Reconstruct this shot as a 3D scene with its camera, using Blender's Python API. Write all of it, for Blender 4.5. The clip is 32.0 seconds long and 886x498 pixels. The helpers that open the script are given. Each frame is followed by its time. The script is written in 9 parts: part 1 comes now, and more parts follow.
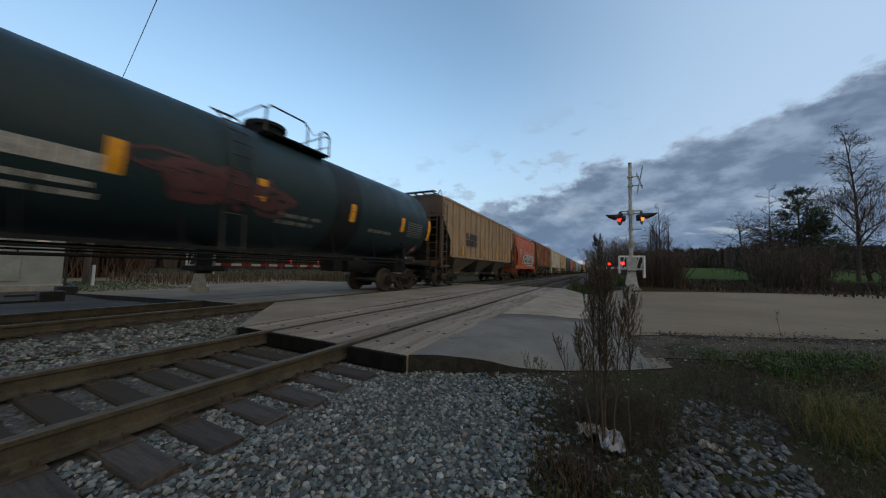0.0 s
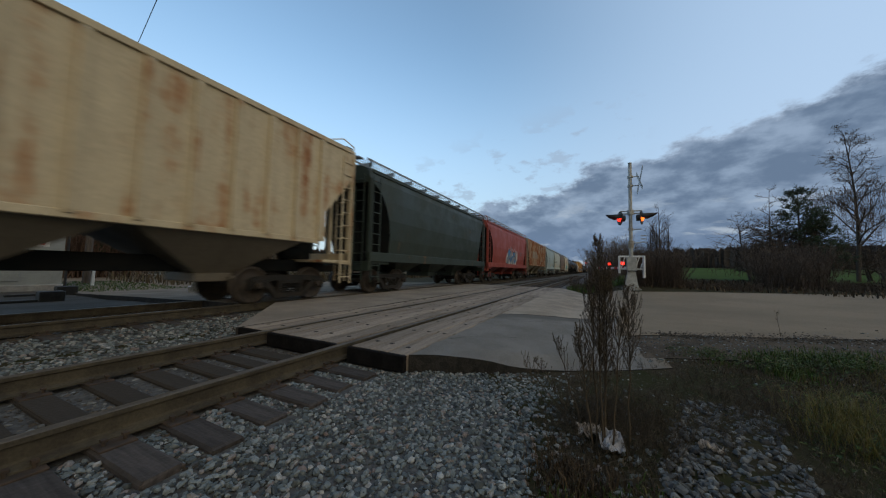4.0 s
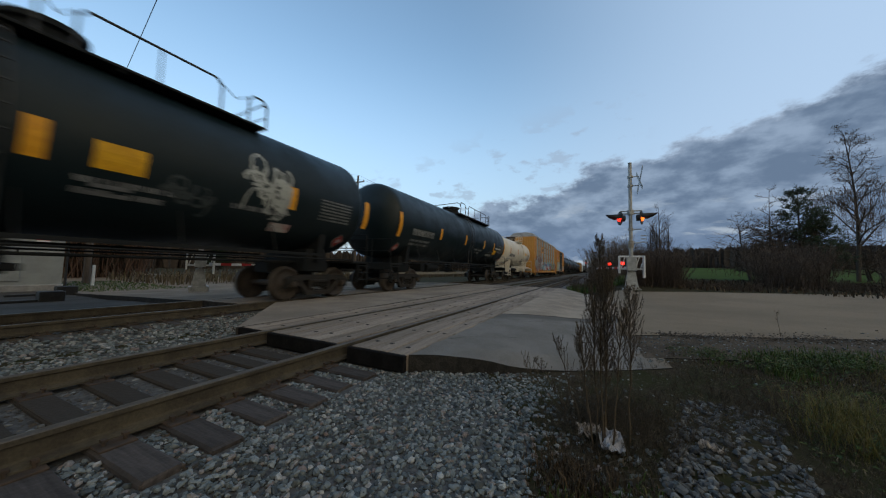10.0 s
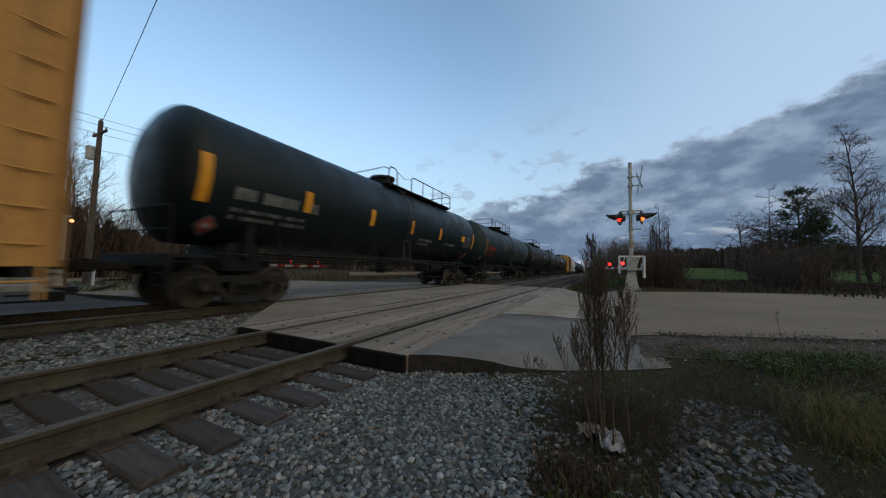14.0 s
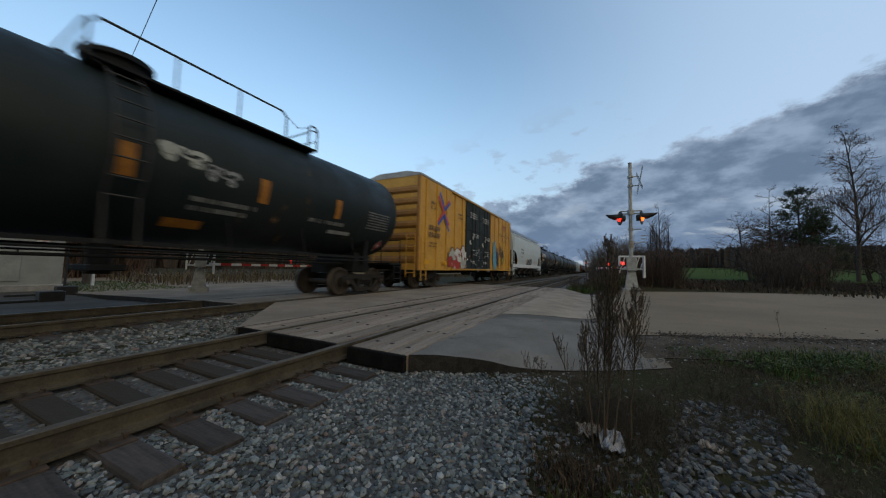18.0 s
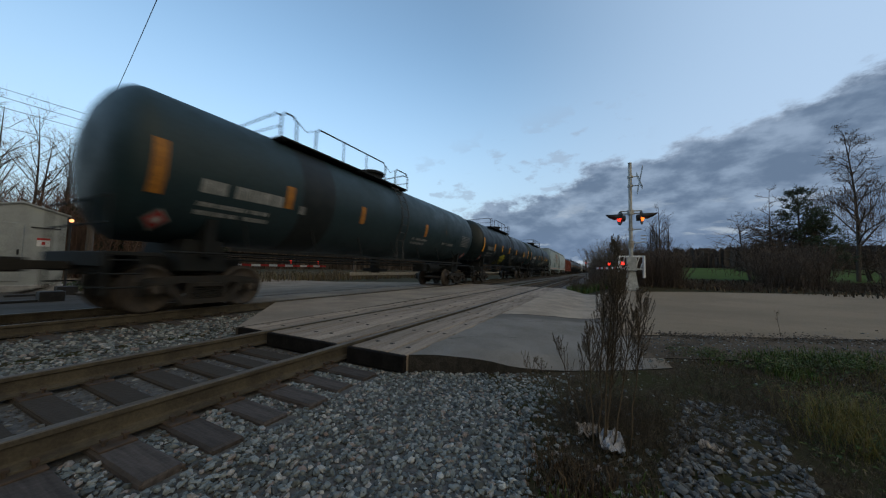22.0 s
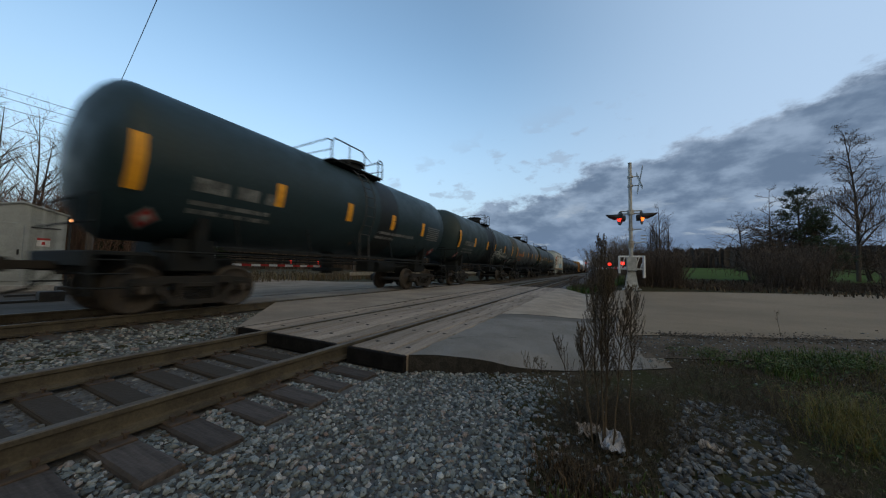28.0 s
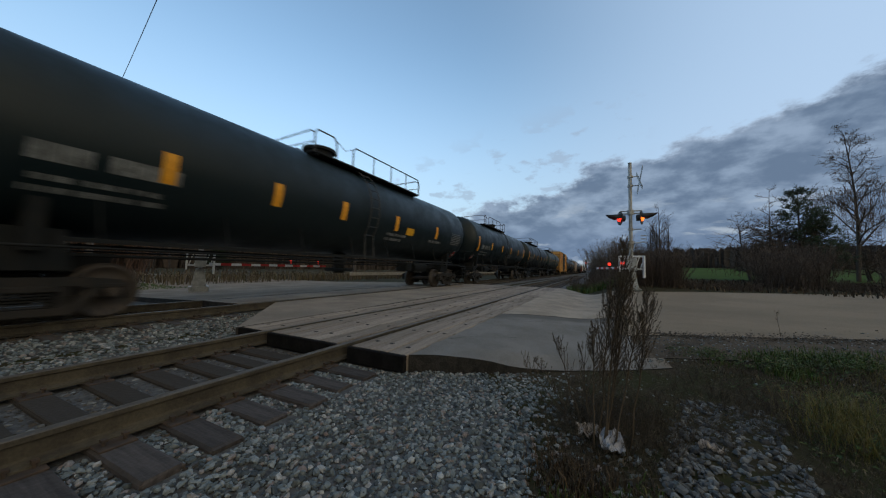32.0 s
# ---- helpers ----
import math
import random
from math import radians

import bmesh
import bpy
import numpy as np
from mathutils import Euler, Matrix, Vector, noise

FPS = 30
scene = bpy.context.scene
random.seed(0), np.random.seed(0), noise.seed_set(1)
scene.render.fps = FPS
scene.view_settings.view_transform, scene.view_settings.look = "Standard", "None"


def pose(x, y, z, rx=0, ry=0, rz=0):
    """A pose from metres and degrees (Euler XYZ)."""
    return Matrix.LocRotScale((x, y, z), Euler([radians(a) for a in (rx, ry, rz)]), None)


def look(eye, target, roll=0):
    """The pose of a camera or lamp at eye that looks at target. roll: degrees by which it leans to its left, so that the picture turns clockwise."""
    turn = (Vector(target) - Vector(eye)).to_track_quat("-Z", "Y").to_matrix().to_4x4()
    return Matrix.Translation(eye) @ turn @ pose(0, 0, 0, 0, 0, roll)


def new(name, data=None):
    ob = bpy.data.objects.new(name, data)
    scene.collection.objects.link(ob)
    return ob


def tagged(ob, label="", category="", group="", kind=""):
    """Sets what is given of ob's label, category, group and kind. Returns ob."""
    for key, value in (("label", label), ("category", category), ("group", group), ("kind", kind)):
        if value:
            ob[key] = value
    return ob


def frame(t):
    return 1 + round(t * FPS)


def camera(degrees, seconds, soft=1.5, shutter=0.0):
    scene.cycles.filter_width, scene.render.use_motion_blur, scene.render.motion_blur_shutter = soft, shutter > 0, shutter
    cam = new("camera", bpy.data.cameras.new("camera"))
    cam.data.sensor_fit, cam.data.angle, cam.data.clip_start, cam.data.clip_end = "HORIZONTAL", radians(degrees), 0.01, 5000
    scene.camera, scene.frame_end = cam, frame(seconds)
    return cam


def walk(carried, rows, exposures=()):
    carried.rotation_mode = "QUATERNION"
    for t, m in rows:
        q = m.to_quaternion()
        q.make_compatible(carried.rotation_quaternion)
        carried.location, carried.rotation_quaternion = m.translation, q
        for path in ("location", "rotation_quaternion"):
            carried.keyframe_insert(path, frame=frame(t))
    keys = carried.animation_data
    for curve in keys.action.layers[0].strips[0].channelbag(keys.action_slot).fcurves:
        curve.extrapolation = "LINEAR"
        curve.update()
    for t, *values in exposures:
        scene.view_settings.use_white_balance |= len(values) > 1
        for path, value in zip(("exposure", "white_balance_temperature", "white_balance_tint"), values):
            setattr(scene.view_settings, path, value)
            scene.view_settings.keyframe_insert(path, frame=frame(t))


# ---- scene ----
W_EYE = (0.0, 0.0, 0.977)
cam = camera(110.26, 32.0, soft=1.15, shutter=0.22)
_yaw, _tilt = radians(26.38), radians(3.54)
CAM_POSE = look(W_EYE, (-math.sin(_yaw) * math.cos(_tilt) * 10, math.cos(_yaw) * math.cos(_tilt) * 10, W_EYE[2] + math.sin(_tilt) * 10), 1.34)
walk(cam, [(0.0, CAM_POSE), (32.0, CAM_POSE)])

# ---------------------------------------------------------------- light
SUN_ELEV, SUN_TURN = radians(16), radians(118)
world = bpy.data.worlds.new("dusk_sky")
scene.world = world
world.use_nodes = True


def build_world():
    nt = world.node_tree
    nt.nodes.clear()
    N, L = nt.nodes.new, nt.links.new

    def math_node(op, a=None, b=None, clamp=False):
        n = N("ShaderNodeMath")
        n.operation, n.use_clamp = op, clamp
        for i, v in enumerate((a, b)):
            if v is None:
                continue
            if isinstance(v, (int, float)):
                n.inputs[i].default_value = v
            else:
                L(v, n.inputs[i])
        return n.outputs[0]

    def step(value, lo, hi):
        n = N("ShaderNodeMapRange")
        n.interpolation_type = "SMOOTHSTEP"
        L(value, n.inputs["Value"])
        n.inputs["From Min"].default_value, n.inputs["From Max"].default_value = lo, hi
        return n.outputs["Result"]

    def mix(fac, a, b):
        n = N("ShaderNodeMix")
        n.data_type = "RGBA"
        L(fac, n.inputs["Factor"])
        for i, v in ((6, a), (7, b)):
            if isinstance(v, tuple):
                n.inputs[i].default_value = (*v, 1)
            else:
                L(v, n.inputs[i])
        return n.outputs[2]

    sky = N("ShaderNodeTexSky")
    sky.sky_type, sky.sun_disc = "NISHITA", False
    sky.sun_elevation, sky.sun_rotation = SUN_ELEV, SUN_TURN
    sky.air_density, sky.dust_density, sky.ozone_density = 1.0, 0.6, 1.2
    tc = N("ShaderNodeTexCoord")
    sep = N("ShaderNodeSeparateXYZ")
    L(tc.outputs["Generated"], sep.inputs[0])
    x, y, z = sep.outputs
    # the sky's own scale, brought down to the dusk
    grade = N("ShaderNodeMix")
    grade.data_type, grade.blend_type = "RGBA", "MULTIPLY"
    grade.inputs["Factor"].default_value = 1
    L(sky.outputs[0], grade.inputs[6])
    grade.inputs[7].default_value = SKY_TINT
    clear = grade.outputs[2]
    # cloud deck: a flat layer seen in perspective
    den = math_node("ADD", math_node("MAXIMUM", z, 0.0), 0.10)
    comb = N("ShaderNodeCombineXYZ")
    L(math_node("DIVIDE", x, den), comb.inputs[0])
    L(math_node("DIVIDE", y, den), comb.inputs[1])
    comb.inputs[2].default_value = 3.7

    def noise_tex(scale, detail, rough, vec=comb.outputs[0], dist=0.0):
        n = N("ShaderNodeTexNoise")
        n.inputs["Scale"].default_value, n.inputs["Detail"].default_value = scale, detail
        n.inputs["Roughness"].default_value, n.inputs["Distortion"].default_value = rough, dist
        L(vec, n.inputs["Vector"])
        return n.outputs["Fac"]

    # haze: the clear sky pales to a soft lilac blue towards the horizon
    haze = math_node("MULTIPLY", step(z, 0.62, -0.05), 0.93)
    clear = mix(haze, clear, HAZE)
    # brighter over the road's side
    clear = mix(math_node("MULTIPLY", step(x, -0.35, 0.45), 0.75), clear, SKY_ROAD)
    n1 = noise_tex(0.85, 7, 0.55, dist=0.3)
    lump_vec = N("ShaderNodeCombineXYZ")
    L(math_node("MULTIPLY", x, 3.2), lump_vec.inputs[0])
    L(math_node("MULTIPLY", y, 3.2), lump_vec.inputs[1])
    L(math_node("MULTIPLY", z, 6.4), lump_vec.inputs[2])
    n2 = noise_tex(1.45, 7, 0.58, vec=lump_vec.outputs[0], dist=0.1)
    n4 = noise_tex(4.0, 6, 0.60, vec=lump_vec.outputs[0], dist=0.1)
    # the layer's own billows: wide and flat, with small bright rifts between
    flat_vec = N("ShaderNodeCombineXYZ")
    L(math_node("MULTIPLY", x, 4.2), flat_vec.inputs[0])
    L(math_node("MULTIPLY", y, 4.2), flat_vec.inputs[1])
    L(math_node("MULTIPLY", z, 8.5), flat_vec.inputs[2])
    n5 = noise_tex(2.0, 7, 0.55, vec=flat_vec.outputs[0], dist=0.1)
    n6 = noise_tex(4.2, 6, 0.55, vec=flat_vec.outputs[0], dist=0.05)
    # the edge of the bank runs from low over the train to high on the other side of the road
    edge = math_node("ADD", math_node("ADD", math_node("MULTIPLY", x, 0.181), math_node("MULTIPLY", y, 0.309)), math_node("MULTIPLY", z, -0.934))
    edge = math_node("ADD", edge, math_node("MULTIPLY", step(x, 0.22, 0.50), 0.085))
    ragged = math_node("ADD", edge, math_node("MULTIPLY", math_node("SUBTRACT", n2, 0.5), 0.22))
    ragged = math_node("ADD", ragged, math_node("MULTIPLY", math_node("SUBTRACT", n4, 0.5), 0.14))
    bank = step(ragged, 0.024, 0.062)
    # a few small puffs ahead of the edge
    thin = math_node("MULTIPLY", step(math_node("ADD", math_node("MULTIPLY", n5, 0.65), math_node("MULTIPLY", n6, 0.35)), 0.525, 0.60), math_node("MULTIPLY", step(edge, -0.20, -0.06), step(x, 0.16, 0.0)))
    cover = math_node("MAXIMUM", bank, math_node("MULTIPLY", thin, 0.5))
    cover = math_node("MULTIPLY", cover, 0.97)
    # unseen warm overcast, added behind the camera and over the road to shape light
    back = math_node("ADD", math_node("ADD", math_node("MULTIPLY", x, 0.75), math_node("MULTIPLY", y, -0.45)), math_node("MULTIPLY", z, 0.2))
    back = math_node("ADD", back, math_node("MULTIPLY", math_node("SUBTRACT", n1, 0.5), 0.4))
    behind = step(back, 0.26, 0.56)
    cover = math_node("MAXIMUM", cover, behind)
    lumps = math_node("ADD", math_node("MULTIPLY", n5, 0.62), math_node("MULTIPLY", n6, 0.38))
    cloud = mix(step(lumps, 0.36, 0.60), CLOUD_LIGHT, CLOUD_DARK)
    # the layer low over the horizon is bluer
    cloud = mix(math_node("MULTIPLY", step(z, 0.17, 0.05), 0.6), cloud, CLOUD_LOW)
    # the ragged upper rim is paler
    cloud = mix(math_node("MULTIPLY", step(ragged, 0.075, 0.026), 0.6), cloud, CLOUD_RIM)
    # pale rifts low over the horizon
    low = step(z, 0.26, 0.06)
    streak = N("ShaderNodeCombineXYZ")
    L(math_node("MULTIPLY", x, 5.0), streak.inputs[0])
    L(math_node("MULTIPLY", y, 5.0), streak.inputs[1])
    L(math_node("MULTIPLY", z, 19.0), streak.inputs[2])
    n3 = noise_tex(1.0, 6, 0.6, vec=streak.outputs[0], dist=0.15)
    rift = math_node("MULTIPLY", step(n3, 0.56, 0.66), low)
    cloud = mix(math_node("MULTIPLY", rift, 0.75), cloud, CLOUD_RIFT)
    cloud = mix(behind, cloud, CLOUD_UNSEEN)
    col = mix(cover, clear, cloud)
    # land below the horizon
    col = mix(step(z, 0.0, -0.02), col, (0.02, 0.022, 0.02))
    bg = N("ShaderNodeBackground")
    L(col, bg.inputs[0])
    bg.inputs[1].default_value = 0.10
    out = N("ShaderNodeOutputWorld")
    L(bg.outputs[0], out.inputs[0])


SKY_TINT = (2.55, 2.72, 2.62, 1)
HAZE = (4.20, 5.35, 6.9)
SKY_ROAD = (5.0, 6.7, 9.0)
CLOUD_UNSEEN = (6.2, 5.5, 3.9)
CLOUD_LIGHT, CLOUD_DARK = (2.75, 3.65, 5.0), (1.26, 1.86, 2.85)
CLOUD_LOW = (1.40, 2.12, 3.45)
CLOUD_RIM, CLOUD_RIFT = (4.4, 5.2, 6.4), (5.0, 5.7, 6.4)
build_world()
scene.view_settings.exposure = 0.0

sun = new("sun", bpy.data.lights.new("sun", "SUN"))
sun.data.energy, sun.data.angle, sun.data.color = 0.3, radians(25), (1.0, 0.93, 0.86)
# low, behind the camera and to the side of the road
sun.matrix_world = look((0, 0, 0), (-math.sin(SUN_TURN) * 0.9, -math.cos(SUN_TURN) * 0.9, -0.45))


# ---------------------------------------------------------------- small tools
class Shape:
    """Collects vertices and faces for one mesh."""

    def __init__(self):
        self.v, self.f, self.m, self.smooth = [], [], [], []

    def add(self, verts, faces, mi=0, smooth=False):
        o = len(self.v)
        self.v += [tuple(p) for p in verts]
        self.f += [tuple(i + o for i in f) for f in faces]
        self.m += [mi] * len(faces)
        self.smooth += [smooth] * len(faces)
        return self

    def box(self, x0, x1, y0, y1, z0, z1, c=0.0, mi=0):
        """A box, its upright and level edges cut by c."""
        if c <= 0:
            v = [(x, y, z) for x in (x0, x1) for y in (y0, y1) for z in (z0, z1)]
            f = [(0, 1, 3, 2), (4, 6, 7, 5), (0, 4, 5, 1), (2, 3, 7, 6), (0, 2, 6, 4), (1, 5, 7, 3)]
            return self.add(v, f, mi)
        rings = []
        for z, d in ((z0, c), (z0 + c, 0), (z1 - c, 0), (z1, c)):
            a, b, e, g = x0 + d, x1 - d, y0 + d, y1 - d
            k = c if d == 0 else c * 0.6
            rings.append([(a + k, e, z), (b - k, e, z), (b, e + k, z), (b, g - k, z), (b - k, g, z), (a + k, g, z), (a, g - k, z), (a, e + k, z)])
        v = [p for r in rings for p in r]
        f = [tuple(range(7, -1, -1)), tuple(range(24, 32))]
        for r in range(3):
            for i in range(8):
                j = (i + 1) % 8
                f.append((r * 8 + i, r * 8 + j, r * 8 + 8 + j, r * 8 + 8 + i))
        return self.add(v, f, mi)

    def rod(self, p, q, r, n=8, r2=None, caps=True, mi=0):
        p, q = Vector(p), Vector(q)
        r2 = r if r2 is None else r2
        d = (q - p)
        if d.length < 1e-6:
            return self
        d.normalize()
        a = d.orthogonal().normalized()
        b = d.cross(a)
        v = []
        for c, rr in ((p, r), (q, r2)):
            for i in range(n):
                t = 2 * math.pi * i / n
                v.append(c + (a * math.cos(t) + b * math.sin(t)) * rr)
        f = [(i, (i + 1) % n, n + (i + 1) % n, n + i) for i in range(n)]
        self.add(v, f, mi, n > 4)
        if caps:
            self.add(v[:n], [tuple(range(n - 1, -1, -1))], mi)
            self.add(v[n:], [tuple(range(n))], mi)
        return self

    def pipe(self, pts, r, n=6, mi=0):
        for p, q in zip(pts, pts[1:]):
            self.rod(p, q, r, n, mi=mi)
        return self

    def sweep_y(self, ring, y0, y1, caps=True, mi=0, smooth=False):
        """A closed outline in x and z, drawn out along y."""
        n = len(ring)
        v = [(x, y0, z) for x, z in ring] + [(x, y1, z) for x, z in ring]
        self.add(v, [(i, (i + 1) % n, n + (i + 1) % n, n + i) for i in range(n)], mi, smooth)
        if caps:
            self.add(v[:n], [tuple(range(n))], mi)
            self.add(v[n:], [tuple(range(n - 1, -1, -1))], mi)
        return self

    def sweep_x(self, ring, x0, x1, mi=0):
        """A closed outline in y and z, drawn out along x."""
        n = len(ring)
        v = [(x0, y, z) for y, z in ring] + [(x1, y, z) for y, z in ring]
        self.add(v, [(i, (i + 1) % n, n + (i + 1) % n, n + i) for i in range(n)], mi)
        self.add(v[:n], [tuple(range(n - 1, -1, -1))], mi)
        self.add(v[n:], [tuple(range(n))], mi)
        return self

    def prism(self, ring, z0, z1, mi=0):
        """A closed outline in x and y, raised from z0 to z1."""
        n = len(ring)
        v = [(x, y, z0) for x, y in ring] + [(x, y, z1) for x, y in ring]
        self.add(v, [(i, (i + 1) % n, n + (i + 1) % n, n + i) for i in range(n)], mi)
        self.add(v[:n], [tuple(range(n - 1, -1, -1))], mi)
        self.add(v[n:], [tuple(range(n))], mi)
        return self

    def mesh(self, name, *mats):
        me = bpy.data.meshes.new(name)
        me.from_pydata([tuple(p) for p in self.v], [], self.f)
        for m in mats:
            me.materials.append(m)
        me.polygons.foreach_set("material_index", self.m)
        me.polygons.foreach_set("use_smooth", self.smooth)
        bm = bmesh.new()
        bm.from_mesh(me)
        bmesh.ops.recalc_face_normals(bm, faces=bm.faces)
        bm.to_mesh(me)
        bm.free()
        me.update()
        return me


def part(name, shape, material, parent=None, label="", at=None):
    """One mesh object under a thing or a part. shape: a Shape or a mesh that is shared."""
    me = shape if isinstance(shape, bpy.types.Mesh) else shape.mesh(name, *(material if isinstance(material, (list, tuple)) else [material]))
    ob = new(name, me)
    if at is not None:
        ob.matrix_basis = at if isinstance(at, Matrix) else Matrix.Translation(at)
    if parent is not None:
        ob.parent = parent
    if label:
        ob["label"] = label
    return ob


# ---------------------------------------------------------------- materials
def surface(name, col, col2=None, rough=0.7, metal=0.0, scale=6.0, bump=0.0, bump_scale=40.0, mix_at=(0.35, 0.65), speck=None,
            stretch=(1, 1, 1), vary=0.0, spec=0.4, coords="Object"):
    """Two colours mixed by a coarse noise, darkened by a fine one, with relief; stretch draws the coarse noise out; vary: from piece to piece."""
    m = bpy.data.materials.new(name)
    m.use_nodes = True
    nt = m.node_tree
    b = nt.nodes["Principled BSDF"]
    N, L = nt.nodes.new, nt.links.new
    tc = N("ShaderNodeTexCoord")
    mp = N("ShaderNodeMapping")
    L(tc.outputs[coords], mp.inputs[0])
    mp.inputs["Scale"].default_value = stretch
    n = N("ShaderNodeTexNoise")
    n.inputs["Scale"].default_value, n.inputs["Detail"].default_value, n.inputs["Roughness"].default_value = scale, 6, 0.62
    L(mp.outputs[0], n.inputs["Vector"])
    ramp = N("ShaderNodeMapRange")
    ramp.interpolation_type = "SMOOTHSTEP"
    L(n.outputs["Fac"], ramp.inputs["Value"])
    ramp.inputs["From Min"].default_value, ramp.inputs["From Max"].default_value = mix_at
    mx = N("ShaderNodeMix")
    mx.data_type = "RGBA"
    L(ramp.outputs[0], mx.inputs["Factor"])
    mx.inputs[6].default_value = (*col, 1)
    mx.inputs[7].default_value = (*(col2 or tuple(c * 0.72 for c in col)), 1)
    out = mx.outputs[2]
    f = N("ShaderNodeTexNoise")
    f.inputs["Scale"].default_value, f.inputs["Detail"].default_value = bump_scale, 4
    L(tc.outputs[coords], f.inputs["Vector"])
    fr = N("ShaderNodeMapRange")
    L(f.outputs["Fac"], fr.inputs["Value"])
    fr.inputs["From Min"].default_value, fr.inputs["From Max"].default_value = 0.3, 0.7
    fr.inputs["To Min"].default_value, fr.inputs["To Max"].default_value = 0.80, 1.14
    mul = N("ShaderNodeMix")
    mul.data_type, mul.blend_type = "RGBA", "MULTIPLY"
    mul.inputs["Factor"].default_value = 1
    L(out, mul.inputs[6])
    L(fr.outputs[0], mul.inputs[7])
    out = mul.outputs[2]
    if vary:
        oi = N("ShaderNodeObjectInfo")
        vr = N("ShaderNodeMapRange")
        L(oi.outputs["Random"], vr.inputs["Value"])
        vr.inputs["To Min"].default_value, vr.inputs["To Max"].default_value = 1 - vary, 1 + vary
        m2 = N("ShaderNodeMix")
        m2.data_type, m2.blend_type = "RGBA", "MULTIPLY"
        m2.inputs["Factor"].default_value = 1
        L(out, m2.inputs[6])
        L(vr.outputs[0], m2.inputs[7])
        out = m2.outputs[2]
    if speck:
        s = N("ShaderNodeTexNoise")
        s.inputs["Scale"].default_value, s.inputs["Detail"].default_value = speck[1], 5
        L(mp.outputs[0], s.inputs["Vector"])
        sr = N("ShaderNodeMapRange")
        sr.interpolation_type = "SMOOTHSTEP"
        L(s.outputs["Fac"], sr.inputs["Value"])
        sr.inputs["From Min"].default_value, sr.inputs["From Max"].default_value = speck[2], speck[2] + 0.08
        m3 = N("ShaderNodeMix")
        m3.data_type = "RGBA"
        L(sr.outputs[0], m3.inputs["Factor"])
        L(out, m3.inputs[6])
        m3.inputs[7].default_value = (*speck[0], 1)
        out = m3.outputs[2]
    L(out, b.inputs["Base Color"])
    b.inputs["Roughness"].default_value, b.inputs["Metallic"].default_value = rough, metal
    b.inputs["Specular IOR Level"].default_value = spec
    if bump:
        bp = N("ShaderNodeBump")
        bp.inputs["Strength"].default_value, bp.inputs["Distance"].default_value = bump, 0.01
        L(f.outputs["Fac"], bp.inputs["Height"])
        L(bp.outputs[0], b.inputs["Normal"])
    return m


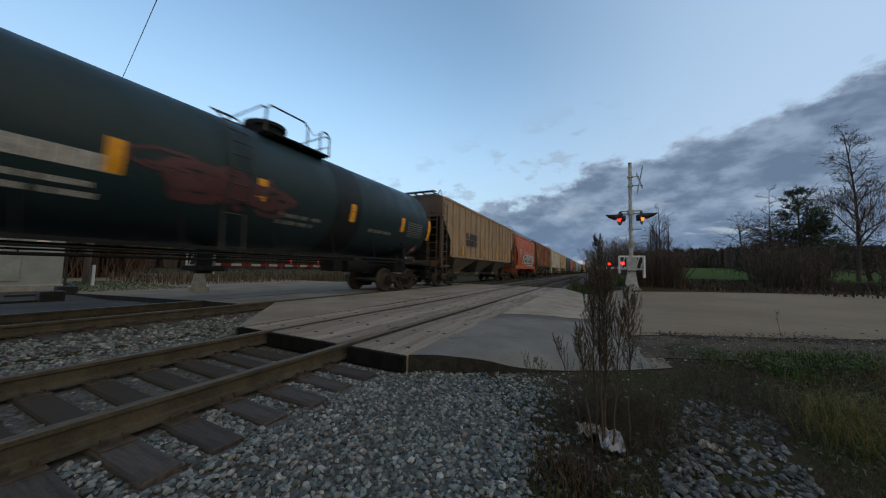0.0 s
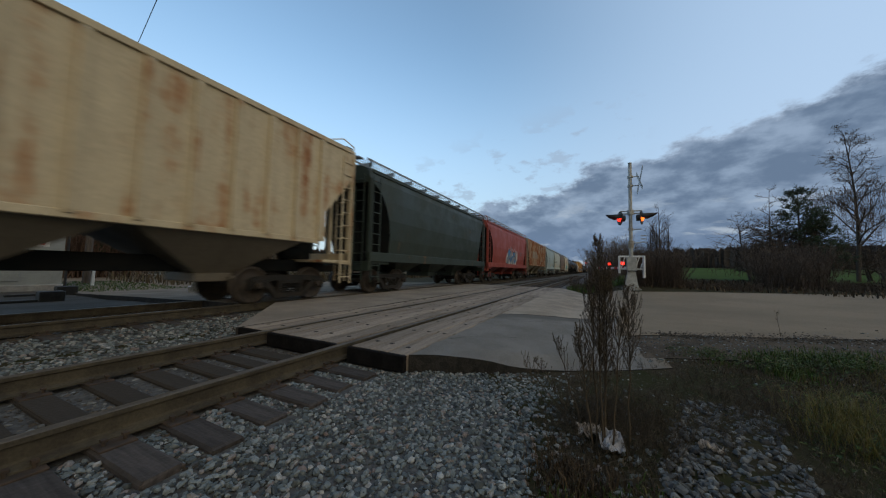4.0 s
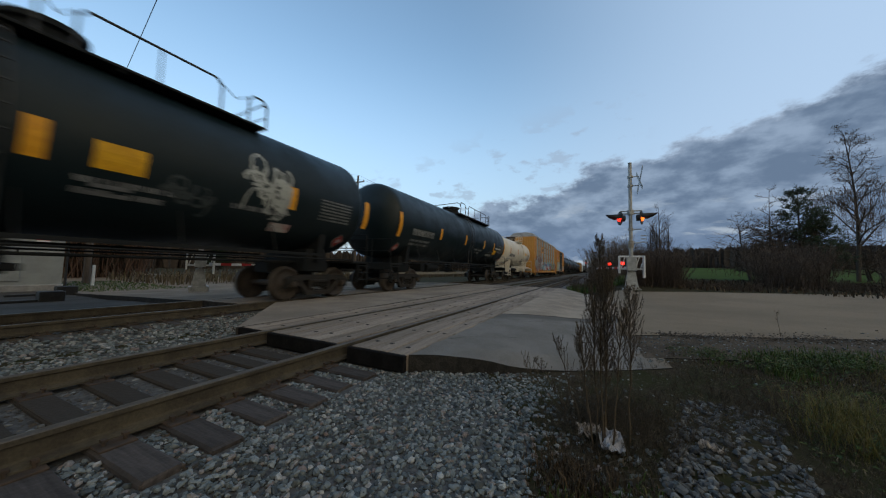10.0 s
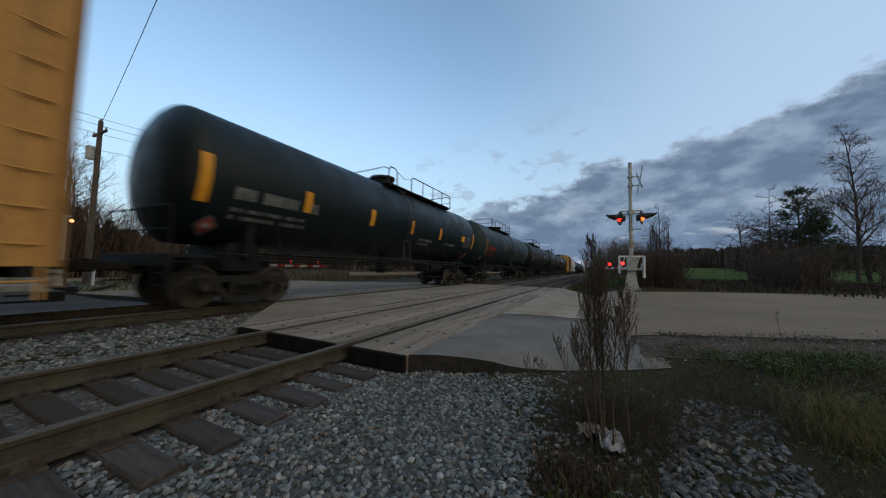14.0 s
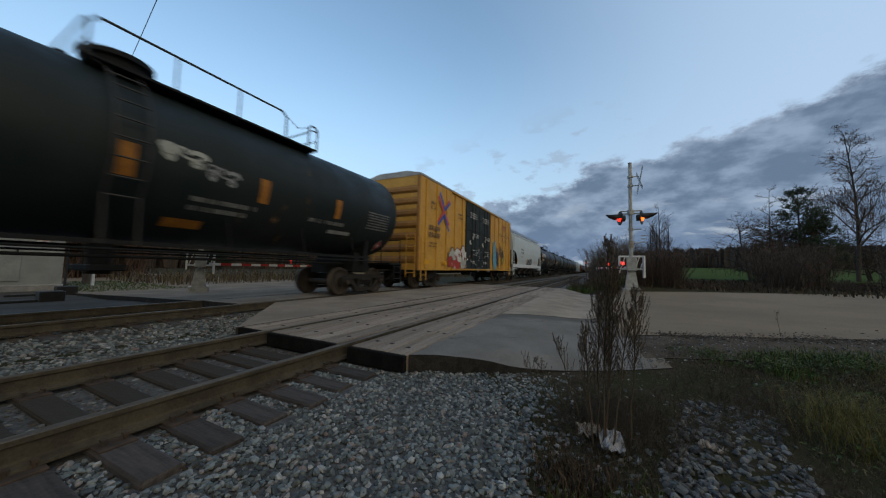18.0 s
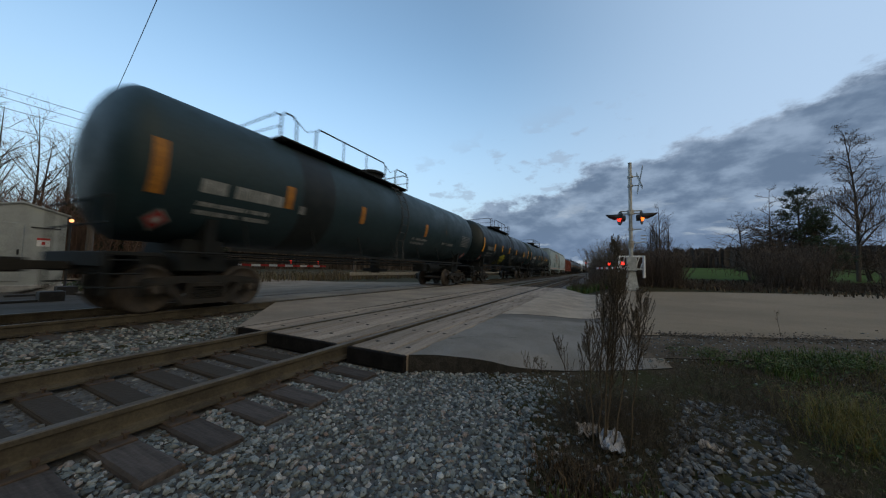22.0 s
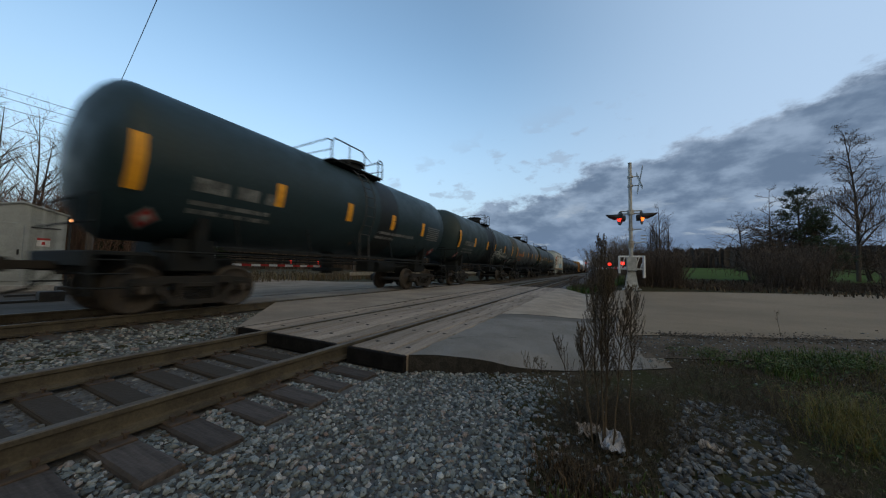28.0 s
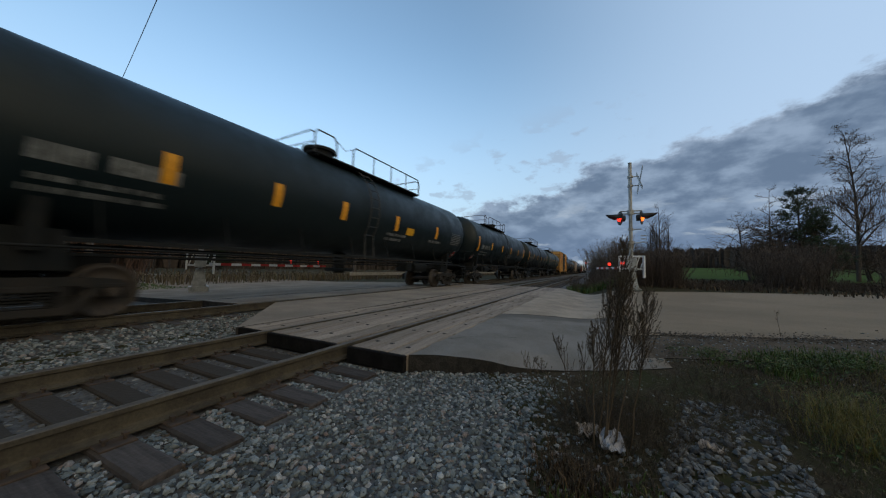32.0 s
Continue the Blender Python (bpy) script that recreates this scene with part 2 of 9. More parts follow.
def rail_paint(name, col, rust=0.0, grime=0.4, rust_col=(0.17, 0.055, 0.022), rough=0.5, spec=0.4):
    """Painted car steel: streaks of rust that run down, blotches, dust towards one hue; rust and grime from 0 to 1."""
    m = bpy.data.materials.new(name)
    m.use_nodes = True
    nt = m.node_tree
    b = nt.nodes["Principled BSDF"]
    N, L = nt.nodes.new, nt.links.new
    tc, oi = N("ShaderNodeTexCoord"), N("ShaderNodeObjectInfo")
    sh = N("ShaderNodeVectorMath")
    sh.operation = "ADD"
    k = N("ShaderNodeVectorMath")
    k.operation = "SCALE"
    k.inputs[0].default_value = (31, 57, 11)
    L(oi.outputs["Random"], k.inputs["Scale"])
    L(tc.outputs["Object"], sh.inputs[0])
    L(k.outputs[0], sh.inputs[1])

    def nz(scale, stretch, detail=6, rough_=0.62):
        mp = N("ShaderNodeMapping")
        mp.inputs["Scale"].default_value = stretch
        L(sh.outputs[0], mp.inputs[0])
        n = N("ShaderNodeTexNoise")
        n.inputs["Scale"].default_value, n.inputs["Detail"].default_value, n.inputs["Roughness"].default_value = scale, detail, rough_
        L(mp.outputs[0], n.inputs["Vector"])
        return n.outputs["Fac"]

    def rng(v, lo, hi, a=0.0, z=1.0):
        n = N("ShaderNodeMapRange")
        n.interpolation_type = "SMOOTHSTEP"
        L(v, n.inputs["Value"])
        for key, val in (("From Min", lo), ("From Max", hi), ("To Min", a), ("To Max", z)):
            n.inputs[key].default_value = val
        return n.outputs[0]

    def mx(fac, a, c, kind="MIX"):
        n = N("ShaderNodeMix")
        n.data_type, n.blend_type = "RGBA", kind
        for i, v in ((0, fac), (6, a), (7, c)):
            if isinstance(v, tuple):
                n.inputs[i].default_value = (*v, 1)
            elif isinstance(v, (int, float)):
                n.inputs[i].default_value = v
            else:
                L(v, n.inputs[i])
        return n.outputs[2]

    streak = nz(1.3, (1.0, 2.4, 0.22))
    blotch = nz(1.1, (1, 1, 1), 7, 0.66)
    fine = nz(14, (1, 1, 1), 4)
    out = mx(rng(blotch, 0.3, 0.75), col, tuple(c * (1 - 0.35 * grime) + 0.02 * grime for c in col))
    out = mx(rng(streak, 0.42, 0.7, 0, 0.55 * grime), out, tuple(0.6 * c * 0.5 + 0.4 * d for c, d in zip(col, (0.06, 0.045, 0.032))))
    if rust:
        both = N("ShaderNodeMath")
        both.operation = "ADD"
        L(streak, both.inputs[0])
        L(blotch, both.inputs[1])
        half = N("ShaderNodeMath")
        half.operation = "MULTIPLY"
        L(both.outputs[0], half.inputs[0])
        half.inputs[1].default_value = 0.5
        lim = 0.68 - 0.30 * rust
        halo = tuple(0.55 * c + 0.45 * d for c, d in zip(rust_col, (0.50, 0.30, 0.13)))
        out = mx(rng(half.outputs[0], lim - 0.05, lim + 0.07, 0.0, 0.75), out, halo)
        out = mx(rng(half.outputs[0], lim + 0.01, lim + 0.12), out, mx(rng(fine, 0.35, 0.65), rust_col, tuple(c * 0.55 for c in rust_col)))
    out = mx(1.0, out, rng(fine, 0.3, 0.7, 0.88, 1.08), "MULTIPLY")
    L(out, b.inputs["Base Color"])
    rr = rng(blotch, 0.3, 0.7, rough - 0.08, rough + 0.18)
    L(rr, b.inputs["Roughness"])
    b.inputs["Specular IOR Level"].default_value = spec
    bp = N("ShaderNodeBump")
    bp.inputs["Strength"].default_value, bp.inputs["Distance"].default_value = 0.25, 0.02
    L(blotch, bp.inputs["Height"])
    L(bp.outputs[0], b.inputs["Normal"])
    return m


def glow(name, col, power):
    m = bpy.data.materials.new(name)
    m.use_nodes = True
    b = m.node_tree.nodes["Principled BSDF"]
    b.inputs["Base Color"].default_value = (*[c * 0.3 for c in col], 1)
    b.inputs["Emission Color"].default_value = (*col, 1)
    b.inputs["Emission Strength"].default_value = power
    return m


M_BED = surface("ballast_bed", (0.05, 0.049, 0.048), (0.10, 0.098, 0.095), rough=0.95, scale=22, bump=1.0, bump_scale=45)
M_SLEEPER = surface("weathered_sleeper_wood", (0.072, 0.060, 0.055), (0.038, 0.032, 0.029), rough=0.9, scale=3, bump=0.8, bump_scale=30, stretch=(0.6, 9, 9), vary=0.25)


def soil_between_rails(m, soil):
    """Brown soil that lies in uneven patches on the middle stretch of each sleeper."""
    nt = m.node_tree
    N, L = nt.nodes.new, nt.links.new
    b = nt.nodes["Principled BSDF"]
    out = b.inputs["Base Color"].links[0].from_socket
    tc, sep, size, add, n, rg, mx = (N("ShaderNode" + k) for k in ("TexCoord", "SeparateXYZ", "Math", "Math", "TexNoise", "MapRange", "Mix"))
    L(tc.outputs["Object"], sep.inputs[0])
    size.operation, add.operation = "ABSOLUTE", "MULTIPLY_ADD"
    L(sep.outputs[0], size.inputs[0])
    n.inputs["Scale"].default_value, n.inputs["Detail"].default_value = 4.0, 5
    L(tc.outputs["Object"], n.inputs["Vector"])
    L(n.outputs["Fac"], add.inputs[0])
    add.inputs[1].default_value = 1.1
    L(size.outputs[0], add.inputs[2])
    L(add.outputs[0], rg.inputs["Value"])
    for key, val in (("From Min", 1.55), ("From Max", 1.15), ("To Min", 0.0), ("To Max", 0.85)):
        rg.inputs[key].default_value = val
    mx.data_type = "RGBA"
    L(rg.outputs[0], mx.inputs["Factor"])
    L(out, mx.inputs[6])
    mx.inputs[7].default_value = (*soil, 1)
    L(mx.outputs[2], b.inputs["Base Color"])


soil_between_rails(M_SLEEPER, (0.032, 0.025, 0.018))
M_RAIL = surface("rusted_rail_steel", (0.080, 0.068, 0.048), (0.048, 0.041, 0.031), rough=0.8, scale=5, bump=0.3, bump_scale=60, spec=0.2)
M_RAILTOP = surface("worn_rail_head", (0.125, 0.108, 0.088), (0.075, 0.062, 0.048), rough=0.55, metal=0.25, scale=3, stretch=(4, 0.5, 1), bump=0.05)
M_RUST = surface("rusty_iron", (0.075, 0.048, 0.031), (0.042, 0.030, 0.022), rough=0.85, scale=10, bump=0.4)
M_PANEL = surface("crossing_timber", (0.300, 0.252, 0.208), (0.160, 0.128, 0.102), rough=0.92, scale=1.6, bump=0.9, bump_scale=28, stretch=(6, 0.5, 1), vary=0.20, spec=0.15, mix_at=(0.30, 0.78), speck=((0.095, 0.078, 0.064), 2.4, 0.60))
M_RUBBER = surface("black_rubber", (0.006, 0.006, 0.006), (0.012, 0.011, 0.011), rough=0.9, scale=8, bump=0.3, spec=0.1)
M_EDGE = surface("rough_near_black", (0.024, 0.023, 0.022), (0.042, 0.039, 0.036), rough=0.95, scale=9, bump=0.9, bump_scale=50, spec=0.1)
M_ASPHALT2 = surface("dusty_asphalt", (0.29, 0.25, 0.21), (0.20, 0.172, 0.146), rough=0.94, scale=0.8, bump=0.4, bump_scale=110, spec=0.08)
M_ASPHALT3 = surface("dark_asphalt", (0.056, 0.049, 0.043), (0.082, 0.073, 0.064), rough=0.92, scale=0.9, bump=0.4, bump_scale=110, spec=0.08)
# dusty asphalt, with extra warmth in the colour against the train's blue shade
M_FARLANE = surface("dusty_warmed_far_lane", (0.25, 0.195, 0.145), (0.17, 0.133, 0.10), rough=0.95, scale=0.8, bump=0.4, bump_scale=110, spec=0.08)


def lane_material(name, grey, grey2, dust, x0, x1, band=None):
    """Asphalt that gravel dust covers towards the road, with fine cracks and a damp band along its seam."""
    m = surface(name, grey, grey2, rough=0.95, scale=1.3, bump=0.9, bump_scale=90, spec=0.08, speck=(tuple(c * 1.35 for c in grey), 38, 0.62))
    nt = m.node_tree
    N, L = nt.nodes.new, nt.links.new
    b = nt.nodes["Principled BSDF"]
    out = b.inputs["Base Color"].links[0].from_socket
    tc, sep = N("ShaderNodeTexCoord"), N("ShaderNodeSeparateXYZ")
    L(tc.outputs["Object"], sep.inputs[0])

    def tex(scale, detail):
        n = N("ShaderNodeTexNoise")
        n.inputs["Scale"].default_value, n.inputs["Detail"].default_value, n.inputs["Roughness"].default_value = scale, detail, 0.65
        L(tc.outputs["Object"], n.inputs["Vector"])
        return n.outputs["Fac"]

    def calc(op, a, c):
        n = N("ShaderNodeMath")
        n.operation = op
        for i, v in enumerate((a, c)):
            if isinstance(v, (int, float)):
                n.inputs[i].default_value = v
            else:
                L(v, n.inputs[i])
        return n.outputs[0]

    def step(v, lo, hi, top=1.0):
        n = N("ShaderNodeMapRange")
        n.interpolation_type = "SMOOTHSTEP"
        L(v, n.inputs["Value"])
        n.inputs["From Min"].default_value, n.inputs["From Max"].default_value, n.inputs["To Max"].default_value = lo, hi, top
        return n.outputs[0]

    def over(fac, colour):
        n = N("ShaderNodeMix")
        n.data_type = "RGBA"
        L(fac, n.inputs["Factor"])
        L(out, n.inputs[6])
        n.inputs[7].default_value = (*colour, 1)
        return n.outputs[2]

    wave = calc("MULTIPLY", calc("SUBTRACT", tex(1.1, 6), 0.5), 1.6)
    if band:
        s = calc("ADD", calc("SUBTRACT", sep.outputs[1], calc("MULTIPLY", sep.outputs[0], 0.70)), calc("MULTIPLY", wave, 0.35))
        near = calc("MULTIPLY", step(s, band - 0.75, band - 0.35), 0.75)
        out = over(near, tuple(c * 0.62 for c in grey))
    crack = N("ShaderNodeTexVoronoi")
    crack.feature = "DISTANCE_TO_EDGE"
    crack.inputs["Scale"].default_value = 0.55
    shift = N("ShaderNodeVectorMath")
    shift.operation = "ADD"
    L(tc.outputs["Object"], shift.inputs[0])
    wn = N("ShaderNodeTexNoise")
    wn.inputs["Scale"].default_value, wn.inputs["Detail"].default_value = 1.6, 4
    L(tc.outputs["Object"], wn.inputs["Vector"])
    L(wn.outputs["Color"], shift.inputs[1])
    L(shift.outputs[0], crack.inputs["Vector"])
    out = over(calc("MULTIPLY", step(crack.outputs["Distance"], 0.016, 0.004), step(tex(0.6, 3), 0.5, 0.6, 0.7)), tuple(c * 0.35 for c in grey))
    out = over(step(calc("ADD", sep.outputs[0], wave), x0, x1, 0.95), dust)
    L(out, b.inputs["Base Color"])
    return m


GRAVEL = (0.235, 0.185, 0.135)
M_ASPHALT = lane_material("worn_asphalt", (0.165, 0.155, 0.142), (0.215, 0.203, 0.188), GRAVEL, 0.45, 1.15, 8.14)
M_LANE = lane_material("dusty_lane_asphalt", (0.36, 0.305, 0.25), (0.26, 0.22, 0.18), GRAVEL, -0.2, 0.9)
M_GRAVELROAD = surface("gravel_road", (0.240, 0.188, 0.134), (0.190, 0.149, 0.107), rough=0.96, scale=0.5, bump=0.6, bump_scale=70, stretch=(0.7, 1.2, 1), spec=0.15)
M_SHOULDER = surface("gritty_road_edge", (0.060, 0.046, 0.034), (0.105, 0.081, 0.058), rough=0.97, scale=2.2, bump=0.9, bump_scale=60, spec=0.15, speck=((0.22, 0.20, 0.18), 26, 0.66))
M_VERGE = surface("verge_soil", (0.048, 0.037, 0.024), (0.032, 0.034, 0.014), rough=0.97, scale=2.6, bump=1.0, bump_scale=34, spec=0.05, speck=((0.085, 0.068, 0.046), 14, 0.62))
M_FIELD = surface("winter_field", (0.052, 0.088, 0.016), (0.040, 0.060, 0.016), rough=0.97, scale=0.05, bump=0.6, bump_scale=3, spec=0.05)


# ---------------------------------------------------------------- ground
NEAR_C, TRAIN_C, HALF = -3.61, -8.42, 0.7525
X_FIRST, X_FAR = 3.0, 19.0          # the crossing's ends along the tracks


def smooth(a, b, t):
    t = min(1.0, max(0.0, (t - a) / (b - a)))
    return t * t * (3 - 2 * t)


def land(x, y):
    """Height of the bare ground."""
    r = math.hypot(x, y)
    if r < 14:
        right = -0.22 + 0.54 * min(1.0, max(0.0, (r - 4.5) / 9.5))
    elif r < 90:
        right = 0.32 + (r - 14) * 0.026
    else:
        right = 2.30 + (r - 90) * 0.012
    if y < 0:
        right = -0.22 + (right + 0.22) * max(0.0, 1 + y / 12)
    side = smooth(-0.8, 1.3 + max(0.0, y - 14) * 0.10, x)
    left = -0.24 - 0.10 * smooth(-11.5, -13.5, x)
    z = left + (right - left) * side
    return z


def graded(lo, hi, fine_lo, fine_hi, step, grow=1.25):
    out = list(np.arange(fine_lo, fine_hi + 1e-6, step))
    s, v = step, fine_hi
    while v < hi:
        s *= grow
        v += s
        out.append(min(v, hi))
    s, v = step, fine_lo
    while v > lo:
        s *= grow
        v -= s
        out.insert(0, max(v, lo))
    return out


def build_ground():
    xs, ys = graded(-2600, 2600, -14, 12, 0.5), graded(-900, 3200, -3, 24, 0.5)
    v, f = [], []
    for y in ys:
        for x in xs:
            n = noise.noise((x * 0.35, y * 0.35, 0)) * 0.035 if abs(x) < 60 and abs(y) < 80 else 0
            v.append((x, y, land(x, y) + (n if x > -1.2 or x < -13 else n * 0.3)))
    w = len(xs)
    for j in range(len(ys) - 1):
        for i in range(w - 1):
            f.append((j * w + i, j * w + i + 1, j * w + w + i + 1, j * w + w + i))
    s = Shape().add(v, f, 0, True)
    tagged(part("ground", s, M_VERGE), "dark soil and thin grass of the verges and fields", kind="structure")


def z0_flat(x, y):
    return -0.004


def sheet(name, left, right, off, mat, nu=14, nv=24, z=None, thick=0.05, kind="structure", label=""):
    """A surface between two edges (lists of x, y), on the land or at height z(x, y), with a cut edge of its own thickness."""
    def along(edge, t):
        d = [0]
        for a, b in zip(edge, edge[1:]):
            d.append(d[-1] + math.hypot(b[0] - a[0], b[1] - a[1]))
        s = t * d[-1]
        for i in range(len(edge) - 1):
            if s <= d[i + 1] + 1e-9:
                k = (s - d[i]) / (d[i + 1] - d[i])
                return [edge[i][c] + (edge[i + 1][c] - edge[i][c]) * k for c in (0, 1)]
        return edge[-1]

    v, f = [], []
    for j in range(nv + 1):
        a, b = along(left, j / nv), along(right, j / nv)
        for i in range(nu + 1):
            x, y = a[0] + (b[0] - a[0]) * i / nu, a[1] + (b[1] - a[1]) * i / nu
            wob = 0.06 * noise.noise((x * 3.1, y * 3.1, 5)) if (j in (0, nv) or i in (0, nu)) and z is not z0_flat else 0
            v.append((x + wob, y + wob, (land(x, y) if z is None else z(x, y)) + off))
    w = nu + 1
    for j in range(nv):
        for i in range(nu):
            f.append((j * w + i, j * w + i + 1, j * w + w + i + 1, j * w + w + i))
    rim = [i for i in range(w)] + [j * w + nu for j in range(1, nv + 1)] + [nv * w + i for i in range(nu - 1, -1, -1)] + [j * w for j in range(nv - 1, 0, -1)]
    s = Shape().add(v, f, 0, True)
    n = len(rim)
    # every cut edge is near black, much darker than the top
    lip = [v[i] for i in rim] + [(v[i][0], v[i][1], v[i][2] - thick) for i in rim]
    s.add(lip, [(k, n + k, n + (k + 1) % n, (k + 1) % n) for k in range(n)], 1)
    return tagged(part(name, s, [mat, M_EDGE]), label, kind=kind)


def apron_z(x, y):
    k = smooth(-1.6, 0.9, x)
    a, b = -0.012 - 0.02 * (x + 1.92), land(x, y) + 0.012
    z = max(a + (b - a) * k, b)
    # the near edge has crumbled down to the stones
    d = (y - 3.16 - 0.57 * (x + 1.9)) * 0.87
    w = (1 - smooth(0.0, 0.25, d)) * smooth(-1.6, -0.2, x)
    return z + (land(x, y) + 0.03 - z) * w


def build_roads():
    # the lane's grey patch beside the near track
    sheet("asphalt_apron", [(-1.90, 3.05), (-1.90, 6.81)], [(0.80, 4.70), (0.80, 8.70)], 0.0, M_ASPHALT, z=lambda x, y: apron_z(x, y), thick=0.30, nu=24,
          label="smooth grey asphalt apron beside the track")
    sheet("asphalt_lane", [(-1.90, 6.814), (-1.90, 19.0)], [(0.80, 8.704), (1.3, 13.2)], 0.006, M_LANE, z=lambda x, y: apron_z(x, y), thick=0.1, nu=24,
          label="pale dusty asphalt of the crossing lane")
    sheet("gravel_road", [(0.30, 6.3), (0.9, 13.0)], [(60, 24), (60, 31)], 0.028, M_GRAVELROAD, nu=110, nv=14, thick=0.03, label="brown gravel road that leads away from the tracks")
    sheet("road_edge", [(0.55, 5.1), (0.55, 6.5)], [(60, 22.5), (60, 24.4)], 0.016, M_SHOULDER, nu=110, nv=6, thick=0.02, label="dark gritty edge of the gravel road")
    # between the tracks
    z0 = z0_flat
    sheet("asphalt_strip", [(-7.42, 5.3), (-7.42, 19.0)], [(-4.95, 2.9), (-4.95, 19.0)], 0.0, M_ASPHALT2, z=z0, thick=0.25, label="grey asphalt between the two tracks")
    # gauge of the train's track
    sheet("asphalt_gauge", [(-9.07, 4.45), (-9.07, 19.0)], [(-7.78, 4.6), (-7.78, 19.0)], 0.0, M_ASPHALT2, z=z0, thick=0.25, nu=6, label="asphalt between the rails")
    zl = lambda x, y: -0.004 - 0.03 * max(0.0, -9.3 - x)
    sheet("asphalt_far_side", [(-40, 3.5), (-40, 15)], [(-9.27, 4.35), (-9.27, 19.0)], 0.0, M_FARLANE, nu=30, z=lambda x, y: max(zl(x, y), -0.27), thick=0.2,
          label="dusty asphalt lane behind the train, colour warmed against blue shade")
    sheet("service_yard", [(-34, -9), (-34, 3.4)], [(-10.6, -9), (-10.6, 4.3)], 0.06, M_ASPHALT3, thick=0.1, label="dark asphalt yard by the signal shed")


def rail_ring(xc):
    return [(-0.075, -0.172), (0.075, -0.172), (0.075, -0.158), (0.018, -0.142), (0.010, -0.13), (0.010, -0.048), (0.036, -0.036), (0.036, -0.006), (0.028, 0.0),
            (-0.028, 0.0), (-0.036, -0.006), (-0.036, -0.036), (-0.010, -0.048), (-0.010, -0.13), (-0.018, -0.142), (-0.075, -0.158)]


def build_track(name, xc, pieces_label, sleepers_y, stuff_y):
    root = tagged(new(name), pieces_label, kind="structure")
    ring = rail_ring(0)
    for k, side in enumerate((-1, 1)):
        s = Shape()
        for y0, y1 in ((-9.0, 60.0), (60.0, 1500.0)):
            n = len(ring)
            v = [(x, y0, z) for x, z in ring] + [(x, y1, z) for x, z in ring]
            for i in range(n):
                s.add([v[i], v[(i + 1) % n], v[n + (i + 1) % n], v[n + i]], [(0, 1, 2, 3)], 1 if i in (7, 8, 9) else 0)
        s.add([(x, -9.0, z) for x, z in ring], [tuple(range(16))])
        part("rail", s, [M_RAIL, M_RAILTOP], root, at=(xc + side * HALF, 0, 0))
    # sleepers, with plates and spikes
    variants = []
    for k in range(4):
        rnd = random.Random(50 + k)
        s = Shape().box(-1.46, 1.46, -0.098, 0.098, -0.17, 0.0, 0.012)
        s.v = [(x + rnd.uniform(-.012, .012), y + rnd.uniform(-.008, .008), z + rnd.uniform(-.006, .004)) for x, y, z in s.v]
        variants.append(s.mesh("sleeper", M_SLEEPER))
    plate = Shape()
    plate.box(-0.18, 0.18, -0.09, 0.09, 0, 0.016, 0.004)
    for sx in (-0.115, 0.115):
        for sy in (-0.05, 0.05):
            plate.rod((sx, sy, 0.0), (sx * 0.94, sy, 0.045), 0.011, 6)
            plate.box(sx * 0.94 - 0.02, sx * 0.94 + 0.02, sy - 0.014, sy + 0.014, 0.04, 0.056)
    plate_me = plate.mesh("tie_plate", M_RUST)
    rnd = random.Random(5)
    for i, y in enumerate(sleepers_y):
        turn = pose(xc + rnd.uniform(-0.04, 0.04), y + rnd.uniform(-0.015, 0.015), -0.176 + rnd.uniform(-0.008, 0.004), 0, 0, rnd.uniform(-1.2, 1.2))
        sl = part("sleeper", variants[i % 4], None, root, at=turn)
        for side in (-1, 1):
            part("tie_plate", plate_me, None, sl, at=(side * HALF, 0, -0.004))
    s = Shape()
    for y in stuff_y:
        s.box(-1.4, 1.4, y - 0.11, y + 0.11, -0.3, -0.176 + rnd.uniform(-0.01, 0.01))
    tagged(part("far_sleepers", s, M_SLEEPER, root, at=(xc, 0, 0)), kind="stuff")
    return root


def build_bed():
    """The ballast bed under both tracks."""
    s = Shape()
    prof = [(-11.6, -0.42), (-10.6, -0.235), (-9.9, -0.205), (-6.9, -0.205), (-6.0, -0.25), (-5.2, -0.215), (-2.0, -0.21), (-1.2, -0.235), (0.4, -0.255), (1.2, -0.40)]
    ys = list(np.arange(-9, 30, 0.6)) + [40, 60, 100, 200, 500, 1500]
    v, f = [], []
    for y in ys:
        for x, z in prof:
            v.append((x, y, z + (noise.noise((x * 1.7, y * 1.7, 2)) * 0.02)))
    n = len(prof)
    for j in range(len(ys) - 1):
        for i in range(n - 1):
            f.append((j * n + i, j * n + i + 1, j * n + n + i + 1, j * n + n + i))
    s.add(v, f, 0, False)
    tagged(part("ballast_bed", s, M_BED), "grey crushed-stone bed under the tracks", kind="structure")


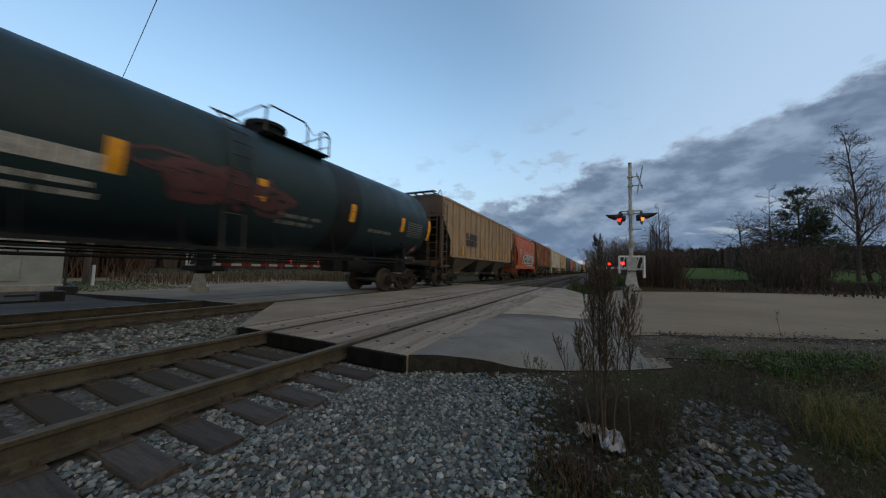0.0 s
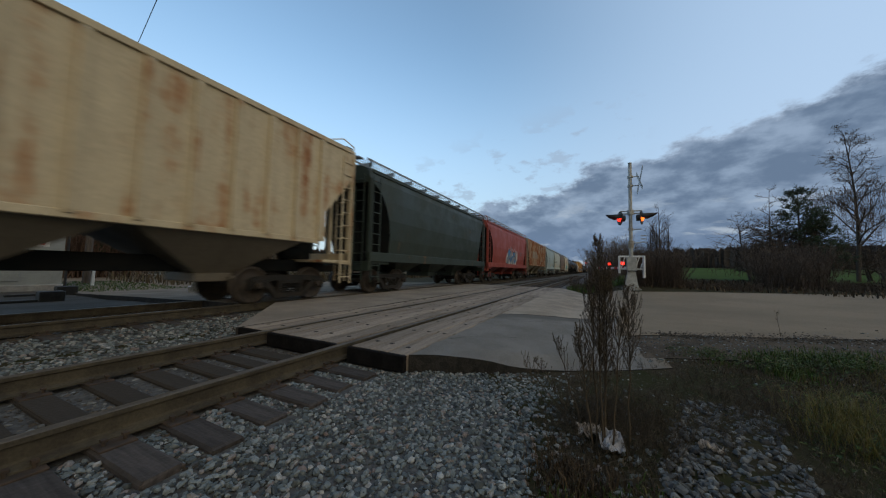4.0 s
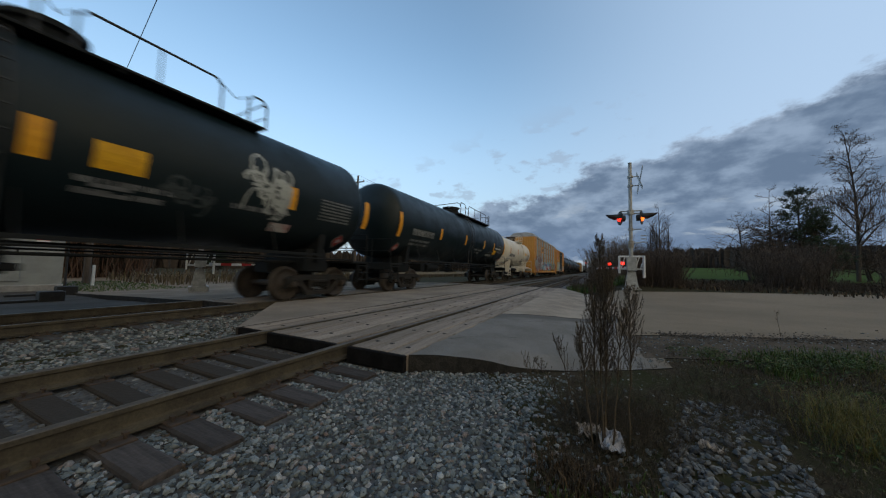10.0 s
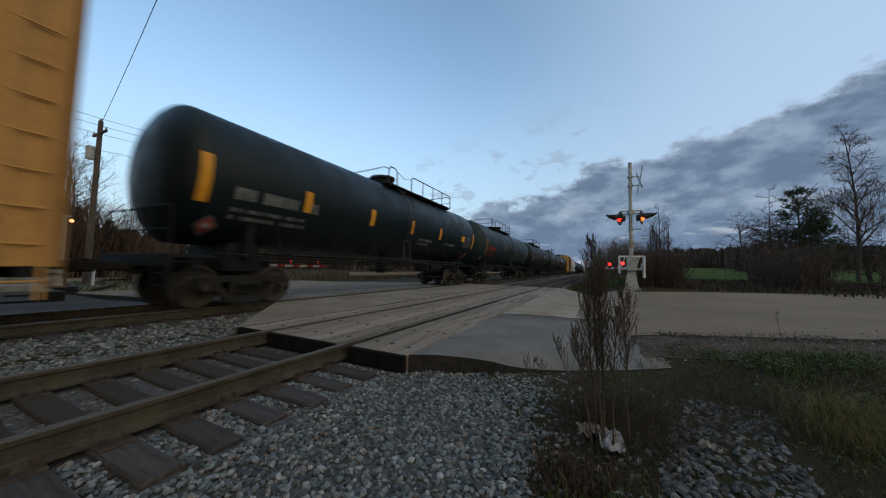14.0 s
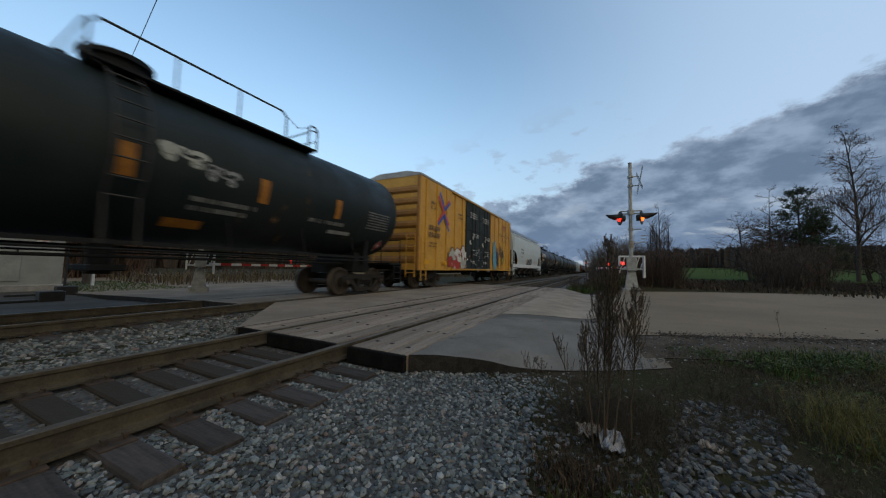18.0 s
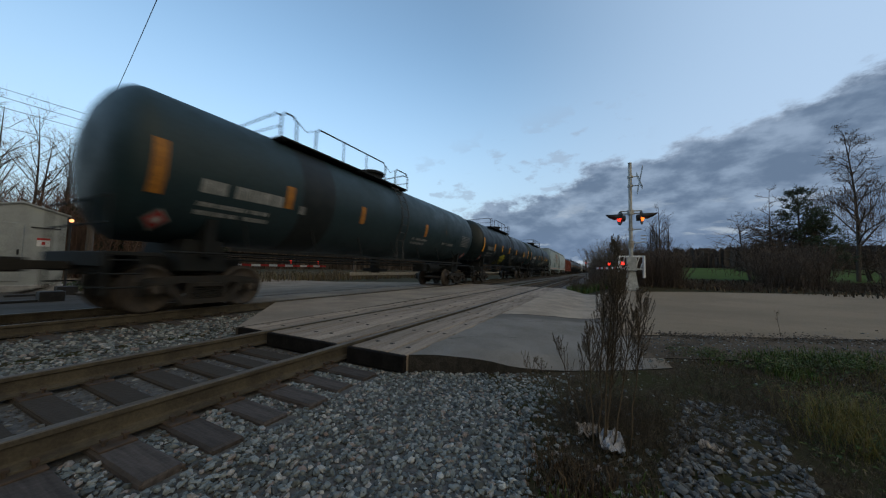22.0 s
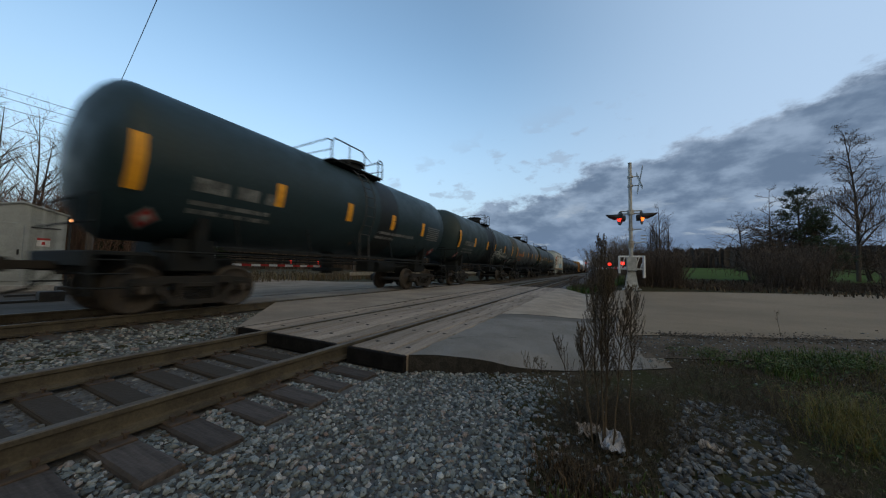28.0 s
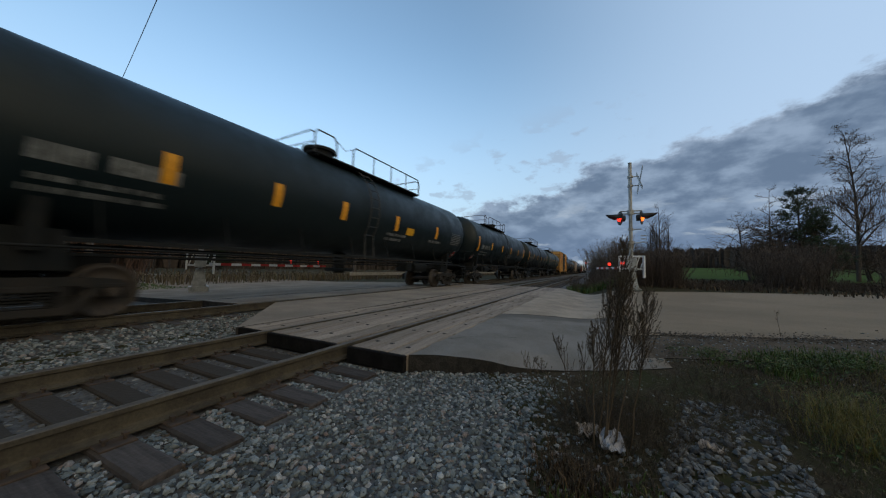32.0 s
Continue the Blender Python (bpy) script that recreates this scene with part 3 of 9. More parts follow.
def build_panels():
    """Timber crossing planks beside and between the near track's rails, each a piece of its own."""
    root = tagged(new("crossing_deck"), "weathered timber plank deck of the crossing with black rubber ends", kind="structure")
    planks = {}
    rnd = random.Random(11)

    def plank(w, length):
        key = (round(w, 3), round(length, 2))
        if key not in planks:
            s = Shape().box(-w / 2 + 0.004, w / 2 - 0.004, 0.004, length - 0.004, -0.19, 0.0, 0.010)
            planks[key] = s.mesh("plank", M_PANEL)
        return planks[key]

    # discs for the bolt holes, the holes' shade put into their dark colour
    bolt = Shape()
    bolt.rod((0, 0, -0.003), (0, 0, 0.0035), 0.032, 8)
    hole_disc_me = bolt.mesh("bolt", M_EDGE)
    bands = [(-4.95, -4.46, 2), (-4.26, -2.97, 4), (-2.74, -1.92, 3)]
    for x0, x1, n in bands:
        w = (x1 - x0) / n
        for i in range(n):
            y = X_FIRST
            j = 0
            while y < X_FAR - 0.1:
                length = min(3.2, X_FAR - y)
                xm = x0 + w * (i + 0.5)
                p = part("plank", plank(w, length), None, root, at=pose(xm, y, -0.004 - rnd.uniform(0.0, 0.012), rnd.uniform(-.08, .08), rnd.uniform(-.6, .6), 0))
                if y < 10:
                    for dy in (0.35, 1.25, 2.2):
                        if dy < length:
                            part("bolt", hole_disc_me, None, p, at=(rnd.uniform(-.04, .04), dy + rnd.uniform(-.05, .05), 0.0))
                y += length
                j += 1
        e = Shape().box(x0 - 0.006, x1 + 0.010, X_FIRST - 0.06, X_FIRST + 0.004, -0.20, -0.010, 0.010)
        part("rubber_end", e, M_RUBBER, root, "black rubber end strip")
    # rubber beside the rails
    for xr in (NEAR_C - HALF, NEAR_C + HALF):
        for d in (-0.105, 0.085):
            if abs(d) > 0:
                e = Shape().box(xr + d - 0.035 + (0.01 if d > 0 else -0.01), xr + d + 0.035, X_FIRST + 0.02, X_FAR, -0.17, -0.055)
                part("flangeway_rubber", e, M_RUBBER, root)


build_ground()
build_bed()
build_roads()
SLEEPER_GAP = 0.354
tagged(build_track("near_track", NEAR_C, "rusty railway track with weathered wooden sleepers", [1.25 + SLEEPER_GAP * k for k in range(-29, 5)], [19.3 + 0.55 * k for k in range(110)]))
tagged(build_track("train_track", TRAIN_C, "railway track that carries the freight train", [4.1 - 0.5 * k for k in range(0, 27)], [19.3 + 0.55 * k for k in range(110)]))
build_panels()


# ---------------------------------------------------------------- the train
SPEED, WHEEL_R = 19.489, 0.45
M_TRUCK = surface("truck_iron", (0.0125, 0.0130, 0.0125), (0.026, 0.021, 0.017), rough=0.8, scale=4, bump=0.4, spec=0.3)
M_WHEEL = surface("wheel_steel", (0.042, 0.037, 0.033), (0.072, 0.056, 0.044), rough=0.6, metal=0.3, scale=5)
M_UNDER = surface("underframe_black", (0.006, 0.0085, 0.010), (0.012, 0.0125, 0.0125), rough=0.8, scale=4, spec=0.25)
M_REFLECT = surface("yellow_reflector", (0.78, 0.36, 0.018), (0.66, 0.28, 0.015), rough=0.45, scale=9)
M_REFLECT_DIM = surface("dirty_yellow_reflector", (0.36, 0.15, 0.018), (0.25, 0.10, 0.015), rough=0.6, scale=9)
M_WHITE = surface("stencil_white", (0.55, 0.55, 0.54), (0.36, 0.36, 0.36), rough=0.6, scale=6)
M_DUSTWHITE = surface("dusty_stencil_white", (0.30, 0.31, 0.31), (0.17, 0.18, 0.18), rough=0.6, scale=5)
M_DIMTXT = surface("worn_stencil_white", (0.20, 0.21, 0.21), (0.075, 0.08, 0.08), rough=0.6, scale=3.5)
M_GREYTXT = surface("stencil_grey", (0.20, 0.205, 0.21), (0.12, 0.125, 0.13), rough=0.6, scale=6)
M_REDTXT = surface("sign_red", (0.42, 0.030, 0.026), (0.30, 0.025, 0.022), rough=0.55, scale=6)
M_YELLOWBOX = surface("label_yellow", (0.72, 0.38, 0.01), (0.6, 0.3, 0.01), rough=0.5, scale=6)
M_CREAMLABEL = surface("cream_label", (0.42, 0.40, 0.27), (0.30, 0.29, 0.20), rough=0.55, scale=6)
M_PINKLABEL = surface("faded_red_label", (0.40, 0.22, 0.20), (0.45, 0.42, 0.40), rough=0.55, scale=5)
M_SPILL = surface("spilled_tar_black", (0.007, 0.011, 0.013), (0.013, 0.017, 0.018), rough=0.55, scale=3, spec=0.3)
M_DARKTXT = surface("stencil_black", (0.020, 0.020, 0.022), (0.04, 0.038, 0.036), rough=0.6, scale=6)
M_GALV = surface("galvanised_steel", (0.40, 0.42, 0.44), (0.28, 0.30, 0.32), rough=0.5, metal=0.5, scale=7, bump=0.1)
M_HANDRAIL = surface("dark_handrail", (0.030, 0.031, 0.033), (0.05, 0.048, 0.046), rough=0.6, scale=5)

PAINTS = {}


def paint(key, *a, **k):
    if key not in PAINTS:
        PAINTS[key] = rail_paint("car_paint_" + key, *a, **k)
    return PAINTS[key]


def wheel_profile():
    return [(0.03, 0.0), (0.105, 0.09), (0.045, 0.13), (0.02, 0.30), (0.05, 0.385), (0.072, 0.405), (0.072, 0.445), (-0.035, 0.452), (-0.05, 0.482), (-0.068, 0.478), (-0.068, 0.40), (-0.03, 0.375),
            (-0.02, 0.14), (-0.05, 0.10), (-0.05, 0.0)]


def build_wheelset():
    s = Shape()
    n = 28
    for side in (-1, 1):
        prof = wheel_profile()
        v = []
        for k in range(n):
            a = 2 * math.pi * k / n
            for dx, r in prof:
                v.append((side * (HALF + dx), r * math.cos(a), r * math.sin(a)))
        m = len(prof)
        f = [(k * m + i, k * m + i + 1, ((k + 1) % n) * m + i + 1, ((k + 1) % n) * m + i) for k in range(n) for i in range(m - 1)]
        s.add(v, f, 0, True)
        s.rod((side * 0.8, 0, 0), (side * 1.16, 0, 0), 0.085, 12)
        s.rod((side * 1.13, 0, 0), (side * 1.175, 0, 0), 0.062, 8)
        for k in range(3):
            a = 2 * math.pi * k / 3
            s.rod((side * 1.16, 0.04 * math.cos(a), 0.04 * math.sin(a)), (side * 1.19, 0.04 * math.cos(a), 0.04 * math.sin(a)), 0.014, 6)
    s.rod((-0.7, 0, 0), (0.7, 0, 0), 0.08, 10)
    return s.mesh("wheelset", M_WHEEL)


def build_sideframe():
    """A cast side frame: arched top member, dropped bottom member, two windows, spring nest, journal jaws."""
    s = Shape()
    x0, x1 = -0.07, 0.07
    top = [(-1.10, 0.46), (-1.10, 0.60), (-0.95, 0.66), (-0.55, 0.70), (0.55, 0.70), (0.95, 0.66), (1.10, 0.60), (1.10, 0.46), (0.72, 0.50), (0.5, 0.565), (-0.5, 0.565), (-0.72, 0.50)]
    s.sweep_x(top, x0, x1)
    for d in (-1, 1):
        s.sweep_x([(d * 0.74, 0.52), (d * 0.60, 0.52), (d * 0.36, 0.24), (d * 0.36, 0.12), (d * 0.46, 0.13)], x0, x1)
        s.sweep_x([(d * 0.36, 0.56), (d * 0.28, 0.56), (d * 0.28, 0.2), (d * 0.36, 0.2)], x0, x1)
        s.box(x0 - 0.01, x1 + 0.02, d * 0.875 - 0.16, d * 0.875 + 0.16, 0.52, 0.60, 0.015)
        s.box(x0, x1, d * 1.06 - 0.03, d * 1.06 + 0.03, 0.33, 0.52, 0.01)
        s.box(x0, x1, d * 0.70 - 0.03, d * 0.70 + 0.03, 0.36, 0.52, 0.01)
    s.sweep_x([(-0.46, 0.13), (0.46, 0.13), (0.36, 0.24), (-0.36, 0.24)], x0, x1)
    for y in (-0.17, 0.0, 0.17):
        for k in range(5):
            s.rod((0.0, y, 0.25 + k * 0.045), (0.0, y, 0.275 + k * 0.045), 0.072, 8)
    s.box(-0.09, 0.10, -0.26, 0.26, 0.47, 0.57, 0.02)
    return s.mesh("sideframe", M_TRUCK)


def build_bolster():
    s = Shape()
    s.sweep_y([(-1.0, 0.46), (1.0, 0.46), (1.0, 0.60), (0.35, 0.72), (-0.35, 0.72), (-1.0, 0.60)], -0.2, 0.2)
    s.rod((0, 0, 0.66), (0, 0, 0.80), 0.22, 14)
    for d in (-1, 1):
        s.box(-0.95, 0.95, d * 0.46 - 0.05, d * 0.46 + 0.05, 0.30, 0.40, 0.01)      # brake beam
        for side in (-1, 1):
            s.box(side * HALF - 0.06, side * HALF + 0.06, d * 0.40 - 0.05, d * 0.40 + 0.04, 0.34, 0.60, 0.01)
    return s.mesh("truck", M_TRUCK)


WHEELSET, SIDEFRAME, BOLSTER = build_wheelset(), build_sideframe(), build_bolster()
FRONT_SETS, REAR_SETS, CARS = [], [], []


def add_truck(car, y):
    t = part("truck", BOLSTER, None, car, at=(0, y, 0))
    for side in (-1, 1):
        part("sideframe", SIDEFRAME, None, t, at=(side * 1.05, 0, 0))
    for d, group in ((-1, FRONT_SETS), (1, REAR_SETS)):
        group.append(part("wheelset", WHEELSET, None, t, at=(0, d * 0.875, WHEEL_R)))
    return t


def add_coupler(car, y, d):
    s = Shape()
    s.box(-0.07, 0.07, min(y, y + d * 0.55), max(y, y + d * 0.55), 0.80, 0.95, 0.015)
    s.box(-0.13, 0.10, min(y + d * 0.5, y + d * 0.78), max(y + d * 0.5, y + d * 0.78), 0.76, 1.0, 0.03)
    s.box(-0.28, 0.28, min(y, y - d * 0.2), max(y, y - d * 0.2), 0.72, 1.05, 0.02)
    s.pipe([(0.2, y, 0.8), (0.22, y + d * 0.3, 0.5), (0.18, y + d * 0.6, 0.42)], 0.025, 6)
    part("coupler", s, M_TRUCK, car, "rusty knuckle coupler with its air hose")


def ladder_shape(s, x, y0, y1, z0, z1, n, r=0.016, out=0.0):
    """Rungs and stiles in the plane of the side (x constant)."""
    for y in (y0, y1):
        s.box(x - 0.012, x + 0.012, y - 0.025, y + 0.025, z0, z1)
    for k in range(n):
        z = z0 + (z1 - z0) * (k + 0.5) / n
        s.rod((x + out, y0, z), (x + out, y1, z), r, 6)


def rungs_x(s, y, x0, x1, z0, z1, n, r=0.016):
    """The same across the end (y constant)."""
    for x in (x0, x1):
        s.box(x - 0.025, x + 0.025, y - 0.012, y + 0.012, z0, z1)
    for k in range(n):
        z = z0 + (z1 - z0) * (k + 0.5) / n
        s.rod((x0, y, z), (x1, y, z), r, 6)


class Skin:
    """Maps (along the car, height) onto a car's side, d metres proud of it."""

    def __init__(self, fx):
        self.fx = fx

    def __call__(self, y, z, d=0.005):
        e = 0.01
        slope = (self.fx(z + e) - self.fx(z - e)) / (2 * e)
        n = Vector((1, 0, -slope)).normalized()
        return (self.fx(z) + n.x * d, y, z + n.z * d)


def patch(s, skin, y0, y1, z0, z1, d=0.006, nz=None, slant=0.0, mi=0):
    nz = nz or max(1, int((z1 - z0) / 0.12))
    v, f = [], []
    for j in range(nz + 1):
        z = z0 + (z1 - z0) * j / nz
        for y in (y0 + slant * j / nz, y1 + slant * j / nz):
            v.append(skin(y, z, d))
    for j in range(nz):
        f.append((2 * j, 2 * j + 1, 2 * j + 3, 2 * j + 2))
    s.add(v, f, mi)


def bars(s, skin, y, z, w, h, seed, d=0.006, mi=0, fill=0.8):
    """A line of lettering too blurred to read: blocks as wide as its characters."""
    rnd = random.Random(seed)
    p, cw = y, h * 0.62
    while p < y + w:
        if rnd.random() < fill:
            patch(s, skin, p, min(p + cw * 0.86, y + w), z, z + h, d, 2, mi=mi)
        p += cw


def blob(s, skin, y, z, ry, rz, seed, d, mi, n=18, rough=0.35):
    rnd = random.Random(seed)
    ph = [rnd.uniform(0, 6.28) for _ in range(4)]
    v = [skin(y, z, d)]
    for k in range(n):
        a = 2 * math.pi * k / n
        q = 1 + rough * (0.5 * math.sin(2 * a + ph[0]) + 0.35 * math.sin(3 * a + ph[1]) + 0.25 * math.sin(5 * a + ph[2]))
        v.append(skin(y + ry * q * math.cos(a), z + rz * q * math.sin(a), d))
    s.add(v, [(0, k + 1, (k + 1) % n + 1) for k in range(n)], mi)


def stroke(s, skin, pts, w, d, mi):
    """A spray line through points (y, z)."""
    n = 10
    out = []
    for i in range(len(pts) - 1):
        for k in range(n):
            t = k / n
            out.append((pts[i][0] + (pts[i + 1][0] - pts[i][0]) * t, pts[i][1] + (pts[i + 1][1] - pts[i][1]) * t))
    out.append(pts[-1])
    v, f = [], []
    for i, (y, z) in enumerate(out):
        a, b = out[max(0, i - 1)], out[min(len(out) - 1, i + 1)]
        dy, dz = b[0] - a[0], b[1] - a[1]
        L = math.hypot(dy, dz) or 1
        ny, nz = -dz / L * w / 2, dy / L * w / 2
        v += [skin(y + ny, z + nz, d), skin(y - ny, z - nz, d)]
    for i in range(len(out) - 1):
        f.append((2 * i, 2 * i + 1, 2 * i + 3, 2 * i + 2))
    s.add(v, f, mi)


SPRAY = {}


def spray(key):
    cols = {"white": (0.62, 0.63, 0.63), "black": (0.02, 0.02, 0.024), "blue": (0.06, 0.22, 0.48), "sky": (0.16, 0.42, 0.58), "teal": (0.03, 0.26, 0.27), "red": (0.42, 0.05, 0.035),
            "orange": (0.55, 0.13, 0.03), "pink": (0.45, 0.09, 0.16), "green": (0.28, 0.36, 0.22), "mint": (0.42, 0.50, 0.36), "violet": (0.14, 0.12, 0.26), "grey": (0.27, 0.29, 0.31),
            "brown": (0.20, 0.07, 0.05), "yellow": (0.50, 0.42, 0.05), "pale": (0.40, 0.42, 0.40), "dull": (0.05, 0.062, 0.066), "wine": (0.075, 0.024, 0.034), "rust": (0.20, 0.075, 0.055), "flame": (0.50, 0.11, 0.03), "ochre": (0.24, 0.15, 0.06), "tealwash": (0.10, 0.19, 0.20), "pinkish": (0.10, 0.042, 0.052), "lime": (0.34, 0.33, 0.03)}
    if key not in SPRAY:
        c = cols[key]
        SPRAY[key] = surface("spray_" + key, c, tuple(v * 0.78 for v in c), rough=0.6, scale=3)
    return SPRAY[key]


def graffiti(car, skin, y0, y1, z0, z1, seed, fills, outline="black", back=None, n=None, label="spray-painted graffiti lettering"):
    """Fat letter-like forms side by side: outline, fill, and inner strokes; no word."""
    rnd = random.Random(seed)
    h = z1 - z0
    n = n or max(2, int((y1 - y0) / (h * 0.72)))
    w = (y1 - y0) / n
    keys = [outline] + list(fills) + ([back] if back else [])
    s = Shape()
    if back:
        bi = len(keys) - 1
        for k in range(n * 2):
            blob(s, skin, y0 + (k + 0.5) * w / 2, (z0 + z1) / 2 + rnd.uniform(-.08, .08) * h, w * 0.55, h * 0.58, rnd.random(), 0.004, bi, rough=0.4)
    # swollen overlapping forms, each with an edge, a fill, an inner patch and short light lines; none is a letter
    for k in range(n):
        yc, zc = y0 + (k + 0.5) * w + rnd.uniform(-.08, .08) * w, (z0 + z1) / 2 + rnd.uniform(-.06, .06) * h
        fi = 1 + k % len(fills)
        lift = 0.0005 * (k % 4)
        lobes = [(yc + rnd.uniform(-.16, .16) * w, zc + s_ * h * rnd.uniform(.14, .26), w * rnd.uniform(.34, .50), h * rnd.uniform(.22, .34), rnd.random()) for s_ in (-1, 1, rnd.choice((-1, 1)))]
        for a, b, ry, rz, sd in lobes:
            blob(s, skin, a, b, ry + 0.05, rz + 0.05, sd, 0.006 + lift, 0, 20, 0.5)
        for q, (a, b, ry, rz, sd) in enumerate(lobes):
            blob(s, skin, a, b, ry, rz, sd, 0.009 + lift + 0.0003 * q, fi if q < 2 else 1 + (k + 1) % len(fills), 20, 0.5)
        blob(s, skin, yc + rnd.uniform(-.1, .1) * w, zc + rnd.uniform(-.2, .2) * h, w * 0.10, h * 0.10, rnd.random(), 0.013 + lift, 0, 12, 0.4)
        for q in range(3):
            a, b = yc + rnd.uniform(-.4, .4) * w, zc + rnd.uniform(-.4, .4) * h
            stroke(s, skin, [(a, b), (a + rnd.uniform(-.2, .2) * w, b + rnd.uniform(-.15, .15) * h)], 0.03 + 0.02 * h, 0.015, 1 + (k + q) % len(fills))
    tagged(part("graffiti", s, [spray(k) for k in keys], car, label), kind="stuff")


def scrawl(car, skin, y0, y1, z0, z1, seed, key, n=7, w=0.035):
    """Loose looping spray lines, no word."""
    rnd = random.Random(seed)
    s = Shape()
    for k in range(n):
        yc, zc = rnd.uniform(y0, y1), rnd.uniform(z0, z1)
        ry, rz = (y1 - y0) * rnd.uniform(0.10, 0.28), (z1 - z0) * rnd.uniform(0.15, 0.40)
        a0, turns, pull = rnd.uniform(0, 6.28), rnd.uniform(0.5, 1.3), rnd.uniform(-0.3, 0.3) * (y1 - y0)
        pts = []
        for i in range(9):
            a = a0 + 6.28 * turns * i / 8
            pts.append((yc + ry * math.cos(a) + pull * i / 8, zc + rz * math.sin(a)))
        stroke(s, skin, pts, w * rnd.uniform(0.7, 1.5), 0.006 + 0.0006 * k, 0)
    tagged(part("graffiti", s, [spray(key)], car, "thin spray-painted scrawl"), kind="stuff")


def block_tag(car, skin, y0, y1, z0, z1, seed, key, edge, n=5, w=0.16, label="blocky spray-painted graffiti forms"):
    """Fat squared strokes with an edge, side by side; no word."""
    s = Shape()
    cw = (y1 - y0) / n
    for lay, (grow_, mi) in enumerate(((0.07, 1), (0.0, 0))):
        r2 = random.Random(seed)
        for k in range(n):
            a, b = y0 + cw * (k + 0.10), y0 + cw * (k + 0.90)
            zm, lean = (z0 + z1) / 2 + r2.uniform(-.06, .06), r2.uniform(-.06, .06)
            lines = [[(a, z0), (a + lean, z1)], [(a + lean, z1), (b + lean, z1)], [(b, z0), (b + lean, z1)], [(a, z0), (b, z0)], [(a, zm), (b, zm)]]
            r2.shuffle(lines)
            for j, q in enumerate(lines[:4]):
                stroke(s, skin, q, w + grow_, 0.005 + 0.004 * lay + 0.0004 * j + 0.0001 * k, mi)
    tagged(part("graffiti", s, [spray(key), spray(edge)], car, label), kind="stuff")


def lettering(text, size):
    """Vertices and faces of a word in the built-in font, flat, its baseline at 0."""
    cu = bpy.data.curves.new("word", "FONT")
    cu.body, cu.size, cu.resolution_u = text, size, 3
    ob = bpy.data.objects.new("word", cu)
    scene.collection.objects.link(ob)
    dg = bpy.context.evaluated_depsgraph_get()
    me = ob.evaluated_get(dg).to_mesh()
    v, f = [tuple(p.co[:2]) for p in me.vertices], [tuple(p.vertices) for p in me.polygons]
    ob.evaluated_get(dg).to_mesh_clear()
    bpy.data.objects.remove(ob)
    bpy.data.curves.remove(cu)
    return v, f


def word(s, skin, text, y, z, size, d=0.006, mi=0, width=None, fat=0.0):
    v, f = lettering(text, size)
    k = 1.0
    if width:
        k = width / max(p[0] for p in v)
    if fat:
        for dy, dz in ((fat, 0), (-fat, 0), (0, fat), (0, -fat), (fat * .7, fat * .7), (-fat * .7, -fat * .7), (fat * .7, -fat * .7), (-fat * .7, fat * .7)):
            s.add([skin(y + p[0] * k + dy, z + p[1] + dz, d) for p in v], f, mi)
            d += 0.0002
    else:
        s.add([skin(y + p[0] * k, z + p[1], d) for p in v], f, mi)


def new_car(name, y0, y1, label, category):
    car = tagged(new(name), label, category, "cars of the freight train")
    car.location = (TRAIN_C, (y0 + y1) / 2, 0)
    CARS.append((car, (y0 + y1) / 2))
    return car, y1 - y0


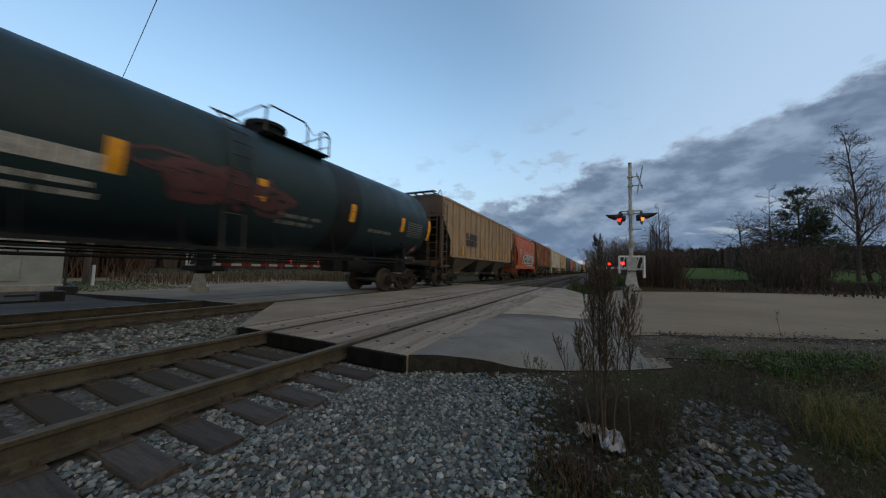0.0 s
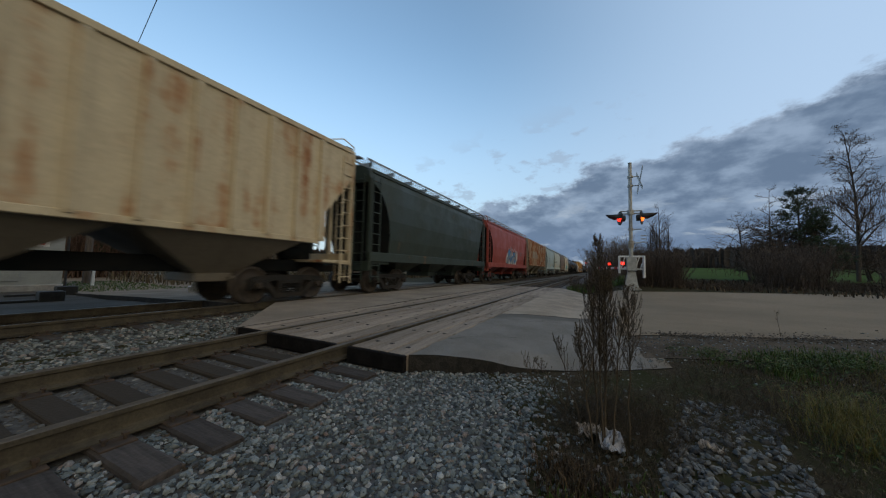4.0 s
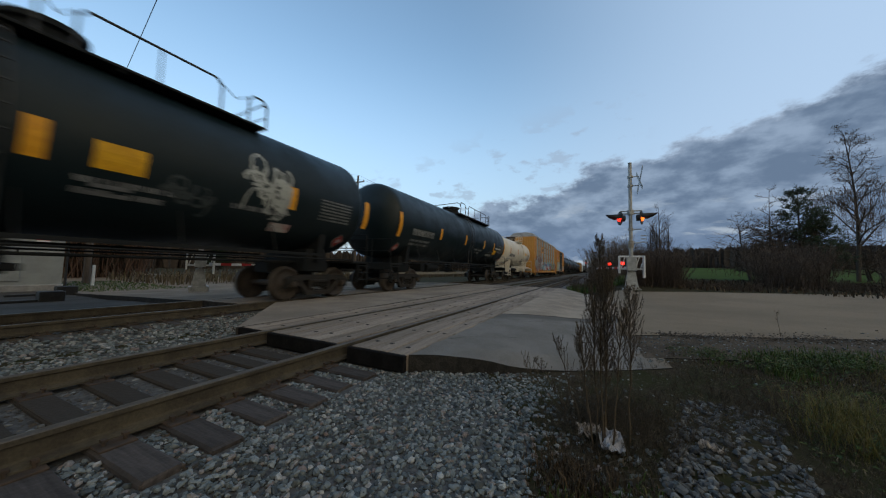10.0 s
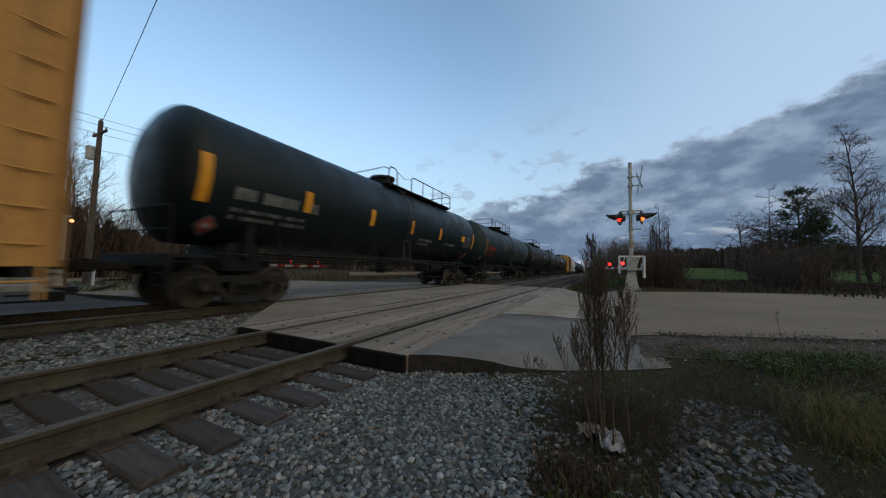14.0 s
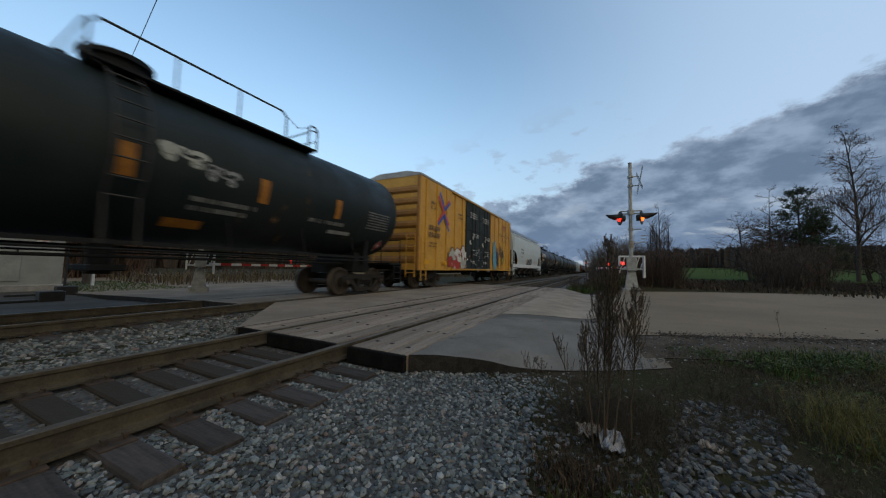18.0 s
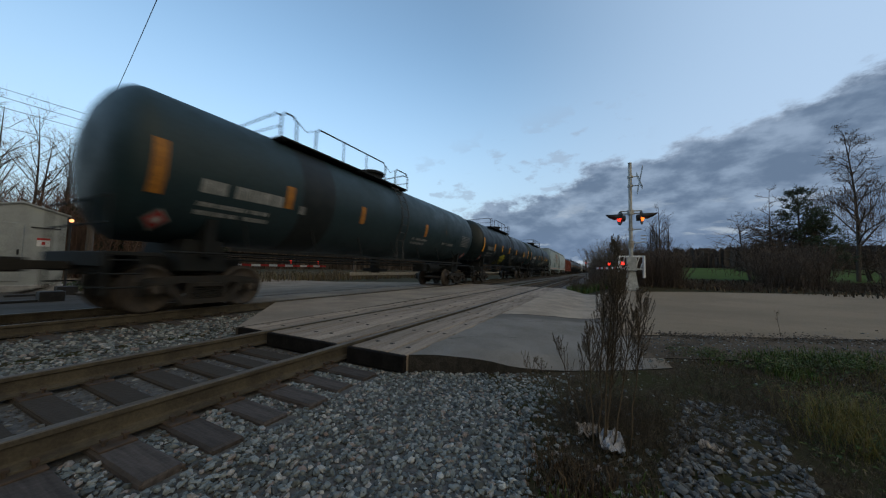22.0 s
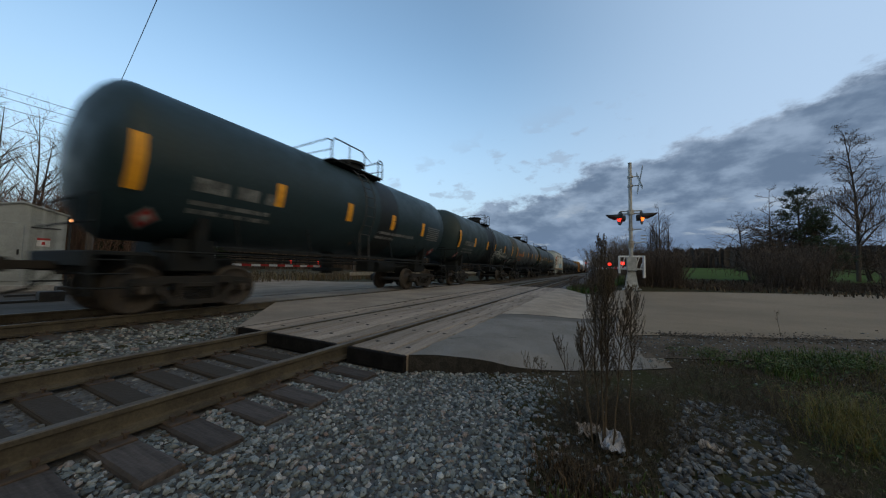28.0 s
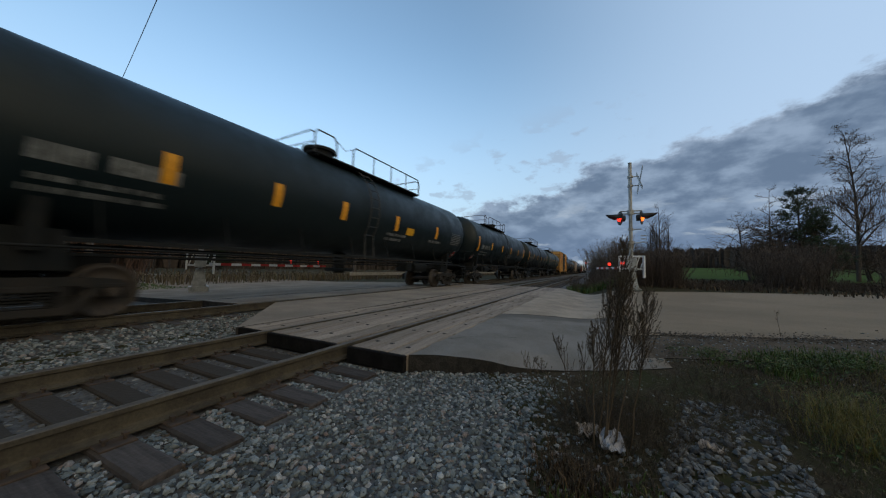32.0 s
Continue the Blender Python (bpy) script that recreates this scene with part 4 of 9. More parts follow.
# ---- tank cars
def tank_car(y0, y1, mat, label, r=1.55, zc=2.93, strips=(0.06, 0.24, 0.42, 0.60, 0.78, 0.94), strip_h=0.55, strip_mat=None, rails=((0.20, 0.22), (0.26, 0.46), (0.51, 0.55)), hatch=0.49, marks=0.09, mark_mat=None, mark_w=1.9,
             mid_bands=(), logo=None, box=None, tags=(), full_walk=False, walk_rail=False, seed=1, white=False, ladder=0.5, strip_z=None, end_loop=False):
    car, total = new_car("tank_car", y0, y1, label, "tank car")
    rnd = random.Random(seed)
    L = total - 1.35                      # tank over its heads
    deck = (rails[0][0], rails[-1][1])
    hl = L / 2
    head = 0.60
    frame_mat = mat if white else M_UNDER
    s = Shape()
    n = 44
    rings = []
    for t in (0.0, 0.12, 0.30, 0.5, 0.7, 0.87, 1.0):
        rings.append((-hl + head * t, r * math.sqrt(max(0.0, 1 - (1 - t) ** 2))))
    inner = [(-hl + head + (L - 2 * head) * k / 6, r) for k in range(1, 6)]
    prof = rings + inner + [(-y, q) for y, q in reversed(rings)]
    v, f = [], []
    for y, q in prof:
        for k in range(n):
            a = 2 * math.pi * k / n
            v.append((q * math.cos(a), y, zc + q * math.sin(a)))
    for j in range(len(prof) - 1):
        for k in range(n):
            f.append((j * n + k, j * n + (k + 1) % n, (j + 1) * n + (k + 1) % n, (j + 1) * n + k))
    s.add(v, f, 0, True)
    part("tank", s, mat, car)
    for fr in mid_bands:
        b = Shape()
        yb = -hl + L * fr
        v, f = [], []
        for y in (yb - 0.55, yb + 0.55):
            for k in range(n):
                a = 2 * math.pi * k / n
                v.append(((r + 0.006) * math.cos(a), y, zc + (r + 0.006) * math.sin(a)))
        for k in range(n):
            f.append((k, (k + 1) % n, n + (k + 1) % n, n + k))
        b.add(v, f, 0, True)
        part("spill_band", b, M_SPILL, car, "dark band of old spills round the tank")
    skin = Skin(lambda z: math.sqrt(max(0.02, r * r - (z - zc) ** 2)))
    # weld seams
    for fr in (0.2, 0.4, 0.6, 0.8):
        w = Shape()
        yb = -hl + L * fr
        v, f = [], []
        for y in (yb - 0.008, yb + 0.008):
            for k in range(n):
                a = 2 * math.pi * k / n
                v.append(((r + 0.002) * math.cos(a), y, zc + (r + 0.002) * math.sin(a)))
        for k in range(n):
            f.append((k, (k + 1) % n, n + (k + 1) % n, n + k))
        w.add(v, f, 0, True)
        part("weld_seam", w, mat, car)
    ty = total / 2 - 2.35
    # stub sills, saddles, end platforms
    for d in (-1, 1):
        e = d * (total / 2 - 0.70)
        a, b = sorted((e, d * (ty - 1.1)))
        s = Shape().box(-0.32, 0.32, a, b, 0.74, 1.10, 0.02)
        part("stub_sill", s, frame_mat, car)
        s = Shape()
        s.sweep_x([(d * ty - 0.45, 0.8), (d * ty + 0.45, 0.8), (d * ty + 0.35, 1.45), (d * ty - 0.35, 1.45)], -0.9, 0.9)
        part("bolster", s, frame_mat, car)
        s = Shape()
        s.sweep_y([(-1.05, 1.10), (1.05, 1.10), (1.15, 1.92), (1.0, 1.92), (0.6, 1.52), (-0.6, 1.52), (-1.0, 1.92), (-1.15, 1.92)], d * ty - 0.10, d * ty + 0.10)
        part("saddle", s, frame_mat, car)
        a, b = sorted((e, d * (hl - 0.75)))
        s = Shape().box(-1.48, 1.48, a, b, 1.06, 1.13, 0.01)
        s.box(-1.48, 1.48, e - 0.05, e + 0.05, 0.88, 1.12, 0.01)
        part("end_platform", s, frame_mat, car)
        s = Shape()
        for x in (-1.42, -0.5, 0.5, 1.42):
            s.rod((x, e, 1.1), (x, e, 2.05), 0.02, 6)
        s.rod((-1.42, e, 2.05), (1.42, e, 2.05), 0.02, 6)
        s.rod((-1.42, e, 1.6), (1.42, e, 1.6), 0.016, 6)
        rungs_x(s, e + d * 0.03, 0.95, 1.40, 0.42, 1.1, 3)
        for sx in (-1, 1):
            ladder_shape(s, sx * 1.47, min(e, e - d * 0.45), max(e, e - d * 0.45), 0.42, 1.1, 3)
        part("end_handrail", s, frame_mat, car)
        add_truck(car, d * ty)
        add_coupler(car, e, d)
    # long side rails and the pipes under the belly
    for side in (-1, 1):
        s = Shape()
        x = side * 1.44
        s.box(x - 0.02, x + 0.02, -ty + 0.2, ty - 0.2, 1.24, 1.31)
        s.rod((x, -ty - 0.9, 1.16), (x, ty + 0.9, 1.16), 0.022, 6)
        k = -ty + 0.6
        while k < ty:
            s.rod((x, k, 1.14), (side * 1.18, k, 2.0), 0.018, 5)
            k += 1.9
        part("side_rail", s, frame_mat, car)
    part("train_line", Shape().rod((0.5, -ty, 1.05), (0.5, ty, 1.05), 0.03, 6), frame_mat, car)
    s = Shape()
    yb = rnd.uniform(-0.6, 0.8)
    s.rod((0, yb, 0.72), (0, yb, 1.55), 0.20, 12)
    s.box(-0.45, 0.45, yb - 0.28, yb + 0.28, 0.78, 0.90, 0.02)
    part("bottom_outlet", s, M_UNDER, car)
    s = Shape()
    ya = rnd.choice((-1, 1)) * (ty - 2.6)
    s.rod((0.75, ya - 0.55, 0.98), (0.75, ya + 0.55, 0.98), 0.22, 12)
    s.box(0.35, 0.95, ya - 1.2, ya - 0.8, 0.80, 1.2, 0.03)
    s.rod((0.6, ya - 0.8, 0.98), (0.6, ya + 2.2, 0.98), 0.03, 6)
    part("brake_reservoir", s, M_UNDER, car)
    # top platform, hatch and rails
    d0, d1 = -hl + L * deck[0], -hl + L * deck[1]
    top = zc + r
    s = Shape()
    if full_walk and not walk_rail:
        s.box(-0.32, 0.32, -hl + 0.5, hl - 0.5, top + 0.10, top + 0.15)
        k = -hl + 0.8
        while k < hl - 0.6:
            s.box(-0.3, 0.3, k - 0.03, k + 0.03, top - 0.06, top + 0.11)
            k += 1.6
    for sx in (-1, 1):
        s.box(sx * 0.86 - 0.26, sx * 0.86 + 0.26, d0, d1, top - 0.20, top - 0.15, 0.006)
    for yq in (d0 + 0.12, (d0 + d1) / 2, d1 - 0.12):
        s.box(-1.1, 1.1, yq - 0.03, yq + 0.03, top - 0.26, top - 0.19)
    part("top_platform", s, frame_mat, car)
    z1 = top + 0.50
    rail_mat = M_HANDRAIL if not white else mat
    for sx in (-1, 1):
        x = sx * 1.10
        for fa, fb in rails:
            a, b = -hl + L * fa, -hl + L * fb
            s = Shape()
            c = min(0.12, (b - a) * 0.3)
            s.pipe([(x, a, top - 0.2), (x, a, z1 - c), (x, a + c, z1), (x, b - c, z1), (x, b, z1 - c), (x, b, top - 0.2)], 0.024, 6)
            n_post = int((b - a) / 1.25)
            for k in range(1, n_post + 1):
                y = a + (b - a) * k / (n_post + 1)
                s.rod((x, y, top - 0.2), (x, y, z1), 0.019, 6)
            part("top_handrail", s, rail_mat, car)
    # frames across the ends of the platform, lower on their far half
    for dd in (d0, d1):
        s = Shape()
        s.pipe([(-1.1, dd, z1 - 0.1), (0.9, dd, z1 - 0.02), (1.1, dd, z1 - 0.12)], 0.02, 6)
        s.pipe([(-1.1, dd, top + 0.12), (1.1, dd, top + 0.12)], 0.016, 6)
        part("cross_rail", s, rail_mat, car)
    # low guard where the rail is left open
    for (fa, fb), (fc, fd) in zip(rails, rails[1:]):
        a, b = -hl + L * fb, -hl + L * fc
        part("guard_chain", Shape().pipe([(1.1, a, z1 - 0.08), (1.1, (a + b) / 2, z1 - 0.26), (1.1, b, z1 - 0.08)], 0.010, 5), rail_mat, car)
    if walk_rail:
        for sx in (-1, 1):
            s = Shape()
            x = sx * 0.62
            s.pipe([(x, -hl + 0.15, top - 0.30), (x, -hl + 0.15, top + 0.18), (x, -hl + 0.27, top + 0.26), (x, d0 - 0.3, top + 0.26), (x, d0 - 0.18, top + 0.16), (x, d0 - 0.18, top - 0.16)], 0.022, 6)
            s.pipe([(x, d1 + 0.18, top - 0.16), (x, d1 + 0.18, top + 0.16), (x, d1 + 0.3, top + 0.26), (x, hl - 0.27, top + 0.26), (x, hl - 0.15, top + 0.18), (x, hl - 0.15, top - 0.30)], 0.022, 6)
            k = -hl + 1.2
            while k < hl - 0.8:
                if not d0 - 0.3 < k < d1 + 0.3:
                    s.rod((x, k, top - 0.16), (x, k, top + 0.26), 0.018, 6)
                k += 1.9
            part("walk_rail", s, M_HANDRAIL, car)
        for d in (-1, 1):
            part("end_step", Shape().box(-0.66, 0.66, d * (hl - 0.15) - 0.10, d * (hl - 0.15) + 0.10, top - 0.34, top - 0.29, 0.006), frame_mat, car)
            a, b = sorted((d * (hl - 0.6), d0 if d < 0 else d1))
            part("roof_walk", Shape().box(-0.30, 0.30, a, b, top - 0.04, top + 0.02), frame_mat, car)
    if end_loop:
        for d in (-1, 1):
            for x in (-0.34, 0.34):
                y = d * (hl - 0.55)
                part("end_grab", Shape().pipe([(x, y - 0.16, top - 0.1), (x, y - 0.16, top + 0.42), (x, y - 0.06, top + 0.52), (x, y + 0.06, top + 0.52), (x, y + 0.16, top + 0.42), (x, y + 0.16, top - 0.1)], 0.022, 6), rail_mat, car)
    yh = -hl + L * hatch
    s = Shape()
    s.rod((0, yh, top - 0.15), (0, yh, top + 0.30), 0.46, 20)
    s.rod((0, yh, top + 0.30), (0, yh, top + 0.40), 0.54, 20)
    for k in range(8):
        a = 2 * math.pi * k / 8
        s.rod((0.43 * math.cos(a), yh + 0.43 * math.sin(a), top + 0.2), (0.43 * math.cos(a), yh + 0.43 * math.sin(a), top + 0.42), 0.03, 6)
    part("hatch", s, M_UNDER if not white else M_RUST, car, "round bolted manway hatch")
    for q, x, rr, hz in ((0.9, 0.1, 0.10, 0.28), (1.35, 0.1, 0.10, 0.28), (-0.7, -0.2, 0.12, 0.22)):
        if yh + q < d1:
            part("valve", Shape().rod((x, yh + q, top - 0.1), (x, yh + q, top + hz), rr, 10), M_UNDER if not white else M_RUST, car)
    if ladder:
        yl = -hl + L * ladder
        for side in (-1, 1):
            s = Shape()
            for yy in (yl - 0.22, yl + 0.22):
                pts = []
                for k in range(9):
                    a = radians(-32 + k * 12.2)
                    pts.append((side * (r + 0.13) * math.cos(a), yy, zc + (r + 0.13) * math.sin(a)))
                s.pipe([(side * 1.46, yy, 1.25)] + pts, 0.02, 5)
            for k in range(10):
                a = radians(-32 + k * 11)
                p = (side * (r + 0.13) * math.cos(a), zc + (r + 0.13) * math.sin(a))
                s.rod((p[0], yl - 0.22, p[1]), (p[0], yl + 0.22, p[1]), 0.016, 5)
            part("side_ladder", s, mat if white else M_HANDRAIL, car)
    # reflectors and lettering on the side
    zs = strip_z if strip_z is not None else zc - 0.30
    for i, fr in enumerate(strips):
        q = Shape()
        yy = -hl + L * fr
        hh = strip_h * (1.75 if i == 0 and fr < 0.1 else (1.6 if fr > 0.93 else 1.0))
        patch(q, skin, yy - 0.11, yy + 0.11, zs - hh * 0.45, zs + hh * 0.55, 0.007)
        part("reflector", q, strip_mat or M_REFLECT, car, "yellow reflective strip")
    q = Shape()
    mm = mark_mat or M_DIMTXT
    ym = -hl + L * marks
    bars(q, skin, ym, zc - 0.56, mark_w, 0.26, seed + 3, fill=0.9)
    bars(q, skin, ym, zc - 0.82, mark_w * 0.85, 0.085, seed + 4)
    bars(q, skin, ym, zc - 0.98, mark_w * 0.9, 0.085, seed + 5)
    tagged(part("stencil", q, mm, car, "painted lettering too blurred to read"), kind="stuff")
    q = Shape()
    for k in range(7):
        bars(q, skin, hl - 2.1, zc - 0.14 - k * 0.088, 1.15, 0.042, seed + 20 + k, fill=0.97)
    bars(q, skin, hl - 4.4, zc - 0.75, 1.3, 0.10, seed + 31)
    bars(q, skin, -hl + L * 0.56, zc - 0.75, 1.3, 0.09, seed + 33)
    bars(q, skin, -hl + L * 0.56, zc - 0.92, 1.1, 0.09, seed + 34)
    tagged(part("stencil", q, M_GREYTXT, car, "small grey stencilled lines"), kind="stuff")
    # diamond placards at the ends
    for yy in (-hl + 0.75, hl - 1.0):
        q = Shape()
        z = zc - 1.15
        for mi, k in ((1, 0.21), (0, 0.17), (2, 0.08)):
            nx = 0.036 - 0.03 * k
            q.add([skin(yy - k, z, nx), skin(yy, z - k, nx), skin(yy + k, z, nx), skin(yy, z + k, nx)], [(0, 1, 2, 3)], mi)
        part("placard", q, [M_REDTXT, M_DUSTWHITE, M_WHITE], car, "red and white diamond placard")
    if logo:
        q = Shape()
        for k in range(logo[1]):
            yy = -hl + L * logo[0] + k * 0.53
            patch(q, skin, yy, yy + 0.48, zc + 0.38, zc + 0.53, 0.007)
            for a in (0.0, 0.18, 0.36):
                patch(q, skin, yy + a, yy + a + 0.12, zc + (0.02 if (k + int(a * 10)) % 2 else 0.14), zc + 0.38, 0.007)
        tagged(part("owner_mark", q, M_WHITE, car, "row of white block shapes, the owner's mark"), kind="stuff")
    for bx in (box or ()):
        q = Shape()
        yy = -hl + L * bx[0]
        patch(q, skin, yy, yy + bx[2], zc + bx[1], zc + bx[1] + bx[3], 0.009)
        part("warning_label", q, bx[4], car)
    for g in tags:
        if g[4] is None:
            scrawl(car, skin, -hl + L * g[0], -hl + L * g[1], zc + g[2], zc + g[3], seed + 50, g[5], *g[6:])
        else:
            graffiti(car, skin, -hl + L * g[0], -hl + L * g[1], zc + g[2], zc + g[3], seed + 50, g[4], g[5], n=g[6] if len(g) > 6 else None)
    return car


# ---- covered hoppers
def hopper_car(y0, y1, mat, label, smooth_side=True, top=4.50, low=1.62, half=1.50, ribs=16, bays=3, sill=True, sill_mat=None, bay_mat=None, end_mat=None, strips=(), cut=2.1, roof_mat=None,
               marks=(), tags=(), stripe=None, seed=1, mark_mat=None, extras=None, walk_mat=None, bay_z=0.55, open_z=0.84, scrawls=()):
    """open_z: how far up the side, from 0 to 1, the open end bay reaches; cut: its depth along the car."""
    car, total = new_car("covered_hopper", y0, y1, label, "hopper car")
    hl = total / 2 - 0.42
    end_mat, bay_mat, roof_mat = end_mat or mat, bay_mat or mat, roof_mat or mat
    if smooth_side:
        prof = [(half - 0.10, low), (half - 0.015, low + 0.55), (half + 0.03, low + 1.25), (half, low + 1.95), (half - 0.07, top - 0.35), (half - 0.15, top - 0.08)]
        roof = [(half - 0.22, top + 0.03), (half - 0.55, top + 0.16), (0.45, top + 0.25)]
    else:
        prof = [(half, low), (half, top - 0.02)]
        roof = [(half - 0.02, top + 0.02), (0.6, top + 0.17)]

    def side_x(z):
        pts = prof
        if z <= pts[0][1]:
            return pts[0][0]
        for a, b in zip(pts, pts[1:]):
            if z <= b[1]:
                return a[0] + (b[0] - a[0]) * (z - a[1]) / (b[1] - a[1])
        return pts[-1][0]

    skin = Skin(side_x)
    outline = prof + roof
    ring = outline + [(-x, z) for x, z in reversed(outline)]
    # body: the bottom climbs towards both ends, over the open end bays
    z_open = low + (top - low) * open_z
    st = []
    for t in (0.0, 0.2, 0.4, 0.58, 0.74, 0.87, 0.96, 1.0):
        if smooth_side:
            zl = low + (z_open - low) * math.sqrt(max(0.0, 1 - t * t))
        else:
            zl = z_open + (low + 0.85 - z_open) * t
        st.append((-hl + cut * t, zl))
    st.append((-hl + cut + 0.02, low))
    st += [(-y, z) for y, z in reversed(st)]
    s = Shape()
    m = len(ring)
    v, f = [], []
    for y, zl in st:
        for x, z in ring:
            zz = max(z, zl)
            xx = x if z >= zl else math.copysign(side_x(zz), x)
            v.append((xx, y, zz))
    # shade of the open end bays, put into the black of the underside
    for j in range(len(st) - 1):
        for k in range(m):
            s.add([v[i] for i in (j * m + k, j * m + (k + 1) % m, (j + 1) * m + (k + 1) % m, (j + 1) * m + k)], [(0, 1, 2, 3)], 1 if k == m - 1 else 0)
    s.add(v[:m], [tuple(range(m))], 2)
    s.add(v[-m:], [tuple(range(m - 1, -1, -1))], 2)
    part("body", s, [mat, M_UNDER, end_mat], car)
    # upright web on the centre line under each slope sheet
    for d in (-1, 1):
        e = d * hl
        s = Shape()
        s.sweep_x([(e - d * 0.35, 1.12), (e - d * (cut + 0.3), 1.12), (e - d * (cut + 0.3), low + 0.3), (e - d * cut * 0.3, z_open - 0.25), (e - d * 0.30, z_open - 0.1)], -0.04, 0.04)
        part("centre_web", s, M_UNDER, car)
    # top edge angle
    s = Shape()
    for sx in (-1, 1):
        x = sx * (prof[-1][0])
        s.box(min(x - 0.03, x + 0.05 * sx), max(x + 0.03, x + 0.05 * sx), -hl + 0.2, hl - 0.2, top - 0.10, top + 0.03, 0.01)
    part("roof_edge", s, roof_mat, car)
    if not smooth_side:
        k_rib = Shape()
        k_rib.sweep_y([(0, 0), (0.055, 0), (0.075, 0.06), (0.075, top - low - 0.16), (0.055, top - low - 0.10), (0, top - low - 0.10)], -0.055, 0.055)
        me = k_rib.mesh("rib", mat)
        for i in range(ribs):
            y = -hl + cut + 0.25 + (2 * hl - 2 * cut - 0.5) * i / (ribs - 1)
            for sx in (0, 1):
                part("rib", me, None, car, at=pose(half - 0.003 if sx else -half + 0.003, y, low, 0, 0, 0 if sx else 180))
    # lower edge
    s = Shape()
    zb0, zb1 = (low - 0.30, low + 0.03) if sill else (low - 0.08, low + 0.05)
    for sx in (-1, 1):
        a, b = sorted((sx * (half - 0.14), sx * (half + (0.03 if sill else 0.02))))
        s.box(a, b, -hl if sill else -hl + cut + 0.2, hl if sill else hl - cut - 0.2, zb0, zb1, 0.012)
    part("side_sill", s, sill_mat or mat, car)
    # discharge bays
    span = 2 * (hl - max(cut, 1.55)) - (0.2 if bays > 2 else 0.6)
    w = span / bays
    for i in range(bays):
        yc = -span / 2 + w * (i + 0.5)
        s = Shape()
        zt = low - 0.02
        for a, b, xa, xb in ((zt, bay_z + 0.18, half - 0.06, 0.62),):
            v = [(-xa, yc - w * 0.49, a), (xa, yc - w * 0.49, a), (xa, yc + w * 0.49, a), (-xa, yc + w * 0.49, a),
                 (-xb, yc - 0.36, b), (xb, yc - 0.36, b), (xb, yc + 0.36, b), (-xb, yc + 0.36, b)]
            s.add(v, [(0, 1, 5, 4), (1, 2, 6, 5), (2, 3, 7, 6), (3, 0, 4, 7), (4, 5, 6, 7)])
        s.box(-0.66, 0.66, yc - 0.40, yc + 0.40, bay_z, bay_z + 0.2, 0.02)
        s.rod((-0.8, yc + 0.3, bay_z + 0.1), (0.8, yc + 0.3, bay_z + 0.1), 0.04, 8)
        for dx in (-0.75, 0.75):
            s.rod((dx, yc - 0.05, bay_z + 0.35), (dx * 1.55, yc - 0.05, low - 0.05), 0.03, 5)
        part("discharge_bay", s, bay_mat, car, "tapered discharge hopper with a sliding gate")
    s = Shape().box(-0.3, 0.3, -hl, hl, 0.78, 1.12, 0.02)
    part("centre_sill", s, M_UNDER, car)
    # end frames: floor, posts, slanted braces, ladders, brake gear
    for d in (-1, 1):
        e = d * hl
        s = Shape()
        a, b = sorted((e, d * (hl - cut)))
        s.box(-half + 0.05, half - 0.05, a, b, 1.06, 1.14, 0.01)
        s.box(-half + 0.02, half - 0.02, min(e, e - d * 0.14), max(e, e - d * 0.14), low - 0.62, low - 0.30, 0.015)
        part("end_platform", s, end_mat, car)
        s = Shape()
        for sx in (-1, 1):
            x = sx * (half - 0.09)
            s.box(x - 0.06, x + 0.06, min(e, e - d * 0.14), max(e, e - d * 0.14), 1.0, z_open + 0.15, 0.012)
            x2 = sx * 0.62
            s.box(x2 - 0.05, x2 + 0.05, min(e - d * 0.05, e - d * 0.17), max(e - d * 0.05, e - d * 0.17), 1.1, z_open + 0.1, 0.012)
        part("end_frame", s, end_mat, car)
        for sx in (-1, 1):
            s = Shape()
            ladder_shape(s, sx * (half + 0.02), min(e - d * 0.08, e - d * 0.5), max(e - d * 0.08, e - d * 0.5), 0.45, top - 0.25, 10)
            part("ladder", s, end_mat, car)
        s = Shape()
        rungs_x(s, e + d * 0.03, 0.75, 1.2, 0.5, top - 0.2, 10)
        part("ladder", s, end_mat, car)
        if d < 0:
            s = Shape()
            s.rod((-0.35, e + d * 0.02, 2.2), (-0.35, e + d * 0.06, 2.2), 0.28, 14)
            s.box(-0.55, -0.1, min(e, e - d * 0.12), max(e, e - d * 0.12), 1.9, 2.4, 0.02)
            part("brake_wheel", s, M_UNDER, car)
        s = Shape()
        s.rod((0.3, e - d * 1.0, 1.35), (0.3, e - d * 1.6, 1.35), 0.2, 10)
        s.box(-0.5, 0.0, min(e - d * 0.7, e - d * 1.1), max(e - d * 0.7, e - d * 1.1), 1.14, 1.6, 0.02)
        part("brake_gear", s, M_UNDER, car)
        add_truck(car, d * (hl - 1.83))
        add_coupler(car, e - d * 0.38, d)
    # roof walk and hatches
    s = Shape()
    wz = top + (0.36 if smooth_side else 0.26)
    for sx in (-1, 1):
        x = sx * (0.92 if smooth_side else 0.55)
        for q in range(8):
            p = x - 0.30 + 0.60 * q / 7
            s.box(p - 0.007, p + 0.007, -hl + 0.05, hl - 0.05, wz, wz + 0.010)
        for q in (-0.31, 0.31):
            s.box(x + q - 0.012, x + q + 0.012, -hl + 0.05, hl - 0.05, wz - 0.02, wz + 0.05)
    k = -hl + 0.4
    while k < hl:
        s.box(-1.15 if smooth_side else -0.8, 1.15 if smooth_side else 0.8, k - 0.025, k + 0.025, wz - 0.16, wz)
        k += 1.35
